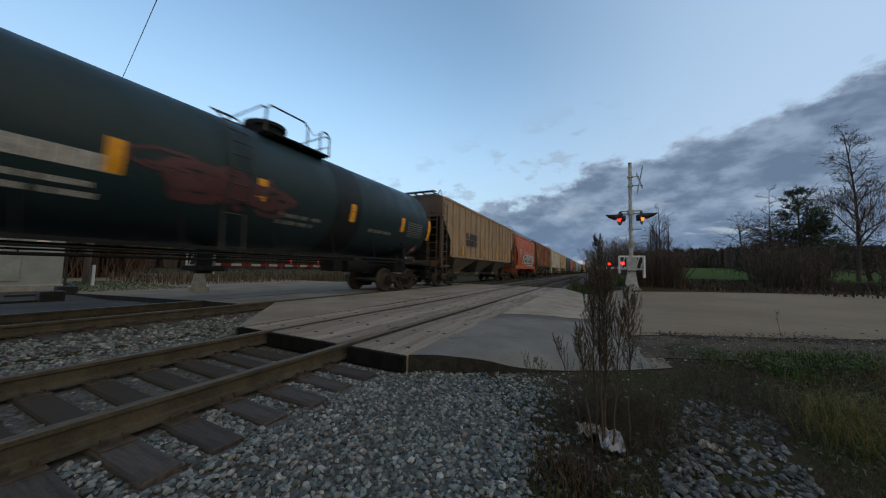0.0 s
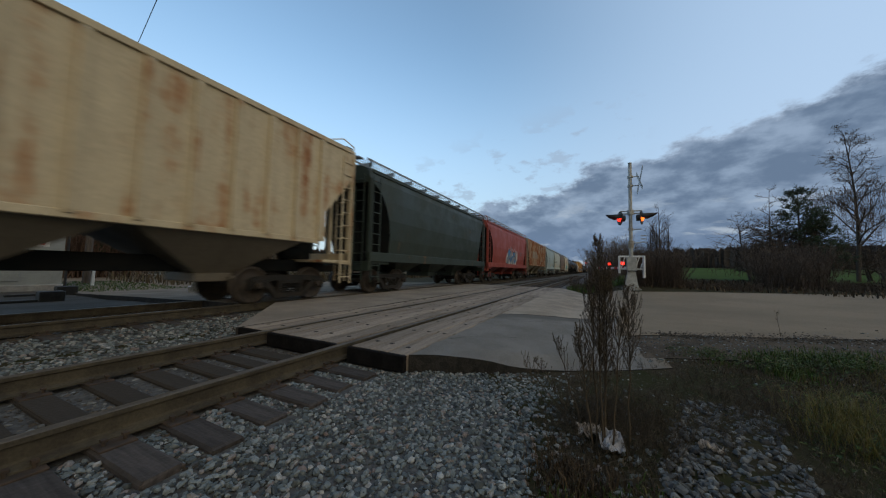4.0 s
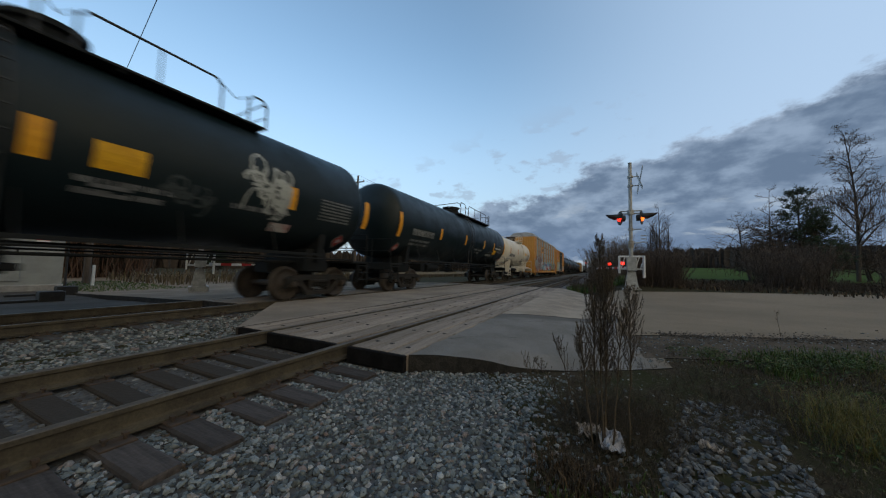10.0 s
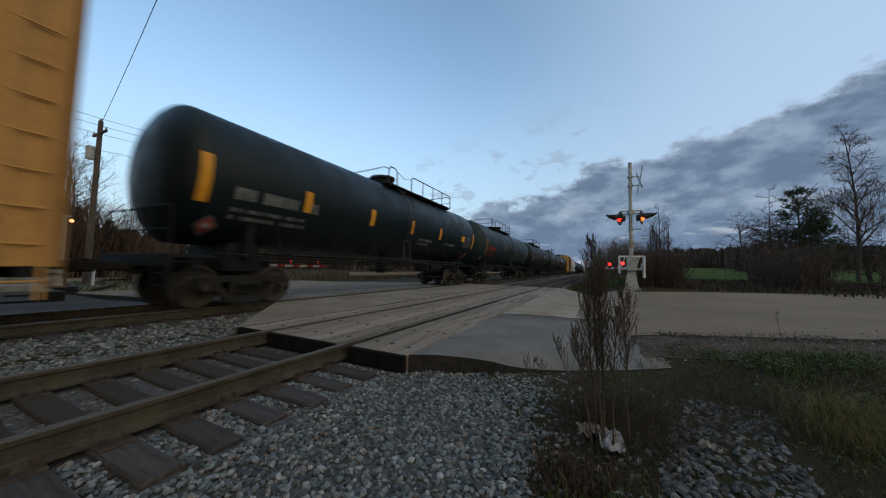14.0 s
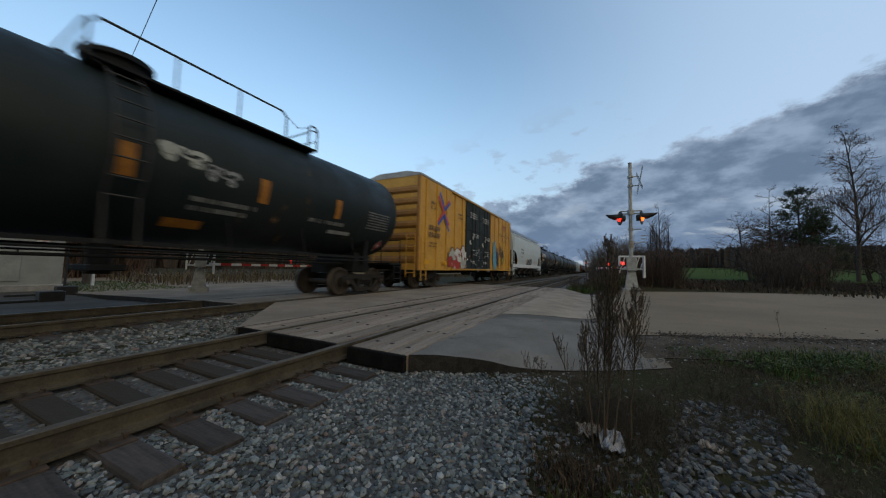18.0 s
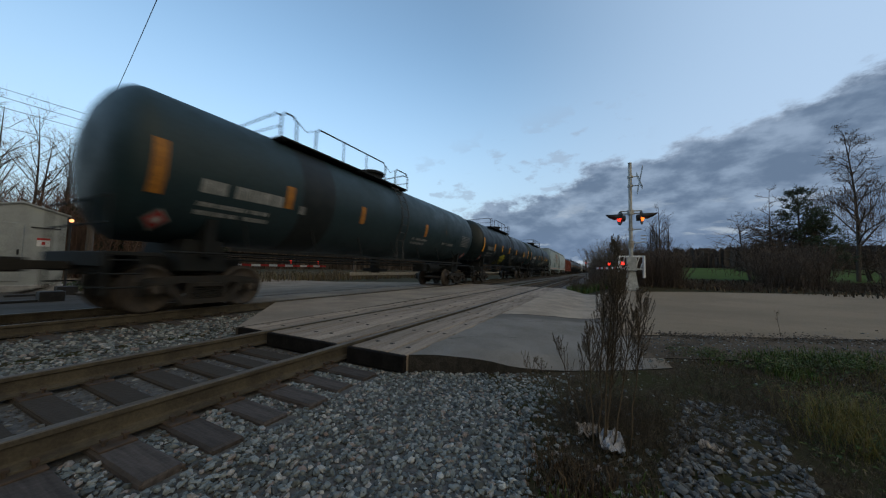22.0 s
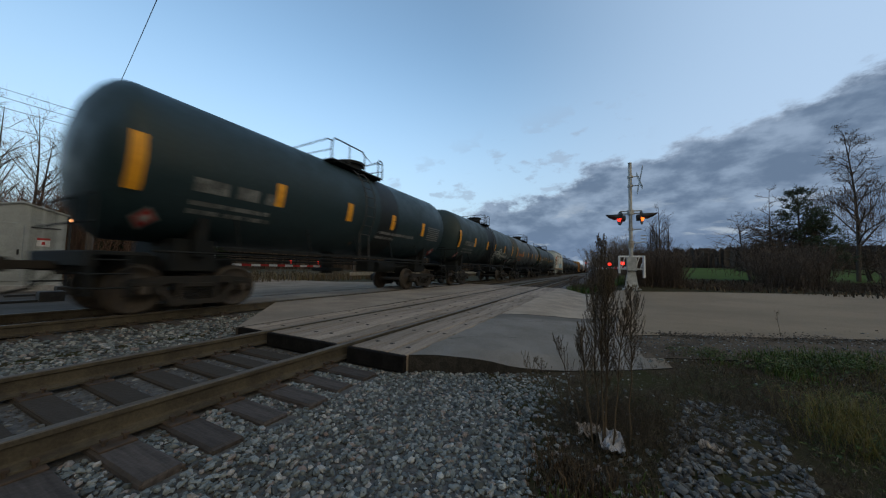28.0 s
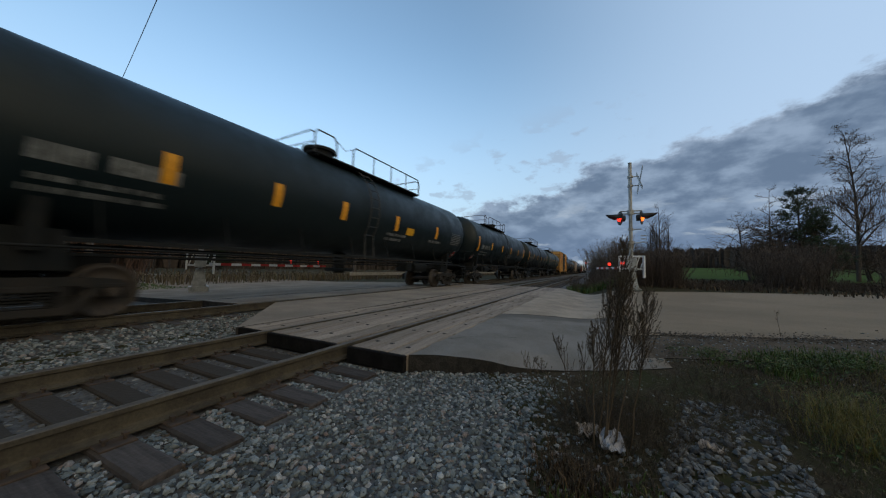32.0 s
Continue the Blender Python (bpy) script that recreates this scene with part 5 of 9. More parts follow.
    for d in (-1, 1):
        a, b = sorted((d * hl, d * (hl + 0.28)))
        s.box(-1.1, 1.1, a, b, wz, wz + 0.035)
    tagged(part("roof_walk", s, walk_mat or M_GALV, car, "galvanised grating walkway along the roof"), kind="stuff")
    hm = Shape()
    hm.box(-0.32, 0.32, -0.46, 0.46, 0, 0.12, 0.03)
    hme = hm.mesh("hatch", roof_mat)
    n = max(4, int(2 * hl / 1.5))
    for i in range(n):
        part("hatch", hme, None, car, at=(0, -hl + 0.9 + (2 * hl - 1.8) * i / (n - 1), top + (0.24 if smooth_side else 0.16)))
    for d in (-1, 1):
        e = d * hl
        for sx in (-1, 1):
            s = Shape()
            s.pipe([(sx * (half - 0.1), e, top - 0.2), (sx * (half - 0.1), e, top + 0.2), (sx * (half - 0.3), e - d * 0.25, top + 0.42), (sx * 0.9, e - d * 0.6, wz + 0.05)], 0.02, 6)
            part("grab_iron", s, end_mat, car)
    # reflectors, lettering
    for fr in strips:
        q = Shape()
        yy = -hl + 2 * hl * fr
        patch(q, skin, yy - 0.10, yy + 0.10, low + 0.12, low + 0.62, 0.082 if not smooth_side else 0.008)
        part("reflector", q, M_REFLECT, car, "yellow reflective strip")
    if marks:
        q = Shape()
        for i, (fr, z, w_, h_) in enumerate(marks):
            bars(q, skin, -hl + 2 * hl * fr, z, w_, h_, seed + i, d=0.008 if smooth_side else 0.078)
        tagged(part("stencil", q, mark_mat or M_DARKTXT, car, "stencilled lettering too blurred to read"), kind="stuff")
    if stripe:
        q = Shape()
        k, i = -hl + 0.3, 0
        while k < hl - 0.5:
            q.box(half + 0.031, half + 0.036, k, k + 0.45, zb0 + 0.16, zb0 + 0.27, mi=i % 2)
            k += 0.45 * stripe[2]
            i += 1
        part("reflector_stripe", q, [stripe[0], stripe[1]], car)
    for g in tags:
        sk = skin if smooth_side else Skin(lambda z: side_x(z) + 0.075)
        graffiti(car, sk, -hl + 2 * hl * g[0], -hl + 2 * hl * g[1], g[2], g[3], seed + 50, g[4], g[5], back=g[6] if len(g) > 6 else None)
    for g in scrawls:
        scrawl(car, skin, -hl + 2 * hl * g[0], -hl + 2 * hl * g[1], g[2], g[3], seed + 70, *g[4:])
    if extras:
        extras(car, skin, hl)
    return car


# ---- boxcar, autorack, gondola
def box_car(y0, y1, mat, label, door_mat, seed, emblem, tags=(), slogan=(), door=(0.40, 0.665)):
    car, total = new_car("boxcar", y0, y1, label, "boxcar")
    hl, half, low, top = total / 2 - 0.66, 1.50, 0.86, 5.16
    s = Shape().box(-half, half, -hl, hl, low, top, 0.015)
    part("body", s, mat, car)
    # roof: a low arch of cross-ribbed sheets
    s = Shape()
    s.sweep_y([(-half - 0.03, top - 0.06), (half + 0.03, top - 0.06), (half + 0.03, top + 0.03), (0.75, top + 0.20), (-0.75, top + 0.20), (-half - 0.03, top + 0.03)], -hl - 0.02, hl + 0.02)
    k = -hl + 0.6
    while k < hl:
        s.sweep_y([(-half - 0.01, top + 0.03), (half + 0.01, top + 0.03), (0.75, top + 0.235), (-0.75, top + 0.235)], k - 0.05, k + 0.05)
        k += 1.22
    part("roof", s, M_ROOF, car, "grey galvanised roof")
    d0, d1 = -hl + 2 * hl * door[0], -hl + 2 * hl * door[1]
    rib = Shape().sweep_y([(0, low + 0.1), (0.04, low + 0.1), (0.06, low + 0.16), (0.06, top - 0.2), (0.04, top - 0.12), (0, top - 0.12)], -0.05, 0.05).mesh("side_post", mat)
    n = 15
    for i in range(n):
        y = -hl + 0.5 + (2 * hl - 1.0) * i / (n - 1)
        if d0 - 0.1 < y < d1 + 0.1:
            continue
        part("side_post", rib, None, car, at=(half - 0.003, y, 0))
        part("side_post", rib, None, car, at=pose(-half + 0.003, y, 0, 0, 0, 180))
    # two plug-door leaves
    ym = (d0 + d1) / 2
    for a, b in ((d0, ym - 0.02), (ym + 0.02, d1)):
        s = Shape().box(half - 0.01, half + 0.075, a, b, low + 0.12, top - 0.16, 0.015)
        dl = part("door", s, door_mat, car, "dark plug door leaf")
        for z in (low + 0.75, low + 1.6, low + 2.45, low + 3.25):
            part("door_rib", Shape().box(half + 0.07, half + 0.10, a + 0.06, b - 0.06, z, z + 0.07, 0.01), door_mat, dl)
        s = Shape()
        xm = (a + b) / 2
        for yy in (xm - 0.28, xm + 0.28):
            s.rod((half + 0.13, yy, low + 0.15), (half + 0.13, yy, top - 0.2), 0.022, 6)
        s.box(half + 0.09, half + 0.16, xm - 0.3, xm + 0.3, low + 1.05, low + 1.2, 0.01)
        part("lock_bar", s, door_mat, dl)
        q = Shape()
        sk = Skin(lambda z: half + 0.078)
        sk = Skin(lambda z: half + 0.108)
        lw = (b - a) * 0.5
        for z, y, n_, h_ in ((top - 0.80, 0.22, 3, 0.07), (low + 2.25, 0.40, 3, 0.045), (low + 1.25, 0.45, 4, 0.05), (low + 0.55, 0.30, 2, 0.05)):
            for k in range(n_):
                bars(q, sk, a + (b - a) * y + 0.08 * (k % 2), z - k * h_ * 1.9, lw * (1.0 if z > 3 else 0.6), h_, seed + k, fill=1.0)
        blob(q, sk, a + lw * 0.5, low + 1.7, 0.16, 0.12, seed, 0.008, 0, 14, 0.5)
        blob(q, sk, a + lw * 0.9, low + 2.0, 0.10, 0.08, seed + 1, 0.008, 0, 14, 0.5)
        tagged(part("stencil", q, M_WHITE, dl, "white stencilled notes"), kind="stuff")
    for z, end in ((low + 0.03, d1 + 2.3), (top - 0.14, d1 + 2.3)):
        part("door_track", Shape().box(half, half + 0.11, d0 - 2.0, min(end, hl - 0.6), z, z + 0.07, 0.01), mat, car)
    # corrugated ends
    for d in (-1, 1):
        s = Shape()
        e = d * hl
        for k in range(7):
            z = low + 0.28 + k * 0.53
            s.sweep_x([(e, z), (e + d * 0.09, z + 0.10), (e + d * 0.09, z + 0.22), (e, z + 0.34)], -half + 0.12, half - 0.12)
        for sx in (-1, 1):
            s.box(sx * (half - 0.06) - 0.065, sx * (half - 0.06) + 0.065, min(e, e + d * 0.10), max(e, e + d * 0.10), low, top - 0.1, 0.01)
        part("end_wall", s, M_BOXEND_SHADED if mat is not None else mat, car, "corrugated end wall with corner posts")
        for sx in (-1, 1):
            s = Shape()
            ladder_shape(s, sx * (half + 0.05), min(e - d * 0.1, e - d * 0.55), max(e - d * 0.1, e - d * 0.55), low - 0.45, low + (3.6 if d > 0 else 1.5), 8 if d > 0 else 4)
            part("ladder", s, mat, car)
            s = Shape()
            rungs_x(s, e + d * 0.12, sx * 0.9, sx * 1.35, low - 0.3, low + 1.6, 5)
            part("ladder", s, mat, car)
        s = Shape().box(-half, half, min(e, e - d * 0.3), max(e, e - d * 0.3), low - 0.14, low + 0.02, 0.01)
        part("end_sill", s, M_UNDER, car)
        add_truck(car, d * (hl - 1.75))
        add_coupler(car, e, d)
    s = Shape().box(-0.32, 0.32, -hl + 0.1, hl - 0.1, 0.68, low, 0.02)
    for k in (-0.4, -0.15, 0.1, 0.35):
        s.box(-1.4, 1.4, 2 * hl * k - 0.06, 2 * hl * k + 0.06, 0.76, low, 0.01)
    s.rod((0.7, -1.0, 0.72), (0.7, 0.0, 0.72), 0.16, 10)
    part("underframe", s, M_UNDER, car)
    sk = Skin(lambda z: half + 0.062)
    # crossed emblem near the leading end
    q = Shape()
    ye, ze, w = -hl + 2 * hl * emblem[0], emblem[1], emblem[2]
    stroke(q, sk, [(ye - w, ze + 0.78), (ye, ze + 0.14), (ye - w, ze - 0.5)], 0.17, 0.004, 1)
    stroke(q, sk, [(ye + w, ze + 0.78), (ye, ze + 0.14), (ye + w, ze - 0.5)], 0.17, 0.007, 1)
    stroke(q, sk, [(ye - w * 0.75, ze + 0.98), (ye + 0.12, ze + 0.22), (ye + w * 1.15, ze + 0.70)], 0.15, 0.010, 0)
    stroke(q, sk, [(ye - w * 1.0, ze - 0.62), (ye + 0.08, ze - 0.02), (ye + w * 0.95, ze - 0.82)], 0.15, 0.013, 0)
    part("emblem", q, [M_EMBLEM_BLUE, M_EMBLEM_RED], car, "blue and red crossed-bar emblem")
    q = Shape()
    bars(q, sk, -hl + 0.9, 3.98, 0.55, 0.14, seed + 1)
    bars(q, sk, -hl + 0.9, 3.75, 0.55, 0.14, seed + 2)
    for z, h_, w_ in ((2.75, 0.22, 1.1), (2.42, 0.22, 1.1), (2.1, 0.08, 0.8), (1.95, 0.08, 0.8)):
        bars(q, sk, -hl + 0.75, z, w_, h_, seed + int(z * 100))
    bars(q, sk, -hl + 4.1, 3.95, 0.5, 0.10, seed + 5)
    bars(q, sk, -hl + 4.1, 3.75, 0.6, 0.10, seed + 6)
    tagged(part("stencil", q, M_BROWNTXT, car, "dark stencilled lettering"), kind="stuff")
    if slogan:
        q = Shape()
        for text, fr, z, size, w_ in slogan:
            word(q, sk, text, -hl + 2 * hl * fr, z, size, 0.006, 0, w_)
        part("slogan", q, M_BROWNTXT, car, "dark painted slogan")
        q = Shape()
        y9 = -hl + 2 * hl * slogan[0][1] + 0.75
        patch(q, sk, y9, y9 + 1.15, 4.44, 4.56, 0.006)
        for k in range(3):
            patch(q, sk, y9 + 0.12 + k * 0.38, y9 + 0.26 + k * 0.38, 4.14, 4.44, 0.006)
        part("owner_mark", q, M_FADEDRED, car, "faded red block mark of the owner")
    for y in (-hl + 0.35, -hl + 2.2, hl - 1.2):
        q = Shape()
        patch(q, sk, y, y + 0.5, low + 0.30, low + 0.48, 0.006)
        part("reflector", q, M_YELLOWBOX, car, "yellow reflective label")
    for g in tags:
        graffiti(car, sk, -hl + 2 * hl * g[0], -hl + 2 * hl * g[1], g[2], g[3], seed + 60 + int(g[0] * 10), g[4], g[5], back=g[6] if len(g) > 6 else None)
    return car


def auto_rack(y0, y1, label, seed):
    car, total = new_car("autorack", y0, y1, label, "autorack car")
    hl, half, low, top = total / 2 - 0.8, 1.52, 0.80, 5.28
    s = Shape().box(-half + 0.10, half - 0.10, -hl + 0.3, hl - 0.3, low + 0.2, top, 0.01)
    part("body", s, M_RACKDARK, car)
    s = Shape()
    ring = [(-half, top - 0.05), (half, top - 0.05), (half, top + 0.10), (half - 0.25, top + 0.34), (0.7, top + 0.48), (-0.7, top + 0.48), (-half + 0.25, top + 0.34), (-half, top + 0.10)]
    s.sweep_y(ring, -hl, hl)
    k = -hl + 0.5
    while k < hl:
        s.sweep_y([(x * 1.005, z + 0.012) for x, z in ring], k - 0.03, k + 0.03)
        k += 1.0
    part("roof", s, M_ROOF, car, "pale corrugated roof")
    # side screens: horizontal slats in four tiers, between yellow posts
    posts = [1.5, 3.65, 5.4, 7.9, 10.4, 12.9, 15.6, 18.2, 2 * hl - 1.85]
    tiers = 5
    th = (top - low - 0.40) / tiers
    for (pa, pb) in zip(posts, posts[1:]):
        w = pb - pa
        scr = Shape()
        for t in range(tiers):
            z0 = low + 0.30 + t * th
            nsl = 6
            for k in range(nsl):
                za, zb = z0 + 0.05 + (th - 0.06) * k / nsl, z0 + 0.05 + (th - 0.06) * (k + 1) / nsl
                scr.sweep_y([(0, za), (0.036, za + 0.006), (0.045, (za + zb) / 2), (0.036, zb - 0.006), (0, zb)], 0.06, w - 0.06)
        me = scr.mesh("side_screen", M_SCREEN)
        part("side_screen", me, None, car, at=(half - 0.09, -hl + pa, 0))
        part("side_screen", me, None, car, at=pose(-half + 0.09, -hl + pb, 0, 0, 0, 180))
    post = Shape().box(-0.06, 0.075, -0.10, 0.10, low + 0.05, top - 0.06, 0.015).mesh("side_post", M_RACKYELLOW)
    for y in posts:
        for sx in (1, -1):
            part("side_post", post, None, car, at=pose(sx * (half - 0.05), -hl + y, 0, 0, 0, 0 if sx > 0 else 180))
    for d in (-1, 1):
        e = d * hl
        a, b = sorted((e, d * (hl - (1.45 if d < 0 else 1.8))))
        body = part("end_section", Shape().box(-half, half, a, b, low + 0.05, top - 0.04, 0.02), M_RACKYELLOW, car, "yellow end section with folding doors")
        for k in range(9):
            x = -1.3 + 2.6 * k / 8
            part("door_fold", Shape().box(x - 0.06, x + 0.06, min(e, e + d * 0.05), max(e, e + d * 0.05), low + 0.15, top - 0.15, 0.015), M_RACKYELLOW, body)
        s = Shape()
        ladder_shape(s, half + 0.06, min(d * (hl - 0.12), d * (hl - 0.58)), max(d * (hl - 0.12), d * (hl - 0.58)), 0.4, top - 0.3, 11)
        part("ladder", s, M_RACKYELLOW, car)
        add_truck(car, d * (hl - 2.6))
        add_coupler(car, d * hl, d)
    s = Shape().box(-half + 0.02, half + 0.03, -hl, hl, low - 0.12, low + 0.12, 0.02)
    part("side_sill", s, M_RACKYELLOW, car)
    s = Shape().box(-0.9, 0.9, -hl + 4.2, hl - 4.2, 0.52, low - 0.1, 0.02)
    part("underframe", s, M_UNDER, car)
    sk = Skin(lambda z: half + 0.03)
    q = Shape()
    yl = -hl + posts[2] + 0.06
    w = posts[3] - posts[2]
    patch(q, sk, yl, yl + w - 0.1, 3.42, 4.30, 0.012)
    part("logo_board", q, M_RACKYELLOW, car, "plain yellow board")
    q = Shape()
    yc, zc = yl + w * 0.5, 3.86
    patch(q, sk, yc - 0.60, yc - 0.08, zc - 0.22, zc + 0.22, 0.016, slant=0.04)
    patch(q, sk, yc + 0.04, yc + 0.56, zc - 0.22, zc + 0.22, 0.016, slant=0.04)
    part("owner_mark", q, M_DARKTXT, car, "two dark blocks, the mark of the owner")
    k = -hl + 0.6
    while k < hl - 0.6:
        q = Shape()
        q.box(half + 0.032, half + 0.040, k, k + 0.55, low + 0.02, low + 0.18)
        part("reflector", q, M_YELLOWBOX, car, "yellow reflective label")
        k += 2.6
    q = Shape()
    rnd = random.Random(seed)
    for k in range(16):
        blob(q, sk, -hl + rnd.uniform(0.2, 1.3), rnd.uniform(1.4, 2.5), rnd.uniform(0.12, 0.35), rnd.uniform(0.08, 0.25), rnd.random(), 0.02 + 0.0006 * k, k % 2, 18, 0.7)
    tagged(part("graffiti", q, [spray("grey"), spray("pale")], car, "smeared grey spray paint"), kind="stuff")
    q = Shape()
    for k in range(12):
        blob(q, sk, -hl + 1.4 + 0.42 * k, 1.12 + 0.05 * math.sin(k * 2.0), 0.42, 0.20, 300 + k, 0.003 + 0.0003 * k, 0, 16, 0.4)
    tagged(part("graffiti", q, [spray("flame")], car, "orange-red base of the spray painting"), kind="stuff")
    graffiti(car, sk, -hl + 1.3, -hl + 5.3, 1.15, 2.7, seed, ("rust", "grey", "rust", "rust"), "pale", back="rust", n=5)
    scrawl(car, sk, -hl + 1.6, -hl + 5.0, 1.2, 2.5, seed + 7, "pale", 10, 0.06)
    graffiti(car, sk, -hl + 5.2, -hl + 6.8, 1.1, 2.3, seed + 3, ("white", "grey"), "rust", n=2)
    graffiti(car, sk, -hl + 6.9, -hl + 15.4, 1.10, 2.15, seed + 1, ("red", "sky", "white", "violet"), "white", back="teal", n=8)
    q = Shape()
    word(q, sk, "BUMP", -hl + 15.9, 1.25, 1.25, 0.010, 0, 3.7, 0.07)
    word(q, sk, "BUMP", -hl + 15.9, 1.25, 1.25, 0.020, 1, 3.7)
    part("graffiti", q, [spray("dull"), spray("mint")], car, "pale green graffiti letters with a dark edge")
    graffiti(car, sk, -hl + 20.0, hl - 0.5, 1.05, 2.3, seed + 2, ("grey", "violet", "pale", "flame"), "brown", n=7)
    return car


def gondola(y0, y1, mat, label, seed):
    car, total = new_car("gondola", y0, y1, label, "gondola car")
    hl, half, low, top = total / 2 - 0.8, 1.48, 0.95, 3.75
    s = Shape()
    for sx in (-1, 1):
        a, b = sorted((sx * half, sx * (half - 0.06)))
        s.box(a, b, -hl, hl, low, top, 0.008)
    for d in (-1, 1):
        a, b = sorted((d * hl, d * (hl - 0.06)))
        s.box(-half + 0.06, half - 0.06, a, b, low, top, 0.008)
    s.box(-half + 0.05, half - 0.05, -hl + 0.05, hl - 0.05, low, low + 0.1)
    part("body", s, mat, car)
    s = Shape()
    for sx in (-1, 1):
        a, b = sorted((sx * (half - 0.06), sx * (half + 0.08)))
        s.box(a, b, -hl, hl, top, top + 0.14, 0.015)
        s.box(a, b, -hl, hl, low - 0.05, low + 0.16, 0.015)
    part("top_chord", s, mat, car)
    me = Shape().sweep_y([(0, low), (0.08, low), (0.12, low + 0.1), (0.12, top - 0.1), (0.08, top), (0, top)], -0.06, 0.06).mesh("side_post", mat)
    n = 15
    for i in range(n):
        y = -hl + 0.3 + (2 * hl - 0.6) * i / (n - 1)
        part("side_post", me, None, car, at=(half - 0.002, y, 0))
        part("side_post", me, None, car, at=pose(-half + 0.002, y, 0, 0, 0, 180))
    q = Shape()
    sk = Skin(lambda z: half + 0.002)
    bars(q, sk, -hl + 2.0, 2.9, 2.4, 0.4, seed)
    part("stencil", q, M_WHITE, car, "white lettering too blurred to read")
    for d in (-1, 1):
        s = Shape()
        ladder_shape(s, half + 0.1, min(d * hl, d * (hl - 0.45)), max(d * hl, d * (hl - 0.45)), 0.45, 3.2, 7)
        part("ladder", s, mat, car)
        add_truck(car, d * (hl - 1.8))
        add_coupler(car, d * hl, d)
    s = Shape().box(-0.3, 0.3, -hl, hl, 0.7, low, 0.02)
    part("centre_sill", s, M_UNDER, car)
    return car


M_ROOF = surface("galvanised_roof", (0.42, 0.42, 0.42), (0.31, 0.31, 0.32), rough=0.6, metal=0.2, scale=2, bump=0.1)
# the boxcar yellow darkened: the shade on the ends is in the colour
M_BOXEND_SHADED = rail_paint("boxcar_end_shaded_paint", (0.36, 0.17, 0.035), 0.25, 0.8)
M_BOXDOOR = rail_paint("boxcar_door_paint", (0.013, 0.021, 0.024), 0.05, 0.15, rough=0.7)
M_EMBLEM_BLUE = surface("emblem_blue", (0.035, 0.09, 0.42), (0.03, 0.075, 0.32), rough=0.55, scale=5)
M_EMBLEM_RED = surface("emblem_red", (0.62, 0.085, 0.05), (0.5, 0.075, 0.04), rough=0.55, scale=5)
M_FADEDRED = surface("faded_red_mark", (0.40, 0.10, 0.055), (0.36, 0.16, 0.09), rough=0.65, scale=4)
M_BROWNTXT = surface("faded_brown_stencil", (0.13, 0.075, 0.035), (0.22, 0.12, 0.04), rough=0.65, scale=8)
M_RACKYELLOW = rail_paint("rack_yellow", (0.58, 0.27, 0.05), 0.10, 0.35)
M_RACKDARK = surface("rack_shadow_steel", (0.03, 0.033, 0.036), (0.05, 0.05, 0.05), rough=0.8)
M_SCREEN = rail_paint("galvanised_screen", (0.31, 0.345, 0.345), 0.03, 0.4, rough=0.55)

# trailing end of each car body along the track at the start
ENDS = [12.26, 28.47, 39.90, 55.00, 70.14, 85.04, 98.00, 112.39, 127.26, 137.76, 148.55, 159.04, 169.62, 186.23, 202.69, 220.43, 232.61, 257.24, 274.18, 291.03, 308.6, 326.17, 343.01,
        360.60, 378.19, 395.02, 411.80, 428.92, 446.71, 464.19, 482.07, 496.93, 511.27, 530.5, 545.69, 559.59, 573.94, 588.16, 606.19, 621.86, 640.19, 657.43]
TANKS = {0, 13, 14, 15, 16, 19, 20, 21, 22, 23, 26, 27, 28, 29, 30, 34, 35, 36, 37, 38, 40, 41}
CUTS = [-5.6] + [e + {26: 0.85, 37: 0.92}.get(i, 1.15 if i in TANKS else 0.80) for i, e in enumerate(ENDS)]


def span(i):
    # two cars stand closer coupled than the rest
    return CUTS[i], CUTS[i + 1] + {26: 0.28, 37: 0.20}.get(i, 0.0)


BLACK = paint("black", (0.0048, 0.0125, 0.0155), 0.0, 0.08, rough=0.42, spec=0.30)
BLACK2 = paint("worn_black", (0.009, 0.0160, 0.018), 0.05, 0.25, rough=0.48, spec=0.25)
INK = paint("blue_black", (0.015, 0.033, 0.041), 0.01, 0.2, rough=0.45, spec=0.28)
SLATE = paint("slate", (0.062, 0.082, 0.094), 0.05, 0.5, rough=0.5)
OLIVE = paint("olive_grey", (0.020, 0.037, 0.040), 0.03, 0.3, rough=0.48, spec=0.32)


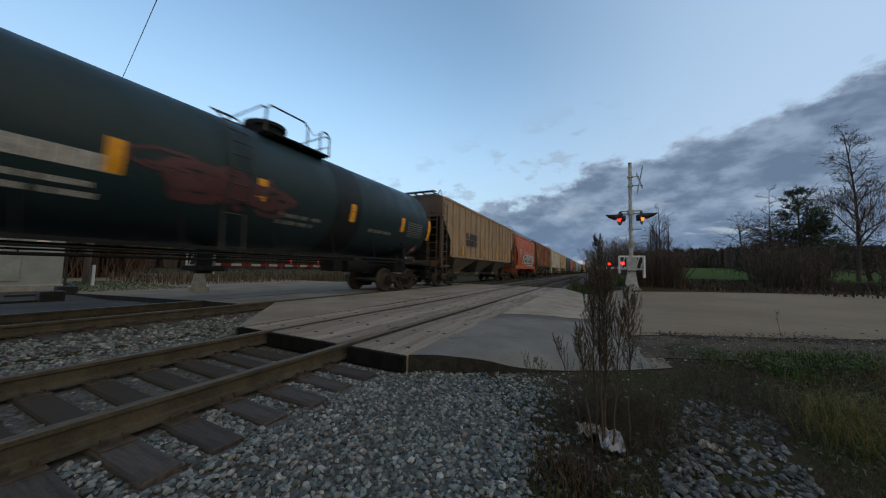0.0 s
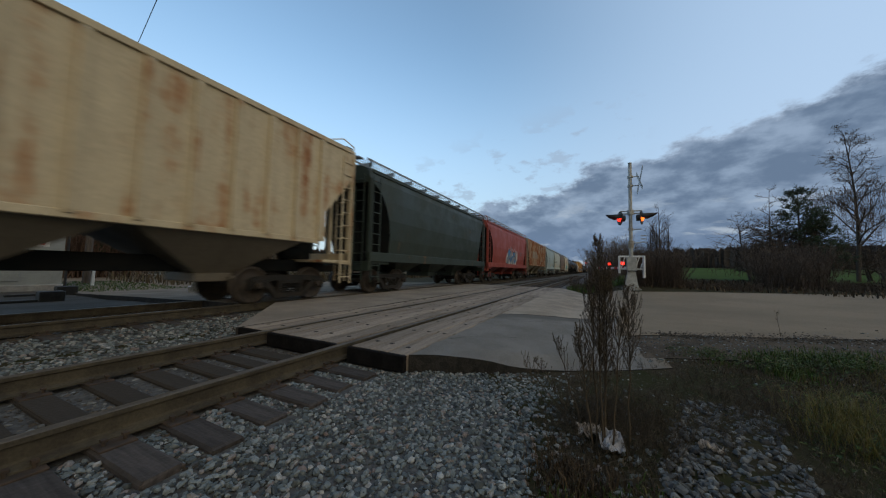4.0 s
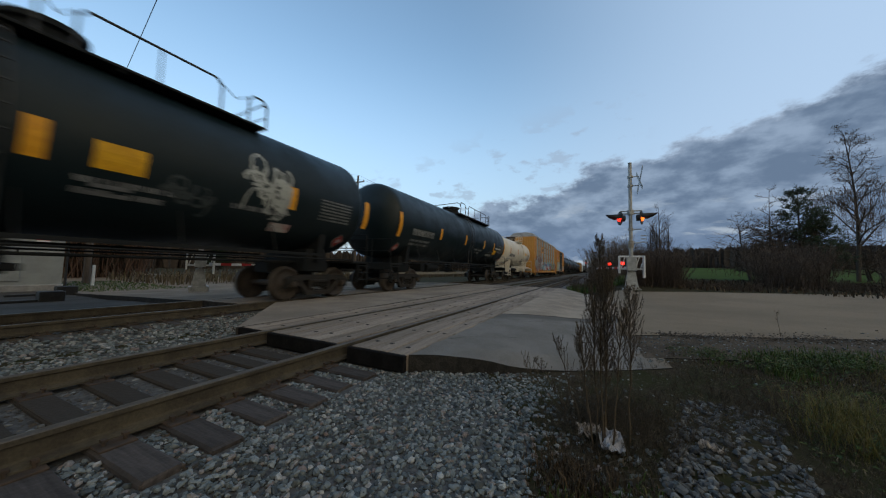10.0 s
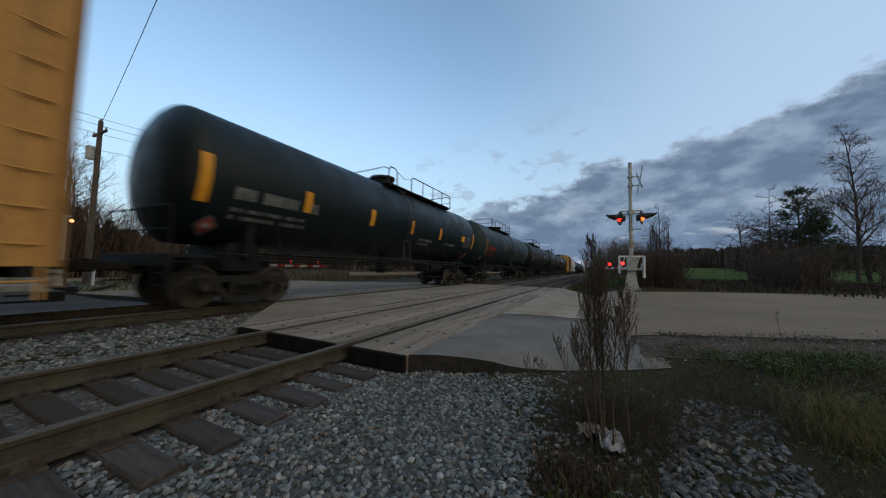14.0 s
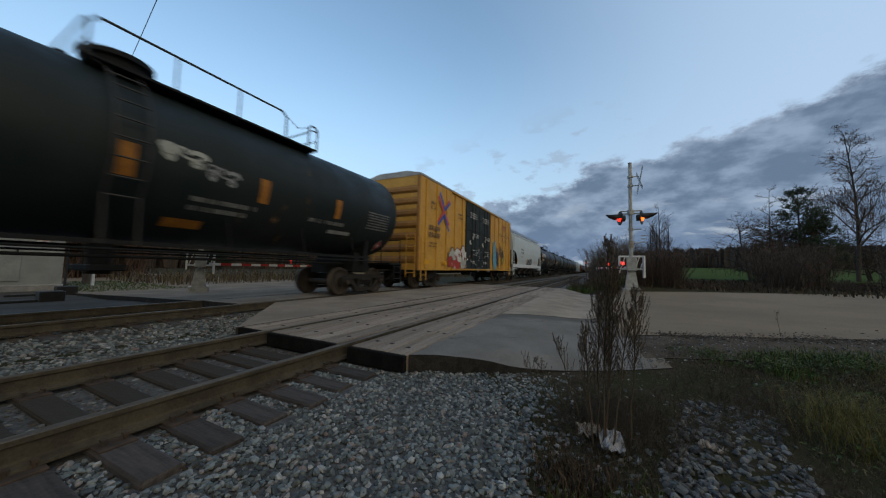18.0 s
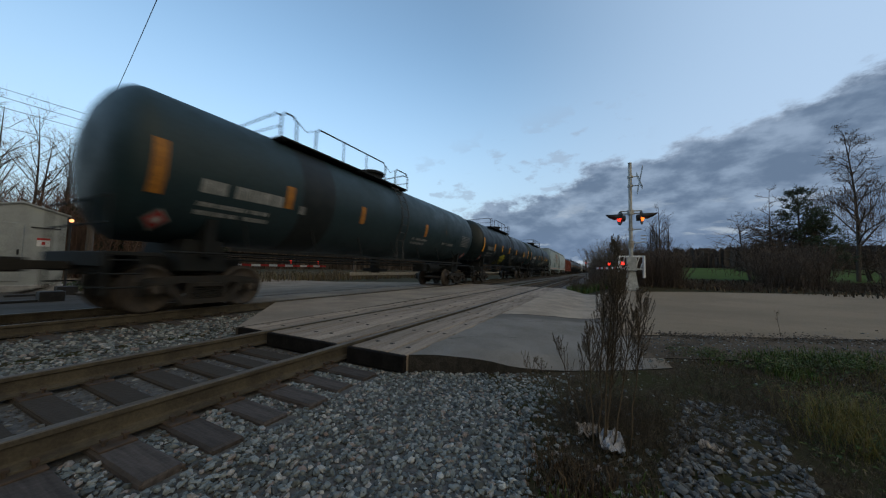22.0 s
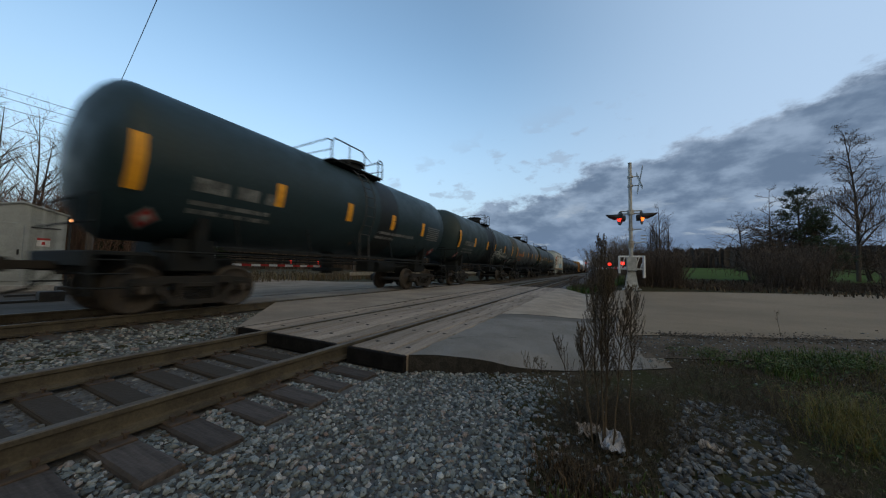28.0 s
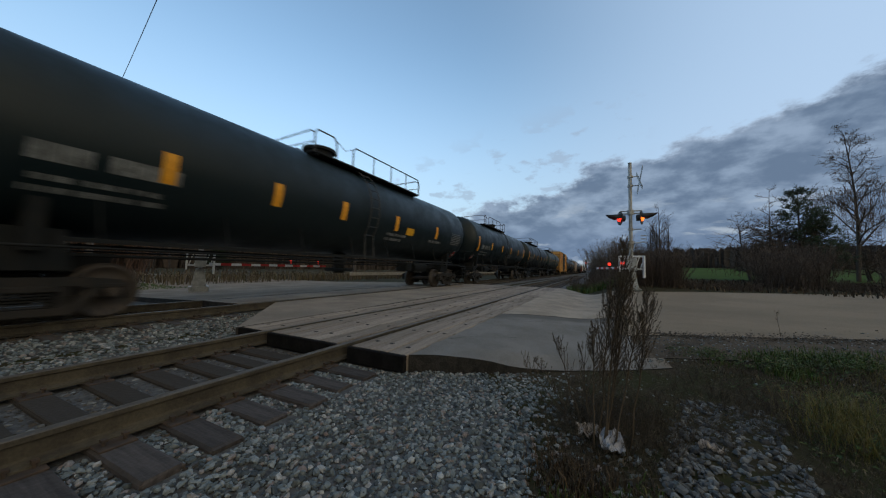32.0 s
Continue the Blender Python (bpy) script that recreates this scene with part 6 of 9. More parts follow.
def compose():
    B = "black tank car with yellow reflective strips"
    tank_car(*span(0), INK, "dark blue-black tank car with faded pink graffiti", seed=10, rails=((0.545, 0.615), (0.64, 0.66)), hatch=0.585, strips=(0.03, 0.22, 0.392, 0.53, 0.70, 0.86, 0.98), marks=0.30, mark_w=1.7, mark_mat=M_WHITE,
             mid_bands=(0.69,), tags=((0.44, 0.555, -0.75, -0.1, None, "pinkish", 26, 0.08),))
    # end walls, frames and ladders are a darker brown than the sides
    hopper_car(*span(1), paint("tan", (0.39, 0.275, 0.17), 0.22, 1.0, (0.22, 0.12, 0.06)), "tan ribbed covered hopper with dusty streaks", False, top=4.62, low=1.66, ribs=15, bays=3, sill=False, strips=(0.17, 0.42, 0.62, 0.80, 0.965), open_z=0.66,
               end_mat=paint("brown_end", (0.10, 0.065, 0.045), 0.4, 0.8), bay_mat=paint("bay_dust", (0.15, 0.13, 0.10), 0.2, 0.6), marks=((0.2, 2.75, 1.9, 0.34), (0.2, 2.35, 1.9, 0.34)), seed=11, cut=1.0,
               walk_mat=M_UNDER)
    def tag_white(car, skin, hl):
        block_tag(car, Skin(lambda z: skin.fx(z) + 0.012), -hl + 2 * hl * 0.38, -hl + 2 * hl * 0.88, 1.75, 2.6, 33, "white", "black", 5, 0.15)

    hopper_car(*span(2), paint("orange", (0.47, 0.105, 0.035), 0.04, 0.4), "orange covered hopper with black and white graffiti", True, top=4.42, low=1.40, bays=2, strips=(), seed=12, cut=1.2, open_z=0.66, mark_mat=M_WHITE,
               marks=((0.17, 2.9, 0.9, 0.2), (0.17, 2.6, 0.9, 0.16), (0.17, 2.35, 0.7, 0.08)), extras=tag_white, tags=((0.36, 0.90, 1.55, 2.75, ("grey", "black", "white"), "black", "white"),), bay_mat=paint("orange_bay", (0.30, 0.08, 0.035), 0.2, 0.7))
    hopper_car(*span(3), paint("rust_brown", (0.33, 0.19, 0.115), 0.84, 0.7, (0.225, 0.066, 0.028)), "rust-brown ribbed covered hopper with pale patches", False, top=4.62, low=1.70, cut=1.0, open_z=0.66, ribs=15, bays=3, sill=False, seed=13, mark_mat=M_GREYTXT,
               end_mat=paint("brown_end", (0.10, 0.065, 0.045), 0.4, 0.8), bay_mat=paint("bay_dust", (0.15, 0.13, 0.10), 0.2, 0.6), marks=((0.2, 2.3, 1.4, 0.3), (0.2, 1.95, 1.8, 0.12)), walk_mat=M_UNDER)
    hopper_car(*span(4), paint("pale_rusty", (0.58, 0.60, 0.57), 0.50, 0.22, (0.42, 0.16, 0.045)), "pale grey ribbed covered hopper with rust runs", False, top=4.62, low=1.66, cut=1.1, open_z=0.74, ribs=16, bays=3, sill=False, seed=14,
               bay_mat=paint("bay_grey", (0.27, 0.24, 0.18), 0.2, 0.6), marks=((0.62, 2.1, 0.6, 0.10), (0.62, 1.9, 0.5, 0.08), (0.90, 1.95, 0.3, 0.22)), walk_mat=M_UNDER, mark_mat=M_GREYTXT)
    hopper_car(*span(5), paint("cream_rusty", (0.54, 0.46, 0.32), 0.42, 0.4, (0.32, 0.12, 0.04)), "cream ribbed covered hopper with a rusty panel", False, top=4.62, low=1.66, cut=1.1, open_z=0.74, ribs=16, bays=3, sill=False, seed=15,
               bay_mat=paint("bay_dust", (0.15, 0.13, 0.10), 0.2, 0.6), marks=((0.24, 2.7, 1.5, 0.24), (0.24, 2.35, 1.7, 0.24)), walk_mat=M_UNDER)
    hopper_car(*span(6), paint("dark_green", (0.030, 0.045, 0.036), 0.15, 0.5), "dark green covered hopper", True, top=4.40, low=1.45, bays=3, seed=16, cut=1.2)
    hopper_car(*span(7), paint("red", (0.31, 0.060, 0.042), 0.10, 0.4), "faded red covered hopper with graffiti low on its side", True, top=4.50, low=1.45, bays=3, strips=(0.60,), seed=17, cut=1.2, mark_mat=M_GREYTXT,
               marks=((0.75, 2.6, 0.9, 0.09), (0.75, 2.4, 0.9, 0.09)), tags=((0.40, 0.66, 1.5, 2.7, ("blue", "grey"), "black", "white"),))

    def patches(car, skin, hl):
        q = Shape()
        sk = Skin(lambda z: 1.50 + 0.078)
        rnd = random.Random(5)
        for k in range(3):
            y = -hl + 2.6 + k * 1.05
            patch(q, sk, y, y + 0.8, 2.45, 3.35, 0.004)
        for k in range(14):
            blob(q, sk, -hl + rnd.uniform(2.5, 2 * hl - 1), rnd.uniform(2.0, 4.3), rnd.uniform(0.12, 0.3), rnd.uniform(0.15, 0.45), rnd.random(), 0.003, 0, 16, 0.6)
        part("paint_patches", q, M_PALEPATCH, car, "remains of pale paint")

    hopper_car(*span(8), paint("deep_rust", (0.40, 0.36, 0.27), 0.80, 0.4, (0.31, 0.10, 0.032)), "heavily rusted covered hopper with flakes of pale paint", False, top=4.55, low=1.62, cut=0.9, open_z=0.70, ribs=15, bays=3, sill=False, seed=18, extras=patches,
               bay_mat=paint("bay_olive", (0.24, 0.205, 0.13), 0.25, 0.5), end_mat=paint("pale_end", (0.30, 0.27, 0.21), 0.4, 0.7))
    hopper_car(*span(9), paint("blue_grey", (0.34, 0.43, 0.45), 0.02, 0.35), "light blue-grey two-bay covered hopper", True, top=4.42, low=1.55, bays=2, strips=(0.22, 0.58, 0.85), seed=19, cut=1.15, mark_mat=M_GREYTXT,
               marks=((0.26, 2.85, 1.1, 0.26), (0.26, 2.45, 1.4, 0.26), (0.26, 2.1, 1.2, 0.09), (0.7, 2.0, 1.0, 0.10)))
    hopper_car(*span(10), paint("putty", (0.43, 0.465, 0.425), 0.02, 0.3), "putty-grey two-bay covered hopper", True, top=4.42, low=1.55, bays=2, strips=(0.20, 0.5, 0.66, 0.84), seed=20, cut=1.15,
               marks=((0.24, 3.0, 0.7, 0.14), (0.24, 2.55, 0.7, 0.24), (0.24, 2.2, 0.7, 0.08), (0.86, 1.95, 0.4, 0.2)), bay_mat=paint("bay_olive", (0.24, 0.205, 0.13), 0.25, 0.5))
    hopper_car(*span(11), paint("brown", (0.15, 0.105, 0.075), 0.30, 0.6, (0.13, 0.06, 0.035)), "dusty brown two-bay covered hopper", True, top=4.42, low=1.55, bays=2, strips=(0.17, 0.45, 0.62, 0.88), seed=21, cut=1.2, open_z=0.55, mark_mat=M_GREYTXT,
               marks=((0.45, 1.8, 0.5, 0.2),))

    def stain(car, skin, hl):
        q = Shape()
        for k in range(7):
            blob(q, skin, -hl + 2 * hl * (0.47 + 0.014 * k), 4.25 - k * 0.34, 0.50 - 0.035 * k, 0.55, 70 + k, 0.004 + 0.0006 * k, 0, 20, 0.4)
        blob(q, skin, -hl + 2 * hl * 0.50, 4.3, 2.4, 0.10, 80, 0.009, 0, 24, 0.3)
        block_tag(car, skin, -hl + 2 * hl * 0.34, -hl + 2 * hl * 0.80, 1.55, 2.38, 90, "teal", "sky", 4, 0.27)
        part("rust_stain", q, M_RUSTSTAIN, car, "long rust stain below the roof")
        q = Shape()
        patch(q, skin, hl - 1.9, hl - 0.6, 3.55, 3.95, 0.006, slant=0.05)
        part("dark_panel", q, M_GREYTXT, car)

    hopper_car(*span(12), paint("cream", (0.58, 0.54, 0.445), 0.12, 0.3, (0.40, 0.19, 0.07)), "cream covered hopper with teal graffiti and a rust stain", True, top=4.42, low=1.42, bays=2, seed=22, cut=1.15, open_z=0.80, extras=stain,
               marks=((0.22, 2.85, 0.9, 0.26), (0.22, 2.4, 0.6, 0.22), (0.22, 2.1, 0.9, 0.08)), sill_mat=paint("pale_sill", (0.46, 0.43, 0.36), 0.05, 0.5))
    tank_car(*span(13), BLACK, "black tank car with a row of white block shapes", seed=23, logo=(0.05, 6), full_walk=True, end_loop=True, rails=((0.436, 0.53), (0.545, 0.56)), hatch=0.497, strips=(0.03, 0.412, 0.583, 0.78, 0.985), marks=0.075, mark_w=1.4, mark_mat=M_WHITE,
             box=((0.347, -1.12, 0.55, 0.22, M_CREAMLABEL), (0.338, -0.42, 0.22, 0.26, M_GREYTXT), (0.80, -0.70, 0.9, 0.12, M_WHITE), (0.85, -0.95, 0.35, 0.16, M_GREYTXT)),
             tags=((0.405, 0.42, -1.3, -0.5, None, "tealwash", 9, 0.035), (0.465, 0.53, -1.28, -1.05, None, "tealwash", 9, 0.03)))
    tank_car(*span(14), BLACK, B + " and a grey skull-like tag", seed=24, rails=((0.42, 0.53), (0.556, 0.696), (0.735, 0.764)), hatch=0.548, strips=(0.03, 0.22, 0.38, 0.532, 0.80, 0.985), box=((0.57, -0.52, 0.62, 0.42, M_YELLOWBOX), (0.775, -1.12, 0.55, 0.20, M_PINKLABEL), (0.571, -0.80, 0.5, 0.06, M_GREYTXT), (0.571, -0.92, 0.5, 0.06, M_GREYTXT)),
             tags=((0.735, 0.79, -0.62, 0.25, None, "pale", 22, 0.05), (0.64, 0.68, -0.9, -0.5, None, "dull", 8, 0.05)))
    tank_car(*span(15), BLACK, B + " and a yellow box label", seed=25, rails=((0.45, 0.50), (0.53, 0.742), (0.775, 0.79)), hatch=0.51, strips=(0.03, 0.25, 0.45, 0.655, 0.792, 0.965),
             box=((0.793, -0.84, 0.72, 0.32, M_YELLOWBOX), (0.712, -0.98, 1.15, 0.12, M_DUSTWHITE), (0.815, -0.42, 1.45, 0.10, M_WHITE), (0.846, -0.62, 0.7, 0.08, M_GREYTXT)))
    tank_car(*span(16), paint("white", (0.66, 0.61, 0.52), 0.08, 0.30, (0.42, 0.22, 0.09), 0.45), "short white tank car with rust runs and a white frame", r=1.36, zc=2.78, white=True, seed=26, rails=((0.50, 0.66),), hatch=0.58, strips=(0.10, 0.38, 0.62, 0.84),
             strip_mat=surface("orange_strip", (0.55, 0.20, 0.03), (0.45, 0.17, 0.03)), mark_mat=M_GREYTXT, box=((0.70, -0.2, 0.7, 0.26, M_YELLOWBOX),), ladder=0.58, strip_z=2.75)
    auto_rack(*span(17), "autorack with grey slatted sides, yellow posts and long graffiti", 27)
    box_car(*span(18), paint("boxcar_yellow", (0.56, 0.29, 0.075), 0.10, 0.45, (0.30, 0.12, 0.04)), "yellow boxcar with dark doors and blue-white graffiti", M_BOXDOOR, 28, (0.122, 3.85, 0.62),
            tags=((0.03, 0.11, 1.0, 1.9, ("pale", "yellow"), "brown"), (0.105, 0.44, 0.98, 2.65, ("sky", "mint", "pale", "blue"), "white"), (0.50, 0.96, 0.95, 2.0, ("pale", "white", "orange"), "brown")),
            slogan=(("Railcar Pooling Experts", 0.72, 3.6, 0.30, 2.6),), door=(0.386, 0.695))
    tank_car(*span(19), BLACK, B, seed=29, rails=((0.44, 0.476), (0.546, 0.80)), hatch=0.505, strips=(0.03, 0.185, 0.354, 0.519, 0.682, 0.965), marks=0.068, mark_w=2.2, box=((0.85, -0.42, 0.45, 0.3, M_YELLOWBOX),))
    tank_car(*span(20), INK, "dark blue-black tank car with red lettering", seed=30, strips=(0.06, 0.35, 0.6, 0.9), mark_mat=M_REDTXT, strip_mat=M_REFLECT_DIM)
    tank_car(*span(21), BLACK2, "worn black tank car with pale lettering", seed=31, strips=(0.06, 0.3, 0.5, 0.7), strip_mat=M_REFLECT_DIM, box=((0.62, 0.0, 2.0, 0.14, M_WHITE),))
    tank_car(*span(22), BLACK, B + " and a thin pale drawing", seed=32, rails=((0.278, 0.296), (0.324, 0.556)), hatch=0.495, strips=(0.03, 0.317, 0.416, 0.555, 0.70, 0.845, 0.985), box=((0.645, -0.98, 0.5, 0.22, M_REFLECT_DIM), (0.77, -0.72, 0.6, 0.10, M_DUSTWHITE), (0.77, -0.58, 0.5, 0.08, M_DUSTWHITE)),
             tags=((0.305, 0.365, -0.45, 0.55, None, "grey", 24, 0.022), (0.44, 0.455, -1.2, -0.95, None, "dull", 6, 0.04)))
    tank_car(*span(23), BLACK2, "black tank car with white block shapes and brown dust", seed=33, logo=(0.05, 6), rails=((0.471, 0.691), (0.735, 0.753)), hatch=0.513, strips=(0.03, 0.34, 0.499, 0.645, 0.787), strip_mat=M_REFLECT_DIM, marks=0.075, mark_w=1.4,
             box=((0.542, -1.26, 0.65, 0.16, M_REFLECT_DIM), (0.778, -0.98, 0.9, 0.10, M_DUSTWHITE)), tags=((0.525, 0.565, -0.1, 0.15, None, "pale", 9, 0.05), (0.57, 0.605, -0.3, -0.05, None, "grey", 7, 0.035)))
    box_car(*span(24), paint("boxcar_yellow_2", (0.60, 0.33, 0.05), 0.06, 0.4, (0.30, 0.12, 0.04)), "yellow boxcar with black doors and pale red graffiti", M_BOXDOOR, 34, (0.14, 3.7, 0.62),
            tags=((0.18, 0.40, 0.92, 2.1, ("pale", "red", "white"), "brown"), (0.42, 0.62, 0.95, 2.2, ("grey", "pale"), "dull"), (0.668, 0.715, 1.05, 2.95, ("sky",), "sky"), (0.722, 0.758, 1.35, 2.5, ("dull", "violet"), "dull"), (0.766, 0.80, 2.1, 2.95, ("ochre",), "brown"), (0.815, 0.845, 1.35, 2.5, ("dull", "yellow"), "dull")),
            slogan=(("Railcar Pooling", 0.772, 3.62, 0.34, 2.7), ("Experts", 0.82, 3.22, 0.34, 1.35)), door=(0.33, 0.618))
    hopper_car(*span(25), paint("white_hopper", (0.515, 0.59, 0.65), 0.0, 0.12), "clean off-white covered hopper with a grey tag", True, top=4.42, low=1.50, bays=4, strips=(0.13, 0.40, 0.72, 0.88), seed=35, cut=2.1, open_z=0.46,
               marks=((0.22, 3.0, 1.1, 0.2), (0.22, 2.65, 1.2, 0.22), (0.22, 2.3, 1.2, 0.08), (0.87, 2.3, 0.5, 0.26)), sill_mat=paint("white_sill", (0.62, 0.66, 0.71), 0.0, 0.2), tags=((0.42, 0.60, 1.45, 2.2, ("grey", "dull"), "dull"),),
               bay_mat=paint("bay_brown", (0.11, 0.09, 0.068), 0.2, 0.6))
    tank_car(*span(26), BLACK, "black tank car with white block shapes and a pale tag", seed=36, logo=(0.05, 6), rails=((0.25, 0.275), (0.31, 0.55)), hatch=0.50, strips=(0.03, 0.31, 0.465, 0.605, 0.761, 0.972), marks=0.075, mark_w=1.4, mark_mat=M_WHITE,
             tags=((0.475, 0.595, -1.15, -0.6, None, "grey", 16, 0.07),), box=((0.885, -1.32, 0.3, 0.22, M_GREYTXT), (0.69, -0.95, 0.6, 0.22, M_CREAMLABEL), (0.785, -0.82, 0.9, 0.09, M_DUSTWHITE)))
    tank_car(*span(27), BLACK, B + " and a yellow label", seed=37, full_walk=True, end_loop=True, rails=((0.37, 0.56),), hatch=0.50, strips=(0.025, 0.21, 0.394, 0.544), marks=0.079, mark_w=1.4, mark_mat=M_WHITE, box=((0.235, -0.98, 0.75, 0.20, M_YELLOWBOX),),
             tags=((0.76, 0.84, -0.5, 0.1, None, "pale", 6, 0.03),))
    tank_car(*span(28), INK, "dark grey-blue tank car with dull strips", seed=38, rails=((0.19, 0.218), (0.258, 0.46), (0.50, 0.555)), hatch=0.49, strips=(0.035, 0.194, 0.36, 0.62), strip_mat=M_REFLECT_DIM, mark_mat=M_DUSTWHITE, marks=0.077, mark_w=1.75, mid_bands=(0.25,), box=((0.214, -0.62, 0.18, 0.2, M_GREYTXT),))
    tank_car(*span(29), BLACK, "black tank car with yellow strips and a yellow-green scrawl", seed=39, rails=((0.20, 0.222), (0.262, 0.46), (0.515, 0.553)), hatch=0.488, strips=(0.035, 0.193, 0.325, 0.467, 0.635, 0.845, 0.985), marks=0.091, mark_w=1.7,
             tags=((0.35, 0.42, -1.3, -0.85, None, "lime", 16, 0.09),), box=((0.845, -0.62, 0.4, 0.3, M_YELLOWBOX), (0.206, -0.72, 0.2, 0.22, M_GREYTXT)))
    tank_car(*span(30), INK, "blue-black tank car with a spill band and grey tags", seed=40, rails=((0.233, 0.252), (0.284, 0.463), (0.517, 0.551)), hatch=0.491, strips=(0.03, 0.206, 0.371, 0.521, 0.682, 0.825), mid_bands=(0.25,), marks=0.125, mark_w=1.75, mark_mat=M_WHITE,
             tags=((0.47, 0.51, -1.15, -0.9, ("pale",), "pale", 1), (0.56, 0.67, -1.2, -0.8, None, "pale", 14, 0.04)), box=((0.765, -0.52, 0.55, 0.24, M_YELLOWBOX), (0.70, -0.75, 0.7, 0.08, M_DUSTWHITE)))

    def rust_blots(spec):
        def put(car, skin, hl):
            for k, (fr, z, ry, rz) in enumerate(spec):
                q = Shape()
                for j in range(4):
                    blob(q, skin, -hl + 2 * hl * fr + 0.3 * math.sin(j * 2.1), z - 0.15 * j, ry * (1 - 0.15 * j), rz, k * 7 + j, 0.004 + 0.0005 * j, 0, 20, 0.6)
                part("rust_stain", q, M_RUSTSTAIN, car, "orange rust blooming through the paint")
        return put

    def roundel(car, skin, hl):
        rust_blots(((0.37, 3.1, 0.30, 0.18), (0.49, 3.8, 0.42, 0.20), (0.48, 3.2, 0.4, 0.26), (0.475, 2.55, 0.4, 0.3), (0.61, 3.65, 0.35, 0.35), (0.625, 2.95, 0.5, 0.55), (0.76, 3.75, 0.55, 0.40), (0.755, 2.95, 0.5, 0.55), (0.88, 3.55, 0.45, 0.30), (0.70, 4.22, 2.6, 0.08)))(car, skin, hl)
        q = Shape()
        blob(q, skin, -hl + 2 * hl * 0.655, 3.40, 0.50, 0.62, 3, 0.010, 0, 28, 0.0)
        blob(q, skin, -hl + 2 * hl * 0.655, 3.42, 0.36, 0.45, 3, 0.014, 1, 28, 0.0)
        patch(q, skin, -hl + 2 * hl * 0.655 - 0.14, -hl + 2 * hl * 0.655 + 0.14, 2.74, 2.90, 0.010)
        part("owner_mark", q, [M_BROWNTXT, M_GREYTXT], car, "dark faded roundel")
        q = Shape()
        for k in range(3):
            patch(q, skin, -hl + 2 * hl * 0.725, -hl + 2 * hl * 0.725 + 1.0, 3.42 + k * 0.22, 3.58 + k * 0.22, 0.010)
        part("owner_mark", q, M_FADEDRED, car, "faded red block mark")

    red_white = (surface("stripe_red", (0.45, 0.10, 0.07), (0.36, 0.08, 0.06)), surface("stripe_white", (0.55, 0.53, 0.5), (0.42, 0.4, 0.38)), 1)
    hopper_car(*span(31), paint("pale_green_grey", (0.285, 0.355, 0.370), 0.06, 0.3, (0.42, 0.17, 0.06)), "pale grey-green covered hopper with rust blooms and a dark roundel", True, top=4.45, low=1.48, bays=3, seed=41, cut=1.25, open_z=0.54, strips=(0.40, 0.545, 0.955),
               marks=((0.86, 1.80, 0.5, 0.10), (0.94, 1.75, 0.4, 0.2)), mark_mat=M_GREYTXT, stripe=red_white, extras=roundel, bay_mat=paint("bay_dark", (0.085, 0.078, 0.060), 0.1, 0.6),
               scrawls=((0.41, 0.535, 1.72, 2.15, "tealwash", 30, 0.10),))
    hopper_car(*span(32), paint("pale_blue_grey", (0.38, 0.45, 0.47), 0.02, 0.3), "pale blue-grey covered hopper", True, top=4.45, low=1.48, bays=3, seed=42, cut=1.3, open_z=0.54, marks=((0.34, 2.75, 0.9, 0.2), (0.34, 2.35, 1.3, 0.22), (0.34, 2.1, 0.8, 0.08)), stripe=red_white, bay_mat=paint("bay_dark"))
    gondola(*span(33), paint("oxide_red", (0.20, 0.055, 0.042), 0.25, 0.6), "oxide-red high-sided gondola with upright posts", 43)
    tank_car(*span(34), SLATE, "slate-blue tank car with dark spill bands", seed=44, strips=(0.03, 0.20, 0.36, 0.52, 0.68, 0.84), mid_bands=(0.52,), tags=((0.14, 0.22, -0.5, -0.1, None, "lime", 7, 0.05),), ladder=0.48)
    tank_car(*span(35), INK, "blue-black tank car with dark label plates", seed=45, rails=((0.40, 0.52), (0.58, 0.60)), hatch=0.555, strips=(0.035, 0.246, 0.436, 0.62, 0.80), marks=0.104, mark_w=1.9, mid_bands=(0.60,), ladder=0.5)
    tank_car(*span(36), OLIVE, "greenish-black tank car with a spill band and white scrawl", seed=46, rails=((0.438, 0.458), (0.489, 0.533)), hatch=0.505, strips=(0.03, 0.22, 0.412, 0.551, 0.772, 0.975), mid_bands=(0.455, 0.53),
             tags=((0.625, 0.77, -0.95, -0.4, None, "pale", 15, 0.05), (0.82, 0.92, -1.0, -0.75, None, "grey", 8, 0.03)), box=tuple((0.562, -0.62 - 0.13 * k, 0.62, 0.06, M_DUSTWHITE) for k in range(5)) + ((1.0, -1.25, 0.25, 0.25, M_WHITE),))
    tank_car(*span(37), SLATE, "slate-blue tank car with orange lettering", seed=47, rails=((0.38, 0.50), (0.54, 0.57)), hatch=0.505, strips=(0.03, 0.25, 0.45, 0.64, 0.815, 0.965), box=((0.826, -1.12, 0.42, 0.26, M_GREYTXT), (0.833, -1.06, 0.20, 0.14, M_DARKTXT), (0.945, -1.40, 0.26, 0.24, M_WHITE)),
             mark_mat=surface("orange_stencil", (0.45, 0.16, 0.05), (0.32, 0.12, 0.05)), mid_bands=(0.62,), ladder=0.5)
    tank_car(*span(38), OLIVE, "olive-grey tank car with a full-length roof walk", seed=48, full_walk=True, walk_rail=True, rails=((0.33, 0.50), (0.53, 0.55)), hatch=0.50, strips=(0.028, 0.216, 0.365, 0.525, 0.66), marks=0.088, mark_w=1.5, mark_mat=M_WHITE, box=((0.77, -0.45, 0.5, 0.26, M_YELLOWBOX),))

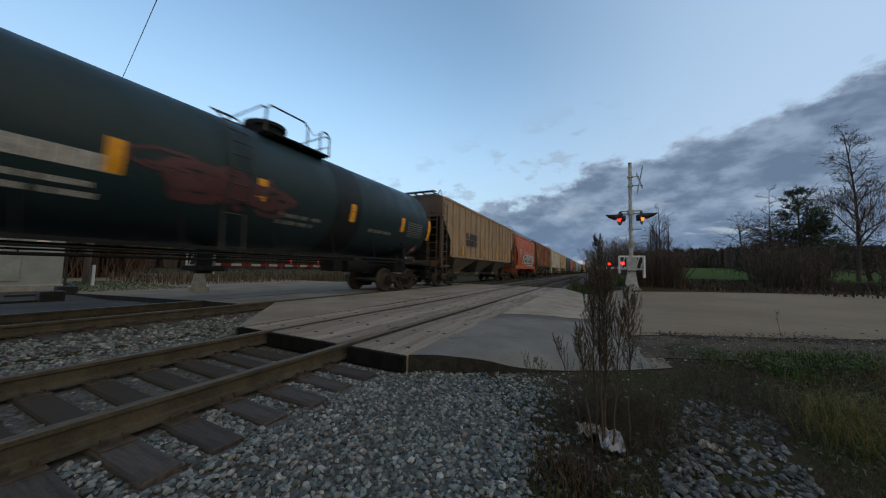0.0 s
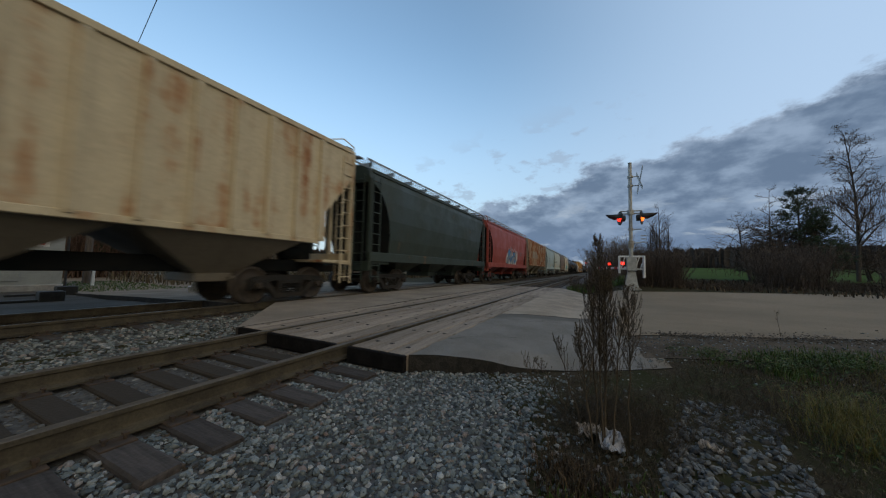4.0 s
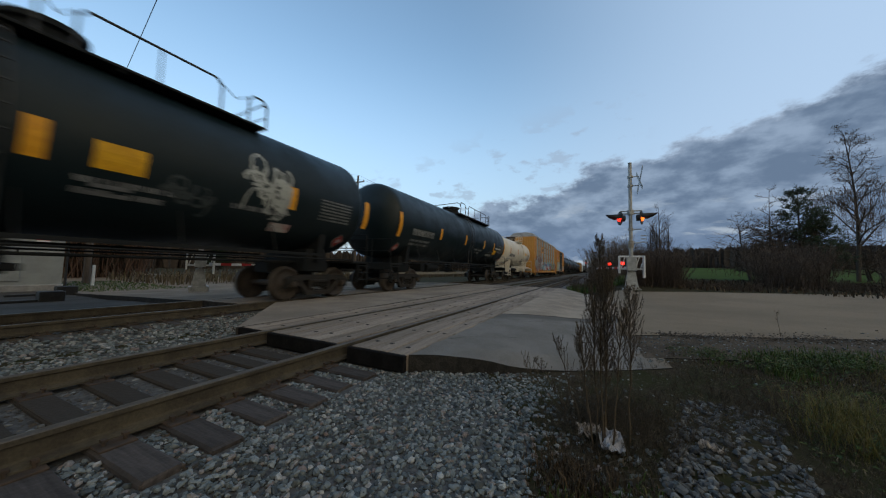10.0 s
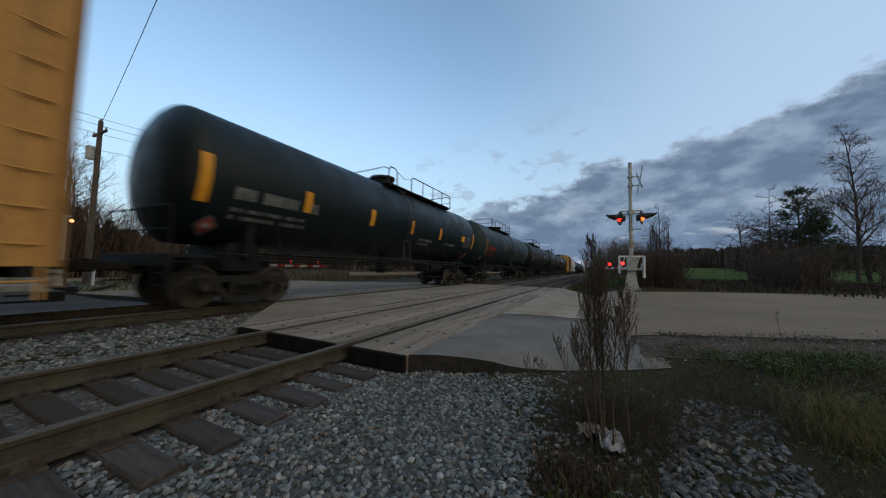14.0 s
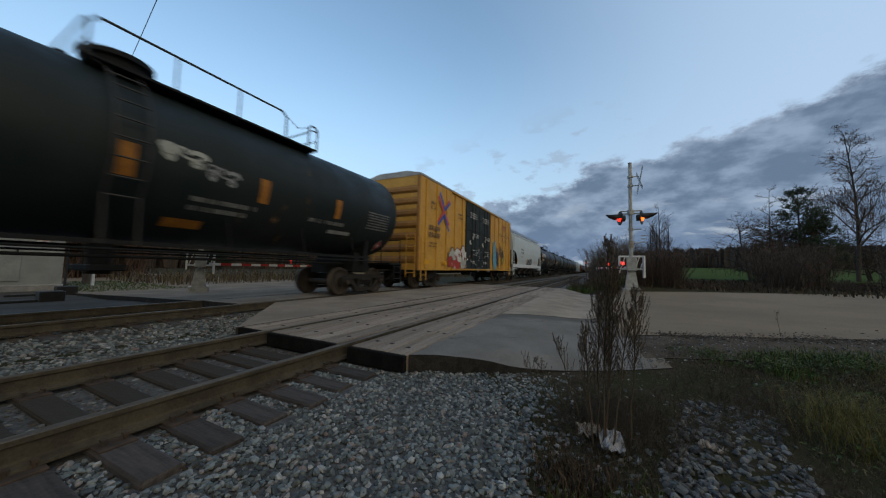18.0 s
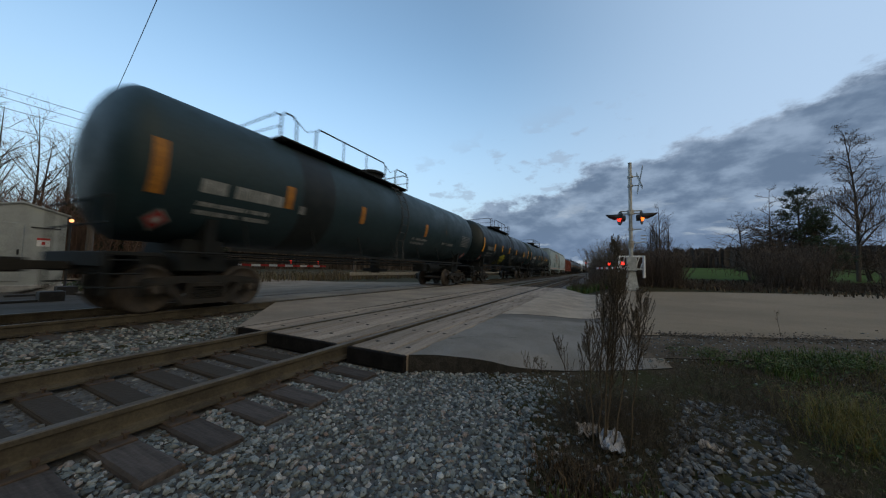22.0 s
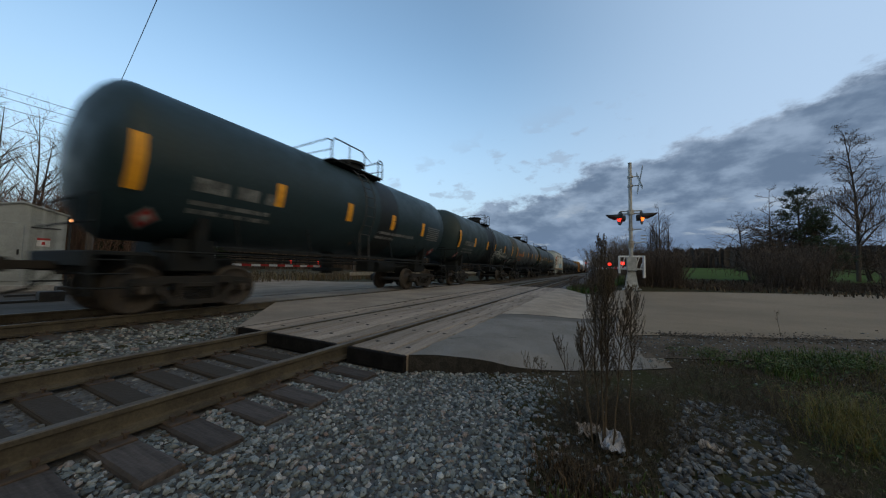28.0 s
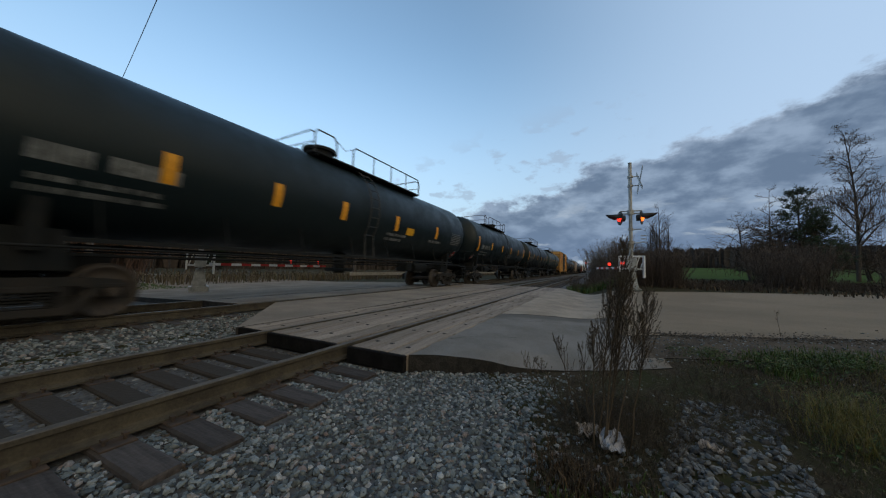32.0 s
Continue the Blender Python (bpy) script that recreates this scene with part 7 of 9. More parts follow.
    def slope(car, skin, hl):
        rust_blots(((0.085, 3.0, 0.7, 0.7), (0.10, 2.4, 0.5, 0.5), (0.19, 3.0, 0.8, 0.6), (0.20, 2.5, 0.6, 0.5), (0.32, 3.3, 0.6, 0.6), (0.33, 2.7, 0.6, 0.6), (0.62, 2.9, 0.5, 0.9), (0.72, 2.5, 0.4, 0.4), (0.40, 4.15, 2.6, 0.14), (0.70, 4.15, 2.4, 0.14)))(car, skin, hl)
        q = Shape()
        for y, w in ((-hl + 0.75, 1.05), (-hl + 2.1, 1.35)):
            patch(q, skin, y, y + w, 3.25, 3.75, 0.012, slant=0.05)
        part("owner_mark", q, M_FADEDRED, car, "faded red block mark of the owner")
        q = Shape()
        word(q, skin, "FLOPE", -hl + 2 * hl * 0.50, 1.58, 1.2, 0.010, 0, 4.5, 0.07)
        word(q, skin, "FLOPE", -hl + 2 * hl * 0.50, 1.58, 1.2, 0.020, 1, 4.5)
        part("graffiti", q, [spray("blue"), spray("sky")], car, "light blue graffiti letters with a dark edge")
        for fr in (0.62, 0.80, 0.40):
            q = Shape()
            patch(q, skin, -hl + 2 * hl * fr, -hl + 2 * hl * fr + 0.5, 1.40, 1.52, 0.04)
            part("reflector", q, M_YELLOWBOX, car, "yellow reflective label")

    hopper_car(*span(39), paint("bone", (0.52, 0.565, 0.545), 0.05, 0.28, (0.42, 0.17, 0.06)), "bone-white covered hopper with rust, red marks and blue graffiti", True, top=4.45, low=1.52, bays=3, seed=49, cut=1.3, open_z=0.64, extras=slope, sill_mat=paint("bone_sill", (0.30, 0.22, 0.15), 0.3, 0.5))
    tank_car(*span(40), BLACK, B, seed=50, rails=((0.375, 0.424), (0.467, 0.715)), hatch=0.44, strips=(0.03, 0.175, 0.298, 0.426, 0.588, 0.78), marks=0.085, mark_w=1.8, box=((0.63, -0.62, 0.55, 0.28, M_YELLOWBOX),))
    tank_car(*span(41), BLACK, B, seed=51)
    y = CUTS[-1]
    for i, kind in enumerate("ttbtthttghtthtth"):
        n = {"t": 17.6, "b": 17.5, "h": 15.4, "g": 17.0}[kind]
        if kind == "t":
            tank_car(y, y + n, (BLACK, OLIVE, BLACK2)[i % 3], "black tank car at the rear of the train", seed=60 + i)
        elif kind == "b":
            box_car(y, y + n, paint("boxcar_yellow"), "yellow boxcar at the rear of the train", M_BOXDOOR, 60 + i, (0.2, 3.5, 0.6))
        elif kind == "g":
            gondola(y, y + n, paint("oxide_red"), "oxide-red gondola at the rear of the train", 60 + i)
        else:
            hopper_car(y, y + n, paint(("pale_rusty", "cream", "tan")[i % 3]), "pale covered hopper at the rear of the train", True, seed=60 + i)
        y += n


M_PALEPATCH = surface("old_pale_paint", (0.40, 0.38, 0.31), (0.22, 0.13, 0.08), rough=0.8, scale=5, mix_at=(0.45, 0.6))
M_RUSTSTAIN = surface("rust_bloom", (0.42, 0.175, 0.06), (0.46, 0.27, 0.13), rough=0.85, scale=1.6, mix_at=(0.35, 0.75))


def fade_out(m):
    """Lets a paint or rust bloom thin out towards its rim."""
    nt = m.node_tree
    N, L = nt.nodes.new, nt.links.new
    tc, sub, ln, nz, ad, mr = N("ShaderNodeTexCoord"), N("ShaderNodeVectorMath"), N("ShaderNodeVectorMath"), N("ShaderNodeTexNoise"), N("ShaderNodeMath"), N("ShaderNodeMapRange")
    sub.operation, ln.operation, ad.operation = "SUBTRACT", "LENGTH", "ADD"
    sub.inputs[1].default_value = (0.5, 0.5, 0.5)
    L(tc.outputs["Generated"], sub.inputs[0])
    sq = N("ShaderNodeVectorMath")
    sq.operation = "MULTIPLY"
    sq.inputs[1].default_value = (0, 1, 1)
    L(sub.outputs[0], sq.inputs[0])
    L(sq.outputs[0], ln.inputs[0])
    nz.inputs["Scale"].default_value, nz.inputs["Detail"].default_value = 2.2, 6
    L(tc.outputs["Object"], nz.inputs["Vector"])
    mu = N("ShaderNodeMath")
    mu.operation = "MULTIPLY"
    mu.inputs[1].default_value = 0.55
    L(nz.outputs["Fac"], mu.inputs[0])
    L(ln.outputs["Value"], ad.inputs[0])
    L(mu.outputs[0], ad.inputs[1])
    mr.interpolation_type = "SMOOTHSTEP"
    L(ad.outputs[0], mr.inputs["Value"])
    mr.inputs["From Min"].default_value, mr.inputs["From Max"].default_value = 0.74, 0.22
    mr.inputs["To Max"].default_value = 0.62
    L(mr.outputs[0], nt.nodes["Principled BSDF"].inputs["Alpha"])


fade_out(M_RUSTSTAIN)
compose()


def motions():
    for car, y in CARS:
        walk(car, [(t, pose(TRAIN_C, y - SPEED * t, 0)) for t in (0.0, 8.0, 16.0, 24.0, 32.0)])
    base = Matrix.Translation(WEED.location)
    axis = Vector((-0.444, 0.896, 0))
    walk(WEED, [(t, base @ Matrix.Rotation(radians(a), 4, axis)) for t, a in SWAY])
    turn = math.degrees(SPEED / WHEEL_R)
    for group, d in ((FRONT_SETS, -1), (REAR_SETS, 1)):
        first = group[0]
        walk(first, [(k / 30, pose(0, d * 0.875, WHEEL_R, turn * k / 30)) for k in range(0, 961)])
        act, slot = first.animation_data.action, first.animation_data.action_slot
        for ob in group[1:]:
            ob.rotation_mode = "QUATERNION"
            ad = ob.animation_data_create()
            ad.action, ad.action_slot = act, slot


# ---------------------------------------------------------------- stones, plants
def island_material(name, stops, rough=0.85, bump=0.4, bump_scale=60):
    """A colour for each loose piece of a joined mesh."""
    m = bpy.data.materials.new(name)
    m.use_nodes = True
    nt = m.node_tree
    b = nt.nodes["Principled BSDF"]
    N, L = nt.nodes.new, nt.links.new
    g, r = N("ShaderNodeNewGeometry"), N("ShaderNodeValToRGB")
    L(g.outputs["Random Per Island"], r.inputs[0])
    while len(r.color_ramp.elements) < len(stops):
        r.color_ramp.elements.new(0.5)
    for e, (p, c) in zip(r.color_ramp.elements, stops):
        e.position, e.color = p, (*c, 1)
    tc, n = N("ShaderNodeTexCoord"), N("ShaderNodeTexNoise")
    n.inputs["Scale"].default_value, n.inputs["Detail"].default_value = bump_scale, 5
    L(tc.outputs["Object"], n.inputs["Vector"])
    mr = N("ShaderNodeMapRange")
    L(n.outputs["Fac"], mr.inputs[0])
    mr.inputs["From Min"].default_value, mr.inputs["From Max"].default_value = 0.3, 0.7
    mr.inputs["To Min"].default_value, mr.inputs["To Max"].default_value = 0.75, 1.2
    mx = N("ShaderNodeMix")
    mx.data_type, mx.blend_type = "RGBA", "MULTIPLY"
    mx.inputs["Factor"].default_value = 1
    L(r.outputs[0], mx.inputs[6])
    L(mr.outputs[0], mx.inputs[7])
    L(mx.outputs[2], b.inputs["Base Color"])
    b.inputs["Roughness"].default_value = rough
    b.inputs["Specular IOR Level"].default_value = 0.3
    bp = N("ShaderNodeBump")
    bp.inputs["Strength"].default_value, bp.inputs["Distance"].default_value = bump, 0.004
    L(n.outputs["Fac"], bp.inputs["Height"])
    L(bp.outputs[0], b.inputs["Normal"])
    return m


M_STONES = island_material("crushed_stone", [(0.0, (0.040, 0.046, 0.048)), (0.3, (0.090, 0.106, 0.110)), (0.6, (0.150, 0.172, 0.176)), (0.82, (0.225, 0.246, 0.246)), (0.90, (0.165, 0.125, 0.112)), (1.0, (0.36, 0.375, 0.37))], 0.72)
M_DIRTSTONES = island_material("rust_dusted_stone", [(0.0, (0.035, 0.028, 0.021)), (0.6, (0.075, 0.060, 0.045)), (1.0, (0.15, 0.13, 0.11))], 0.85)
M_DARKSTONES = island_material("dirty_stone", [(0.0, (0.035, 0.035, 0.036)), (0.4, (0.085, 0.087, 0.087)), (0.8, (0.135, 0.14, 0.14)), (1.0, (0.22, 0.22, 0.21))], 0.8)
M_GRASS = island_material("grass_blades", [(0.0, (0.030, 0.062, 0.010)), (0.5, (0.052, 0.095, 0.016)), (0.85, (0.085, 0.11, 0.024)), (1.0, (0.14, 0.12, 0.045))], 0.7, 0.0)
M_DRYGRASS = island_material("dry_grass_blades", [(0.0, (0.05, 0.036, 0.022)), (0.4, (0.088, 0.066, 0.038)), (0.75, (0.13, 0.10, 0.058)), (1.0, (0.075, 0.072, 0.03))], 0.75, 0.0)
M_SOFTGRASS = island_material("soft_grass_blades", [(0.0, (0.060, 0.066, 0.016)), (0.4, (0.098, 0.094, 0.021)), (0.75, (0.135, 0.110, 0.030)), (1.0, (0.18, 0.135, 0.045))], 0.75, 0.0)
M_RUSTGRASS = island_material("rust_grass_blades", [(0.0, (0.028, 0.020, 0.012)), (0.6, (0.055, 0.038, 0.022)), (1.0, (0.10, 0.066, 0.036))], 0.8, 0.0)
M_VERGEMIX = island_material("verge_litter", [(0.0, (0.030, 0.022, 0.014)), (0.4, (0.064, 0.046, 0.030)), (0.6, (0.046, 0.046, 0.020)), (0.75, (0.090, 0.064, 0.040)), (1.0, (0.16, 0.125, 0.08))], 0.85, 0.0)
M_DEADLEAF = island_material("dead_leaves", [(0.0, (0.028, 0.020, 0.013)), (0.5, (0.052, 0.037, 0.024)), (0.9, (0.085, 0.062, 0.038)), (1.0, (0.16, 0.12, 0.075))], 0.85, 0.0)
M_TWIG = island_material("brush_twigs", [(0.0, (0.038, 0.027, 0.019)), (0.6, (0.080, 0.056, 0.040)), (1.0, (0.13, 0.095, 0.07))], 0.9, 0.0)
M_REDTWIG = island_material("reddish_twigs", [(0.0, (0.06, 0.036, 0.026)), (0.6, (0.11, 0.065, 0.045)), (1.0, (0.17, 0.11, 0.08))], 0.9, 0.0)
M_TWIG_PALE = island_material("pale_twigs", [(0.0, (0.085, 0.066, 0.052)), (1.0, (0.19, 0.155, 0.13))], 0.9, 0.0)
M_BARK = surface("grey_bark", (0.075, 0.062, 0.052), (0.045, 0.038, 0.032), rough=0.95, scale=8, bump=0.8, bump_scale=25, stretch=(2, 2, 0.5))
M_NEEDLE = island_material("pine_needles", [(0.0, (0.010, 0.022, 0.012)), (0.6, (0.022, 0.040, 0.018)), (1.0, (0.040, 0.058, 0.026))], 0.8, 0.0)
M_WEED = island_material("dead_weed", [(0.0, (0.036, 0.027, 0.018)), (0.6, (0.078, 0.058, 0.038)), (1.0, (0.15, 0.115, 0.078))], 0.9, 0.0)
M_LEAF = island_material("weed_leaves", [(0.0, (0.022, 0.042, 0.010)), (0.5, (0.042, 0.078, 0.016)), (0.85, (0.075, 0.10, 0.022)), (1.0, (0.13, 0.10, 0.04))], 0.65, 0.0)
M_WOODS = island_material("far_woods", [(0.0, (0.042, 0.035, 0.031)), (0.6, (0.066, 0.054, 0.046)), (1.0, (0.095, 0.075, 0.062))], 1.0, 0.0)

ICO_V, ICO_F = [], []


def ico():
    bm = bmesh.new()
    bmesh.ops.create_icosphere(bm, subdivisions=1, radius=1.0)
    ICO_V.extend(tuple(v.co) for v in bm.verts)
    ICO_F.extend(tuple(v.index for v in f.verts) for f in bm.faces)
    bm.free()


ico()


def stone_mesh(name, pts, sizes, seed, mat, flat=0.75):
    """Angular stones at the given points, one mesh."""
    rng = np.random.default_rng(seed)
    n, base = len(pts), np.array(ICO_V)
    q = rng.normal(size=(n, 4))
    q /= np.linalg.norm(q, axis=1)[:, None]
    w, x, y, z = q.T
    R = np.stack([1 - 2 * (y * y + z * z), 2 * (x * y - z * w), 2 * (x * z + y * w), 2 * (x * y + z * w), 1 - 2 * (x * x + z * z), 2 * (y * z - x * w),
                  2 * (x * z - y * w), 2 * (y * z + x * w), 1 - 2 * (x * x + y * y)], 1).reshape(n, 3, 3)
    V = base[None] * (1 + rng.uniform(-0.26, 0.30, (n, 12, 1)))
    # broken faces: each stone is cut by a few planes
    for _ in range(4):
        d = rng.normal(size=(n, 1, 3))
        d /= np.linalg.norm(d, axis=2)[:, :, None]
        over = np.maximum((V * d).sum(2, keepdims=True) - rng.uniform(0.40, 0.75, (n, 1, 1)), 0)
        V = V - over * d
    V = V * rng.uniform(0.62, 1.30, (n, 1, 3))
    V = np.einsum("nij,nkj->nki", R, V) * np.array(sizes)[:, None, None]
    V[:, :, 2] *= flat
    V += np.array(pts)[:, None, :]
    V = V.reshape(-1, 3)
    F = (np.array(ICO_F)[None] + (np.arange(n) * 12)[:, None, None]).reshape(-1, 3)
    me = bpy.data.meshes.new(name)
    me.vertices.add(len(V))
    me.vertices.foreach_set("co", V.astype(np.float32).ravel())
    me.loops.add(len(F) * 3)
    me.loops.foreach_set("vertex_index", F.astype(np.int32).ravel())
    me.polygons.add(len(F))
    me.polygons.foreach_set("loop_start", np.arange(0, len(F) * 3, 3, dtype=np.int32))
    me.polygons.foreach_set("use_smooth", np.zeros(len(F), dtype=bool))
    me.materials.append(mat)
    me.update(calc_edges=True)
    return me


def bed_z(x):
    prof = [(-11.6, -0.42), (-10.6, -0.235), (-9.9, -0.205), (-6.9, -0.205), (-6.0, -0.25), (-5.2, -0.215), (-2.0, -0.21), (-1.2, -0.235), (0.4, -0.255), (1.2, -0.40)]
    return float(np.interp(x, [p[0] for p in prof], [p[1] for p in prof]))


def build_stones():
    rnd = random.Random(3)

    def scatter(n, test, size, lift=0.0):
        pts, sz = [], []
        while len(pts) < n:
            p = test()
            if p is None:
                continue
            s = rnd.uniform(*size)
            pts.append((p[0], p[1], max(bed_z(p[0]), land(*p) if p[0] > -1 else -9) + rnd.uniform(-0.25, 0.55) * s + lift))
            sz.append(s)
        return pts, sz

    def shoulder():
        x, y = rnd.uniform(-2.75, 0.95), rnd.uniform(-2.2, 4.4)
        lim = -0.34 + 0.30 * noise.noise((x * 1.2, y * 1.2, 9)) + min(0.6, max(0.0, 1.6 - y) * 0.5)
        far = 3.12 if x < -1.8 else 3.14 + (x + 1.9) * 0.55
        if y > far or (x > lim and rnd.random() > 0.10 + 0.75 * math.exp(-(x - lim) / 0.16)):
            return None
        if x > -0.5 and y > 2.6 and rnd.random() < 0.5:
            return None
        if x < -2.08 and abs(((y - 1.25) / SLEEPER_GAP + 0.5) % 1.0 - 0.5) < 0.30:
            return None
        return x, y

    pts, sz = scatter(21000, shoulder, (0.011, 0.028))
    tagged(part("track_ballast", stone_mesh("track_ballast", pts, sz, 1, M_STONES), None), "loose grey crushed stones beside the track", "ballast", kind="stuff")

    def right_patch():
        x, y = rnd.uniform(0.25, 1.3), rnd.uniform(1.3, 3.7)
        k = noise.noise((x * 1.6, y * 1.6, 4)) * 0.5
        mid = 0.30 + 0.19 * y
        return (x, y) if abs(x - mid) < 0.30 + 0.3 * k and rnd.random() < 0.55 + k else None

    pts, sz = scatter(1300, right_patch, (0.014, 0.032), 0.012)
    tagged(part("loose_stones", stone_mesh("loose_stones", pts, sz, 2, M_DARKSTONES), None), "grey stones scattered in the dead weeds", "stones", kind="stuff")

    def road_side():
        x = rnd.uniform(0.7, 11.0)
        y = 6.32 + 0.2965 * (x - 0.3) + rnd.gauss(0.0, 0.06 + 0.035 * x)
        return (x, y) if noise.noise((x * 1.5, y * 1.5, 12)) > -0.25 else None

    pts, sz = scatter(5200, road_side, (0.006, 0.017), 0.024)
    tagged(part("road_grit", stone_mesh("road_grit", pts, sz, 14, M_DIRTSTONES), None), "brown grit strewn along the gravel road's edge", "grit", kind="stuff")

    def gauge():
        x, y = rnd.uniform(-5.1, -2.1), rnd.uniform(-3.4, 2.93)
        k = abs(((y - 1.25) / SLEEPER_GAP + 0.5) % 1.0 - 0.5)
        if k < 0.30 or abs(x - (NEAR_C - HALF)) < 0.10 or abs(x - (NEAR_C + HALF)) < 0.10:
            return None
        return x, y

    pts, sz = scatter(5200, gauge, (0.010, 0.022), -0.012)
    tagged(part("track_dirt", stone_mesh("track_dirt", pts, sz, 13, M_DIRTSTONES), None), "dark brown dirt and grit between the sleepers", "dirt", kind="stuff")
    pts, sz = scatter(1500, gauge, (0.015, 0.030), -0.010)
    tagged(part("gauge_ballast", stone_mesh("gauge_ballast", pts, sz, 3, M_DARKSTONES), None), "dark stones between the sleepers", "ballast", kind="stuff")

    def middle():
        x, y = rnd.uniform(-7.35, -4.75), rnd.uniform(-2.2, 5.2)
        if y > 2.85 and x > -4.95 - (y - 2.85) * 1.02:
            return None
        return x, y

    pts, sz = scatter(6500, middle, (0.018, 0.036))
    tagged(part("middle_ballast", stone_mesh("middle_ballast", pts, sz, 4, M_STONES), None), "grey crushed stones between the two tracks", "ballast", kind="stuff")

    def far():
        x, y = rnd.uniform(-10.6, -7.2), rnd.uniform(-3.5, 4.4)
        return (x, y)

    pts, sz = scatter(4500, far, (0.018, 0.036), -0.01)
    tagged(part("train_track_ballast", stone_mesh("train_track_ballast", pts, sz, 5, M_DIRTSTONES), None), "brownish stones under the train", "ballast", kind="stuff")

    def pale_bits():
        x, y = rnd.uniform(0.2, 5.0), rnd.uniform(2.0, 6.4)
        return (x, y) if y < 6.1 + (x - 0.62) * 0.30 else None

    pts, sz = scatter(420, pale_bits, (0.005, 0.014), 0.02)
    tagged(part("pale_grit", stone_mesh("pale_grit", pts, sz, 8, M_STONES), None), "pale bits of stone scattered over the verge", "grit", kind="stuff")

    def crumbs():
        x, y = rnd.uniform(0.2, 6.0), rnd.uniform(4.6, 8.2)
        near = 6.2 + (x - 0.62) * 0.45
        if not (near - 1.3 < y < near + 0.25):
            return None
        return x, y

    pts, sz = scatter(1500, crumbs, (0.006, 0.020), 0.015)
    tagged(part("road_grit", stone_mesh("road_grit", pts, sz, 6, M_STONES), None), "pale grit along the road's edge", "grit", kind="stuff")


def tubes(s, paths, r0, r1, n=3, mi=0):
    """Thin tapering stems along paths of points."""
    for k, path in enumerate(paths):
        m = len(path)
        a0, a1 = (r0, r1) if not isinstance(r0, (list, tuple)) else (r0[k], r1[k])
        v, f = [], []
        for i, p in enumerate(path):
            p = Vector(p)
            d = Vector(path[min(m - 1, i + 1)]) - Vector(path[max(0, i - 1)])
            if d.length < 1e-6:
                d = Vector((0, 0, 1))
            d.normalize()
            u = d.orthogonal().normalized()
            w = d.cross(u)
            r = a0 + (a1 - a0) * i / (m - 1)
            for j in range(n):
                t = 2 * math.pi * j / n
                v.append(tuple(p + (u * math.cos(t) + w * math.sin(t)) * r))
        for i in range(m - 1):
            for j in range(n):
                f.append((i * n + j, i * n + (j + 1) % n, (i + 1) * n + (j + 1) % n, (i + 1) * n + j))
        f.append(tuple((m - 1) * n + j for j in range(n)))
        s.add(v, f, mi, True)


def grow(rnd, base, direction, length, radius, depth, out, droop=0.0, split=(2, 4), bend=0.25, ratio=0.62):
    """Recursive limbs. out gets (depth, path, r0, r1)."""
    pts, d, p = [Vector(base)], Vector(direction).normalized(), Vector(base)
    n = 4 if depth > 1 else 3
    for i in range(n):
        d = (d + Vector((rnd.uniform(-bend, bend), rnd.uniform(-bend, bend), rnd.uniform(-bend * 0.6, bend * 0.6) - droop)) * 0.6).normalized()
        p = p + d * (length / n)
        pts.append(p.copy())
    out.append((depth, [tuple(q) for q in pts], radius, radius * 0.5))
    if depth <= 0:
        return
    kids = rnd.randint(*split) + (2 if depth > 1 else 0)
    for k in range(kids):
        t = rnd.uniform(0.35, 1.0)
        i = min(n - 1, int(t * n))
        q = pts[i].lerp(pts[i + 1], t * n - i)
        side = Vector((rnd.uniform(-1, 1), rnd.uniform(-1, 1), rnd.uniform(-0.15, 0.6) - droop * 1.5)).normalized()
        nd = (d * rnd.uniform(0.35, 0.8) + side * 0.8).normalized()
        grow(rnd, q, nd, length * ratio * rnd.uniform(0.75, 1.15), radius * 0.48, depth - 1, out, droop * 1.25, split, bend, ratio)


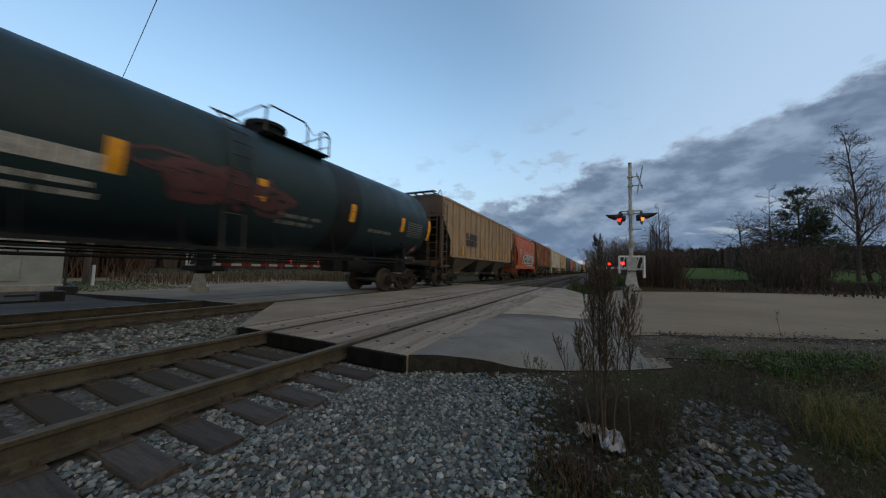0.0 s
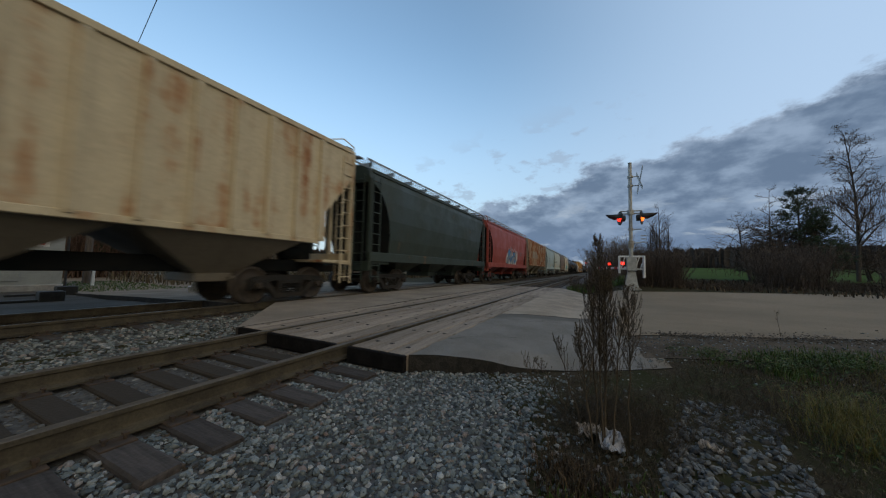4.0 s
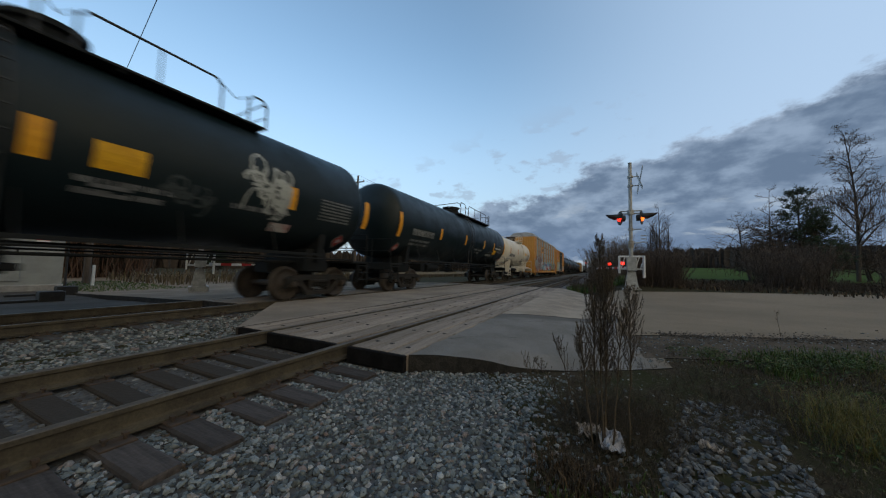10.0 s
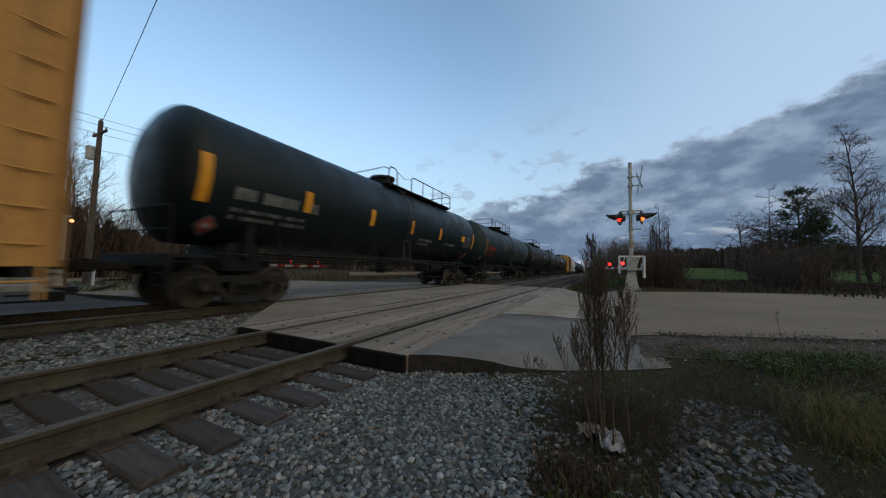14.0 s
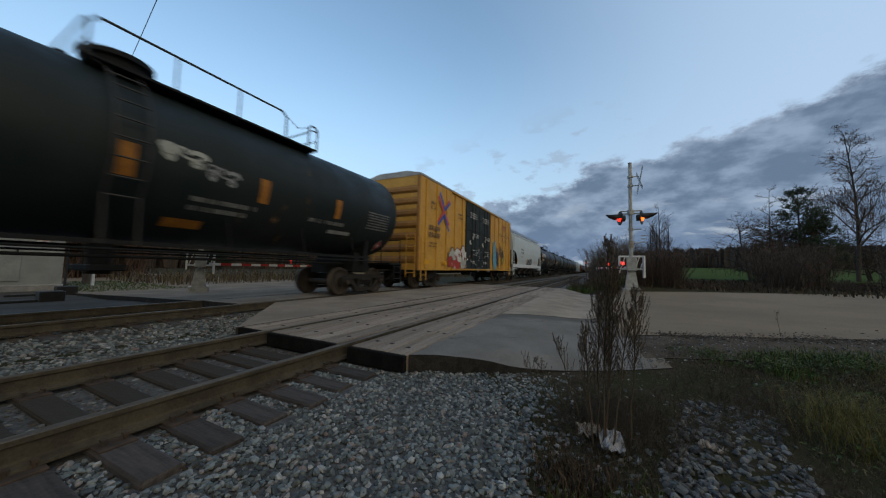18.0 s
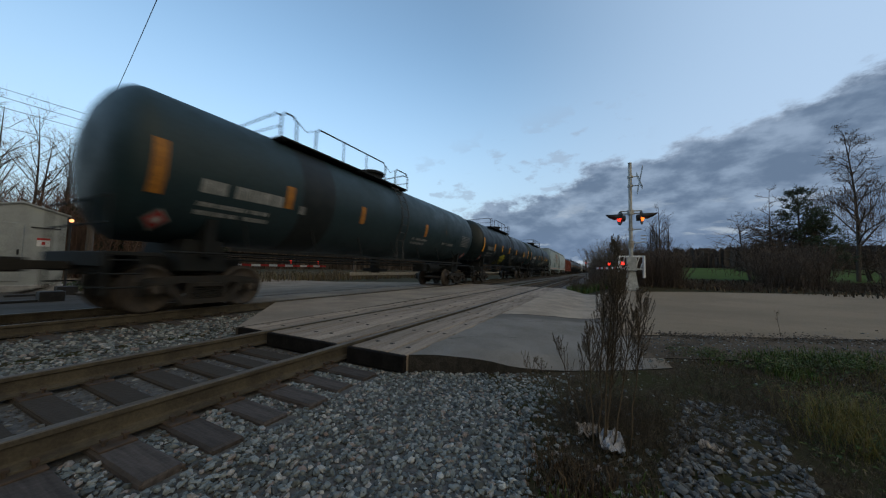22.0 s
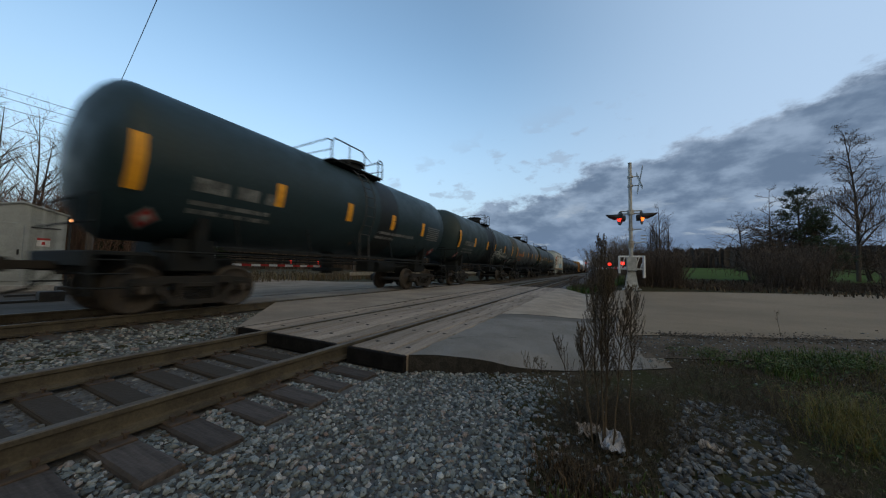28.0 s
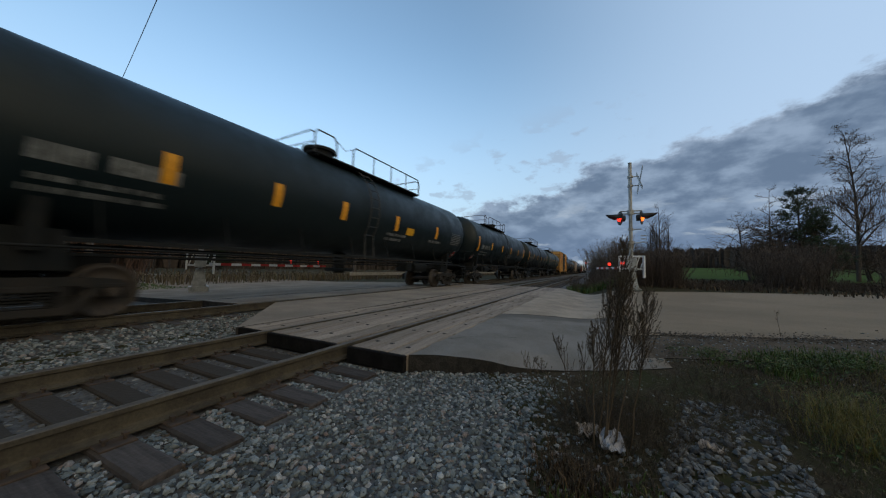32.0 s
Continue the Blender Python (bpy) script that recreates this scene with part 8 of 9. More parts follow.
def bare_tree(x, y, height, label, seed, spread=0.5, limbs=14, droop=0.0, trunk_r=None, first=0.22, lean=(0, 0), depth=2, mat=None, multi=1, rise=(0.35, 0.9), weep=0):
    rnd = random.Random(seed)
    z = land(x, y) - 0.1
    root = tagged(new("bare_tree"), label, "tree", "bare trees")
    root.location = (x, y, z)
    out, trunks = [], []
    for m in range(multi):
        off = Vector((rnd.uniform(-.3, .3), rnd.uniform(-.3, .3), 0)) * (0 if multi == 1 else 1.6)
        hh = height * (1 if m == 0 else rnd.uniform(0.6, 0.95))
        tr = trunk_r or height * 0.014
        pts, p = [], off.copy()
        sway = [rnd.uniform(-1, 1) * 0.03 * hh for _ in range(2)]
        for i in range(9):
            t = i / 8
            pts.append((off.x * (1 + t) + lean[0] * t * hh + sway[0] * math.sin(t * 3.1), off.y * (1 + t) + lean[1] * t * hh + sway[1] * math.sin(t * 2.6), t * hh))
        trunks.append((pts, tr))
        for k in range(limbs):
            t = first + (1 - first) * (k + rnd.random() * 0.6) / limbs
            i = min(7, int(t * 8))
            a, b = Vector(pts[i]), Vector(pts[i + 1])
            q = a.lerp(b, t * 8 - i)
            ang = rnd.uniform(0, 6.283)
            L = hh * spread * (1.0 - 0.72 * t) * rnd.uniform(0.7, 1.15)
            grow(rnd, q, (math.cos(ang), math.sin(ang), rnd.uniform(*rise)), L, tr * (1 - t) * 0.5 + 0.010, depth, out, droop, (2, 4), 0.30)
    s = Shape()
    for pts, tr in trunks:
        tubes(s, [pts], tr, tr * 0.12, 8)
    part("trunk", s, M_BARK, root)
    s = Shape()
    tubes(s, [o[1] for o in out if o[0] == depth], [o[2] for o in out if o[0] == depth], [o[3] for o in out if o[0] == depth], 5)
    tagged(part("branchwork", s, M_BARK, root), kind="stuff")
    s = Shape()
    fine = [o for o in out if o[0] < depth]
    tubes(s, [o[1] for o in fine], [min(0.012, max(0.006, o[2])) for o in fine], [0.003 for o in fine], 3)
    # strands that hang from the lower limbs
    low = [o[1][-1] for o in out if o[1][-1][2] < height * 0.68]
    strands = []
    for k in range(weep):
        q = Vector(rnd.choice(low))
        drop, path = rnd.uniform(0.4, 1.5), [tuple(q)]
        d = Vector((rnd.uniform(-.6, .6), rnd.uniform(-.6, .6), -0.3))
        while drop > 0 and q.z > 0.5:
            d = (d * 0.55 + Vector((rnd.uniform(-.15, .15), rnd.uniform(-.15, .15), -0.5))).normalized()
            q = q + d * 0.22
            drop -= 0.22
            path.append(tuple(q))
        if len(path) > 2:
            strands.append(path)
    tubes(s, strands, [0.009] * len(strands), [0.003] * len(strands), 3)
    tagged(part("crown", s, mat or M_TWIG, root), kind="stuff")
    return root


def conifer(x, y, height, label, seed, width=0.45, start=0.1, gaps=0.25):
    rnd = random.Random(seed)
    root = tagged(new("pine_tree"), label, "tree")
    root.location = (x, y, land(x, y) - 0.1)
    s = Shape()
    tubes(s, [[(rnd.uniform(-.03, .03), rnd.uniform(-.03, .03), height * t / 6) for t in range(7)]], height * 0.016, 0.015, 8)
    part("trunk", s, M_BARK, root)
    limbs, needles = Shape(), Shape()
    z = height * start
    while z < height * 0.97:
        t = (z / height - start) / (1 - start)
        n = rnd.randint(3, 5)
        a0 = rnd.uniform(0, 6.28)
        for k in range(n):
            if rnd.random() < gaps:
                continue
            a = a0 + 6.283 * k / n + rnd.uniform(-.3, .3)
            L = height * width * (1 - t) ** 0.8 * rnd.uniform(0.6, 1.1) + 0.15
            tip = Vector((math.cos(a) * L, math.sin(a) * L, z + L * rnd.uniform(0.5, 1.05)))
            path = [(0, 0, z), tuple(Vector((0, 0, z)).lerp(tip, 0.5) + Vector((0, 0, -0.05 * L))), tuple(tip)]
            tubes(limbs, [path], 0.022 * (1.2 - t), 0.008, 4)
            m = int(14 + L * 34)
            for j in range(m):
                q = Vector(path[0]).lerp(tip, 1.06 - 0.75 * rnd.random() ** 1.6) + Vector((rnd.uniform(-.12, .12), rnd.uniform(-.12, .12), rnd.uniform(-.04, .16))) * (0.6 + L)
                for g in range(8):
                    d = Vector((rnd.uniform(-1, 1), rnd.uniform(-1, 1), rnd.uniform(-0.1, 1.4))).normalized() * rnd.uniform(0.09, 0.18)
                    e = d.orthogonal().normalized() * 0.017
                    needles.add([q - e, q + e, q + d], [(0, 1, 2)])
        z += height * rnd.uniform(0.045, 0.075)
    tagged(part("branchwork", limbs, M_BARK, root), kind="stuff")
    tagged(part("crown", needles, M_NEEDLE, root), kind="stuff")
    return root


def brush(name, spots, label, mat, seed, kind="stuff", r=0.006, fine=10, category="brush"):
    """Thin bare shoots from the ground, each with side twigs. spots: (x, y, height, spread)."""
    rnd = random.Random(seed)
    s = Shape()
    paths, r0 = [], []
    for x, y, h, w in spots:
        z = land(x, y)
        p = Vector((x, y, z - 0.03))
        d = Vector((rnd.uniform(-w, w), rnd.uniform(-w, w), 1))
        pts = [p]
        for i in range(4):
            d = (d + Vector((rnd.uniform(-.22, .22), rnd.uniform(-.22, .22), -0.02)))
            p = p + d.normalized() * h / 4
            pts.append(p)
        paths.append([tuple(q) for q in pts])
        r0.append(r * (0.7 + 0.3 * h))
        for k in range(fine):
            t = rnd.uniform(0.25, 0.98)
            i = min(3, int(t * 4))
            q = pts[i].lerp(pts[i + 1], t * 4 - i)
            dd = Vector((rnd.uniform(-1, 1), rnd.uniform(-1, 1), rnd.uniform(0.1, 1.2))).normalized() * h * rnd.uniform(0.10, 0.26)
            paths.append([tuple(q), tuple(q + dd * 0.55 + Vector((0, 0, 0.02))), tuple(q + dd)])
            r0.append(r * 0.5)
    tubes(s, paths, r0, [q * 0.35 for q in r0], 3)
    return tagged(part(name, s, mat), label, category, kind=kind)


def blades(name, spots, label, mat, seed, category="grass", width=0.006, lie=1.0):
    """Grass: bent tapering blades. spots: (x, y, height)."""
    rnd = random.Random(seed)
    v, f = [], []
    for x, y, h in spots:
        z = land(x, y)
        a = rnd.uniform(0, 6.283)
        lean = rnd.uniform(0.1, 0.75) * h * lie
        h = h / lie
        dx, dy = math.cos(a) * lean, math.sin(a) * lean
        wx, wy = -math.sin(a) * width, math.cos(a) * width
        o = len(v)
        v += [(x - wx, y - wy, z - 0.01), (x + wx, y + wy, z - 0.01), (x + dx * 0.35 - wx * .8, y + dy * 0.35 - wy * .8, z + h * 0.6), (x + dx * 0.35 + wx * .8, y + dy * 0.35 + wy * .8, z + h * 0.6), (x + dx, y + dy, z + h * (0.95 - 0.25 * rnd.random()))]
        f += [(o, o + 1, o + 3, o + 2), (o + 2, o + 3, o + 4)]
    s = Shape().add(v, f)
    return tagged(part(name, s, mat), label, category, kind="stuff")


def leafy(name, spots, label, mat, seed):
    """Small broad-leaved plants: leaves on short stalks, each folded along its rib."""
    rnd = random.Random(seed)
    v, f = [], []
    for x, y, h in spots:
        z = land(x, y)
        for k in range(rnd.randint(9, 16)):
            a, t = rnd.uniform(0, 6.283), rnd.uniform(0.25, 1.0)
            out = h * rnd.uniform(0.2, 0.8)
            c = Vector((x + math.cos(a) * out * t, y + math.sin(a) * out * t, z + h * t))
            d = Vector((math.cos(a), math.sin(a), rnd.uniform(-0.5, 0.5))) * rnd.uniform(0.016, 0.038)
            w = Vector((-math.sin(a), math.cos(a), rnd.uniform(-0.2, 0.2))) * rnd.uniform(0.007, 0.014)
            up = Vector((0, 0, 0.006))
            o = len(v)
            v += [tuple(c), tuple(c + d * 0.5 + w + up), tuple(c + d), tuple(c + d * 0.5 - w + up), tuple(c + d * 0.5)]
            f += [(o, o + 4, o + 1), (o + 1, o + 4, o + 2), (o, o + 3, o + 4), (o + 3, o + 2, o + 4)]
    return tagged(part(name, Shape().add(v, f), mat), label, "weeds", kind="stuff")


def ring_spots(rnd, n, az, rr, h, w):
    out = []
    for _ in range(n):
        a, r = radians(rnd.uniform(*az)), rnd.uniform(*rr)
        out.append((r * math.sin(a), r * math.cos(a), rnd.uniform(*h), w))
    return out


def build_right_side():
    rnd = random.Random(21)
    # brush along the far edge of the gravel road; azimuths are degrees from the track towards the road
    spots = []
    for az, rr, h, n in (((4.5, 11.5), (15.5, 19.5), (0.9, 2.0), 420), ((11.5, 19.6), (15.8, 17.5), (0.12, 0.36), 260), ((19.0, 25.0), (17.5, 23.0), (0.8, 2.0), 360), ((25.0, 29.0), (17, 21), (0.15, 0.5), 120), ((28.5, 40), (17.5, 24), (0.5, 1.5), 330)):
        spots += ring_spots(rnd, n, az, rr, h, 0.35)
    brush("roadside_brush", spots, "dense leafless brown brush along the road", M_TWIG, 31, r=0.011, fine=16)
    spots = ring_spots(rnd, 2600, (4.0, 40), (15.3, 24), (0.08, 0.28), 0)
    blades("roadside_grass", [(x, y, h) for x, y, h, _ in spots], "brown and green grass at the foot of the brush", M_DEADLEAF, 32, width=0.02)
    # shrubs and thickets by the track on the far side
    spots = ring_spots(rnd, 260, (-5.6, 3.0), (19, 26), (0.4, 1.05), 0.4)
    brush("trackside_brush", [p for p in spots if p[0] > -1.6], "low brown bushes beside the track", M_TWIG, 33, r=0.010, fine=14)
    spots = ring_spots(rnd, 1800, (-4.5, 4.0), (18, 27), (0.15, 0.4), 0)
    blades("trackside_grass", [(x, y, h) for x, y, h, _ in spots if x > -1.6], "olive grass beside the track", M_GRASS, 34, width=0.02)
    spots = ring_spots(rnd, 420, (-0.8, 4.6), (36, 44), (2.2, 4.3), 0.25)
    brush("thicket", spots, "tall leafless thicket beyond the crossing", M_TWIG_PALE, 35, r=0.016, fine=16)
    # the field
    sheet("green_field", [(4, 25), (4, 120)], [(75, 22), (110, 95)], 0.03, M_FIELD, nu=30, nv=30, label="flat green winter field")
    bare_tree(13.6, 26.7, 8.9, "tall leafless tree with drooping twigs behind the brush", 141, 0.27, 27, 0.05, 0.10, 0.22, (-0.02, 0.03), depth=3, rise=(0.9, 2.2), weep=420)
    bare_tree(8.7, 23.3, 5.4, "slim leafless sapling above the brush", 42, 0.30, 9, 0.0, 0.05, 0.45)
    bare_tree(8.3, 23.2, 3.7, "wide leafless shrub with hanging twigs", 43, 0.62, 30, 0.10, 0.07, 0.15, multi=3, weep=320)
    bare_tree(9.6, 24.6, 3.8, "wide leafless shrub with hanging twigs", 44, 0.58, 30, 0.10, 0.07, 0.15, multi=3, weep=260)
    conifer(10.1, 23.9, 5.3, "young dark green pine with an open crown", 45, 0.30, 0.12, 0.22)
    conifer(10.9, 24.3, 3.7, "young dark green pine with an open crown", 46, 0.36, 0.1, 0.25)
    bare_tree(6.3, 39.5, 7.2, "cluster of slim leafless stems", 47, 0.30, 13, -0.05, 0.09, 0.15, multi=5, rise=(1.2, 2.6))
    bare_tree(5.2, 40.5, 5.6, "cluster of slim leafless stems", 48, 0.30, 12, -0.05, 0.07, 0.15, multi=4, rise=(1.2, 2.6))
    bare_tree(15.2, 28.0, 3.0, "wide leafless shrub with hanging twigs", 49, 0.70, 20, 0.12, 0.06, 0.15, multi=3, weep=160)
    for k, (x, y, h) in enumerate(((0.6, 41, 3.6), (2.2, 42, 3.9), (3.2, 41, 3.4))):
        bare_tree(x, y, h, "small leafless tree of the thicket", 60 + k, 0.4, 12, 0.0, 0.05, 0.2, multi=3)


def woods_strip(name, label, line, height, n, seed):
    """A far wood: upright bare crowns side by side, several rows deep."""
    rnd = random.Random(seed)
    v, f = [], []
    for i in range(n):
        t = rnd.random()
        k = min(len(line) - 2, int(t * (len(line) - 1)))
        u = t * (len(line) - 1) - k
        x = line[k][0] + (line[k + 1][0] - line[k][0]) * u
        y = line[k][1] + (line[k + 1][1] - line[k][1]) * u
        dist = math.hypot(x, y)
        push = 1 + rnd.random() * 0.25
        x, y = x * push, y * push
        z = land(x, y)
        h = height * rnd.uniform(0.55, 1.08) * (0.85 + 0.3 * noise.noise((x * 0.03, y * 0.03, 1)))
        w = h * rnd.uniform(0.10, 0.30)
        rx, ry = -y / dist, x / dist
        for q in range(3):
            ang = q * 1.05 + rnd.random()
            cx, cy = math.cos(ang) * w, math.sin(ang) * w
            o = len(v)
            v += [(x - cx * 0.6, y - cy * 0.6, z - 0.5), (x + cx * 0.6, y + cy * 0.6, z - 0.5), (x + cx, y + cy, z + h * rnd.uniform(.3, .6)), (x + cx * 0.8, y + cy * 0.8, z + h * rnd.uniform(.72, .9)),
                  (x + cx * rnd.uniform(0.1, 0.4), y + cy * 0.3, z + h * rnd.uniform(.9, 1)), (x - cx * rnd.uniform(0.1, 0.4), y - cy * 0.3, z + h * rnd.uniform(.88, 1)), (x - cx * 0.8, y - cy * 0.8, z + h * rnd.uniform(.7, .88)), (x - cx, y - cy, z + h * rnd.uniform(.3, .6))]
            f.append(tuple(range(o, o + 8)))
    s = Shape().add(v, f)
    tagged(part(name, s, M_WOODS), label, "woods", kind="stuff")


def build_far():
    arc = [(110 * math.sin(radians(a)), 110 * math.cos(radians(a))) for a in (3, 12, 20, 28, 38, 50)]
    woods_strip("far_woods", "grey-brown wood across the field", arc, 6.6, 1500, 71)
    woods_strip("far_woods", "grey-brown wood behind the lane", [(-70, -30), (-75, 10), (-80, 60), (-70, 140), (-30, 300)], 7.5, 1500, 72)
    woods_strip("far_woods", "grey-brown wood along the line", [(2, 110), (1, 180), (3, 320)], 7.5, 300, 73)
    # dry bank and fence line behind the train
    rnd = random.Random(74)
    spots = [(rnd.uniform(-29, -20), rnd.uniform(8, 95), rnd.uniform(0.4, 1.0)) for _ in range(9000)]
    blades("dry_grass_bank", spots, "straw-coloured tall grass behind the lane", M_DRYGRASS, 75, width=0.03)
    spots = [(rnd.uniform(-26, -15.5), rnd.uniform(4.6, 8.0), rnd.uniform(0.08, 0.22)) for _ in range(3500)]
    blades("yard_grass", [p for p in spots if p[0] < -17], "short green grass by the yard", M_GRASS, 76, width=0.015)
    spots = [(rnd.uniform(-34, -30), rnd.uniform(6, 60), rnd.uniform(0.8, 2.0), 0.3) for _ in range(420)]
    brush("far_brush", spots, "leafless brush behind the lane", M_TWIG, 77, r=0.014, fine=12)
    for k, (x, y, h) in enumerate(((-38, 6.6, 12.4), (-37, 5.2, 12.0), (-39, 8.6, 11.4), (-36, 7.6, 10.5), (-41, 10.4, 10.6), (-36, 3.8, 11.4), (-38, 9.6, 9.0), (-44, 16.5, 9.2), (-43, 19.5, 7.0), (-46, 25, 6.2))):
        bare_tree(x, y, h, "pale leafless tree behind the signal shed", 80 + k, 0.40, 17, -0.03, 0.13, 0.12, mat=M_TWIG_PALE, multi=2, rise=(0.7, 1.8))
    spots = [(rnd.uniform(-36, -31), rnd.uniform(2, 11.5), rnd.uniform(2.5, 6.2), 0.3) for _ in range(620)]
    brush("thicket", spots, "reddish-brown leafless thicket behind the signal shed", M_REDTWIG, 78, r=0.018, fine=14)
    for k, (x, y, h) in enumerate(((-34, 8.0, 5.2), (-33, 9.4, 4.4), (-40, 13.0, 4.2), (-42, 22.0, 4.0))):
        conifer(x, y, h, "dark evergreen behind the signal shed", 90 + k, 0.30, 0.05, 0.15)


def build_foreground():
    rnd = random.Random(101)

    def ground_spots(n, box, h, keep):
        out = []
        for _ in range(n):
            x, y = rnd.uniform(*box[:2]), rnd.uniform(*box[2:])
            if rnd.random() < keep(x, y):
                out.append((x, y, rnd.uniform(*h)))
        return out

    edge = lambda x: 6.35 + (x - 0.62) * 0.30       # the road's near edge
    stony = lambda x, y: abs(x - 0.30 - 0.19 * y) < 0.28 and y < 3.5
    patch = lambda x, y, k: noise.noise((x * 1.3, y * 1.3, k)) * 0.5 + 0.5

    # flattened dead weeds and leaves over the soil
    spots = ground_spots(105000, (-0.6, 6.2, -1.0, 8.0), (0.02, 0.085), lambda x, y: 0 if y > edge(x) - 0.15 or x < -0.45 + 0.3 * patch(x, y, 5) or (x < 0.7 and y > 3.1 + (x + 1.9) * 0.55) else (0.10 if stony(x, y) else 0.35 + 0.6 * patch(x, y, 3)) * (0.25 if y > edge(x) - 0.8 else 1))
    blades("dead_litter", spots, "flattened dead brown weeds and leaves", M_VERGEMIX, 102, "weeds", 0.0045, lie=2.0)
    # small green tufts
    spots = []
    for cx, cy, sx, sy, n, h in ((1.36, 5.6, 0.16, 0.12, 160, 0.06), (1.50, 5.2, 0.12, 0.10, 110, 0.05), (1.95, 5.55, 0.16, 0.10, 240, 0.09), (2.35, 5.75, 0.22, 0.12, 420, 0.11), (2.75, 5.95, 0.22, 0.14, 320, 0.10), (3.3, 6.2, 0.3, 0.15, 260, 0.09),
                                 (0.22, 1.85, 0.16, 0.14, 420, 0.06), (2.0, 5.05, 0.14, 0.12, 300, 0.10), (2.9, 5.7, 0.16, 0.12, 260, 0.10), (-0.05, 1.75, 0.12, 0.1, 200, 0.05)):
        for _ in range(n):
            spots.append((rnd.gauss(cx, sx), rnd.gauss(cy, sy), h * rnd.uniform(0.4, 1.3)))
    blades("verge_grass", spots, "short green grass tufts on the verge", M_GRASS, 103, width=0.0045)
    # soft tall grass by the road's bend
    spots = []
    for cx, cy, s, n, h in ((1.55, 3.25, 0.13, 330, 0.38), (1.72, 3.60, 0.15, 420, 0.46), (1.95, 4.0, 0.14, 200, 0.36), (2.75, 5.0, 0.2, 160, 0.30)):
        for _ in range(n):
            spots.append((rnd.gauss(cx, s), rnd.gauss(cy, s), h * rnd.uniform(0.35, 1.1)))
    blades("tall_grass", spots, "tall soft yellow-green grass on the verge", M_SOFTGRASS, 104, width=0.0017, lie=1.25)
    # low dead bramble round the weed and over the verge
    spots = [(rnd.gauss(0.18, 0.26), rnd.gauss(2.90, 0.30), rnd.uniform(0.08, 0.30), 0.9) for _ in range(760)]
    spots += [(rnd.gauss(-0.12, 0.18), rnd.gauss(2.65, 0.22), rnd.uniform(0.06, 0.22), 1.3) for _ in range(160)]
    spots += [(rnd.gauss(1.25, 0.35), rnd.gauss(3.6, 0.5), rnd.uniform(0.08, 0.26), 0.9) for _ in range(520)]
    spots += [(rnd.gauss(0.05, 0.22), rnd.gauss(2.35, 0.2), rnd.uniform(0.05, 0.16), 0.9) for _ in range(160)]
    spots += [(x, y, h, 0.9) for x, y, h in ground_spots(3400, (0.3, 3.9, 2.2, 6.0), (0.05, 0.22), lambda x, y: 0 if stony(x, y) or y > edge(x) - 0.9 else patch(x, y, 8) ** 1.4)]
    brush("bramble", spots, "tangle of dead brown stalks on the verge", M_WEED, 106, r=0.0018, fine=9)
    leafy("leafy_weeds", [(rnd.gauss(cx, sx), rnd.gauss(cy, sy), rnd.uniform(0.04, h)) for cx, cy, sx, sy, n, h in
                          ((2.0, 5.25, 0.25, 0.16, 70, 0.16), (2.45, 5.5, 0.25, 0.14, 60, 0.15), (2.95, 5.75, 0.25, 0.15, 55, 0.16), (1.35, 5.5, 0.2, 0.16, 40, 0.09), (1.7, 3.2, 0.2, 0.3, 36, 0.14), (1.9, 4.2, 0.3, 0.3, 50, 0.12))
                          for _ in range(n)], "low leafy green weeds on the verge", M_LEAF, 108)
    spots = [(rnd.gauss(-0.12, 0.13), rnd.gauss(2.0, 0.10), rnd.uniform(0.02, 0.13)) for _ in range(900)]
    blades("dry_tuft", spots, "tuft of rust-brown dry grass among the stones", M_RUSTGRASS, 107, width=0.003)


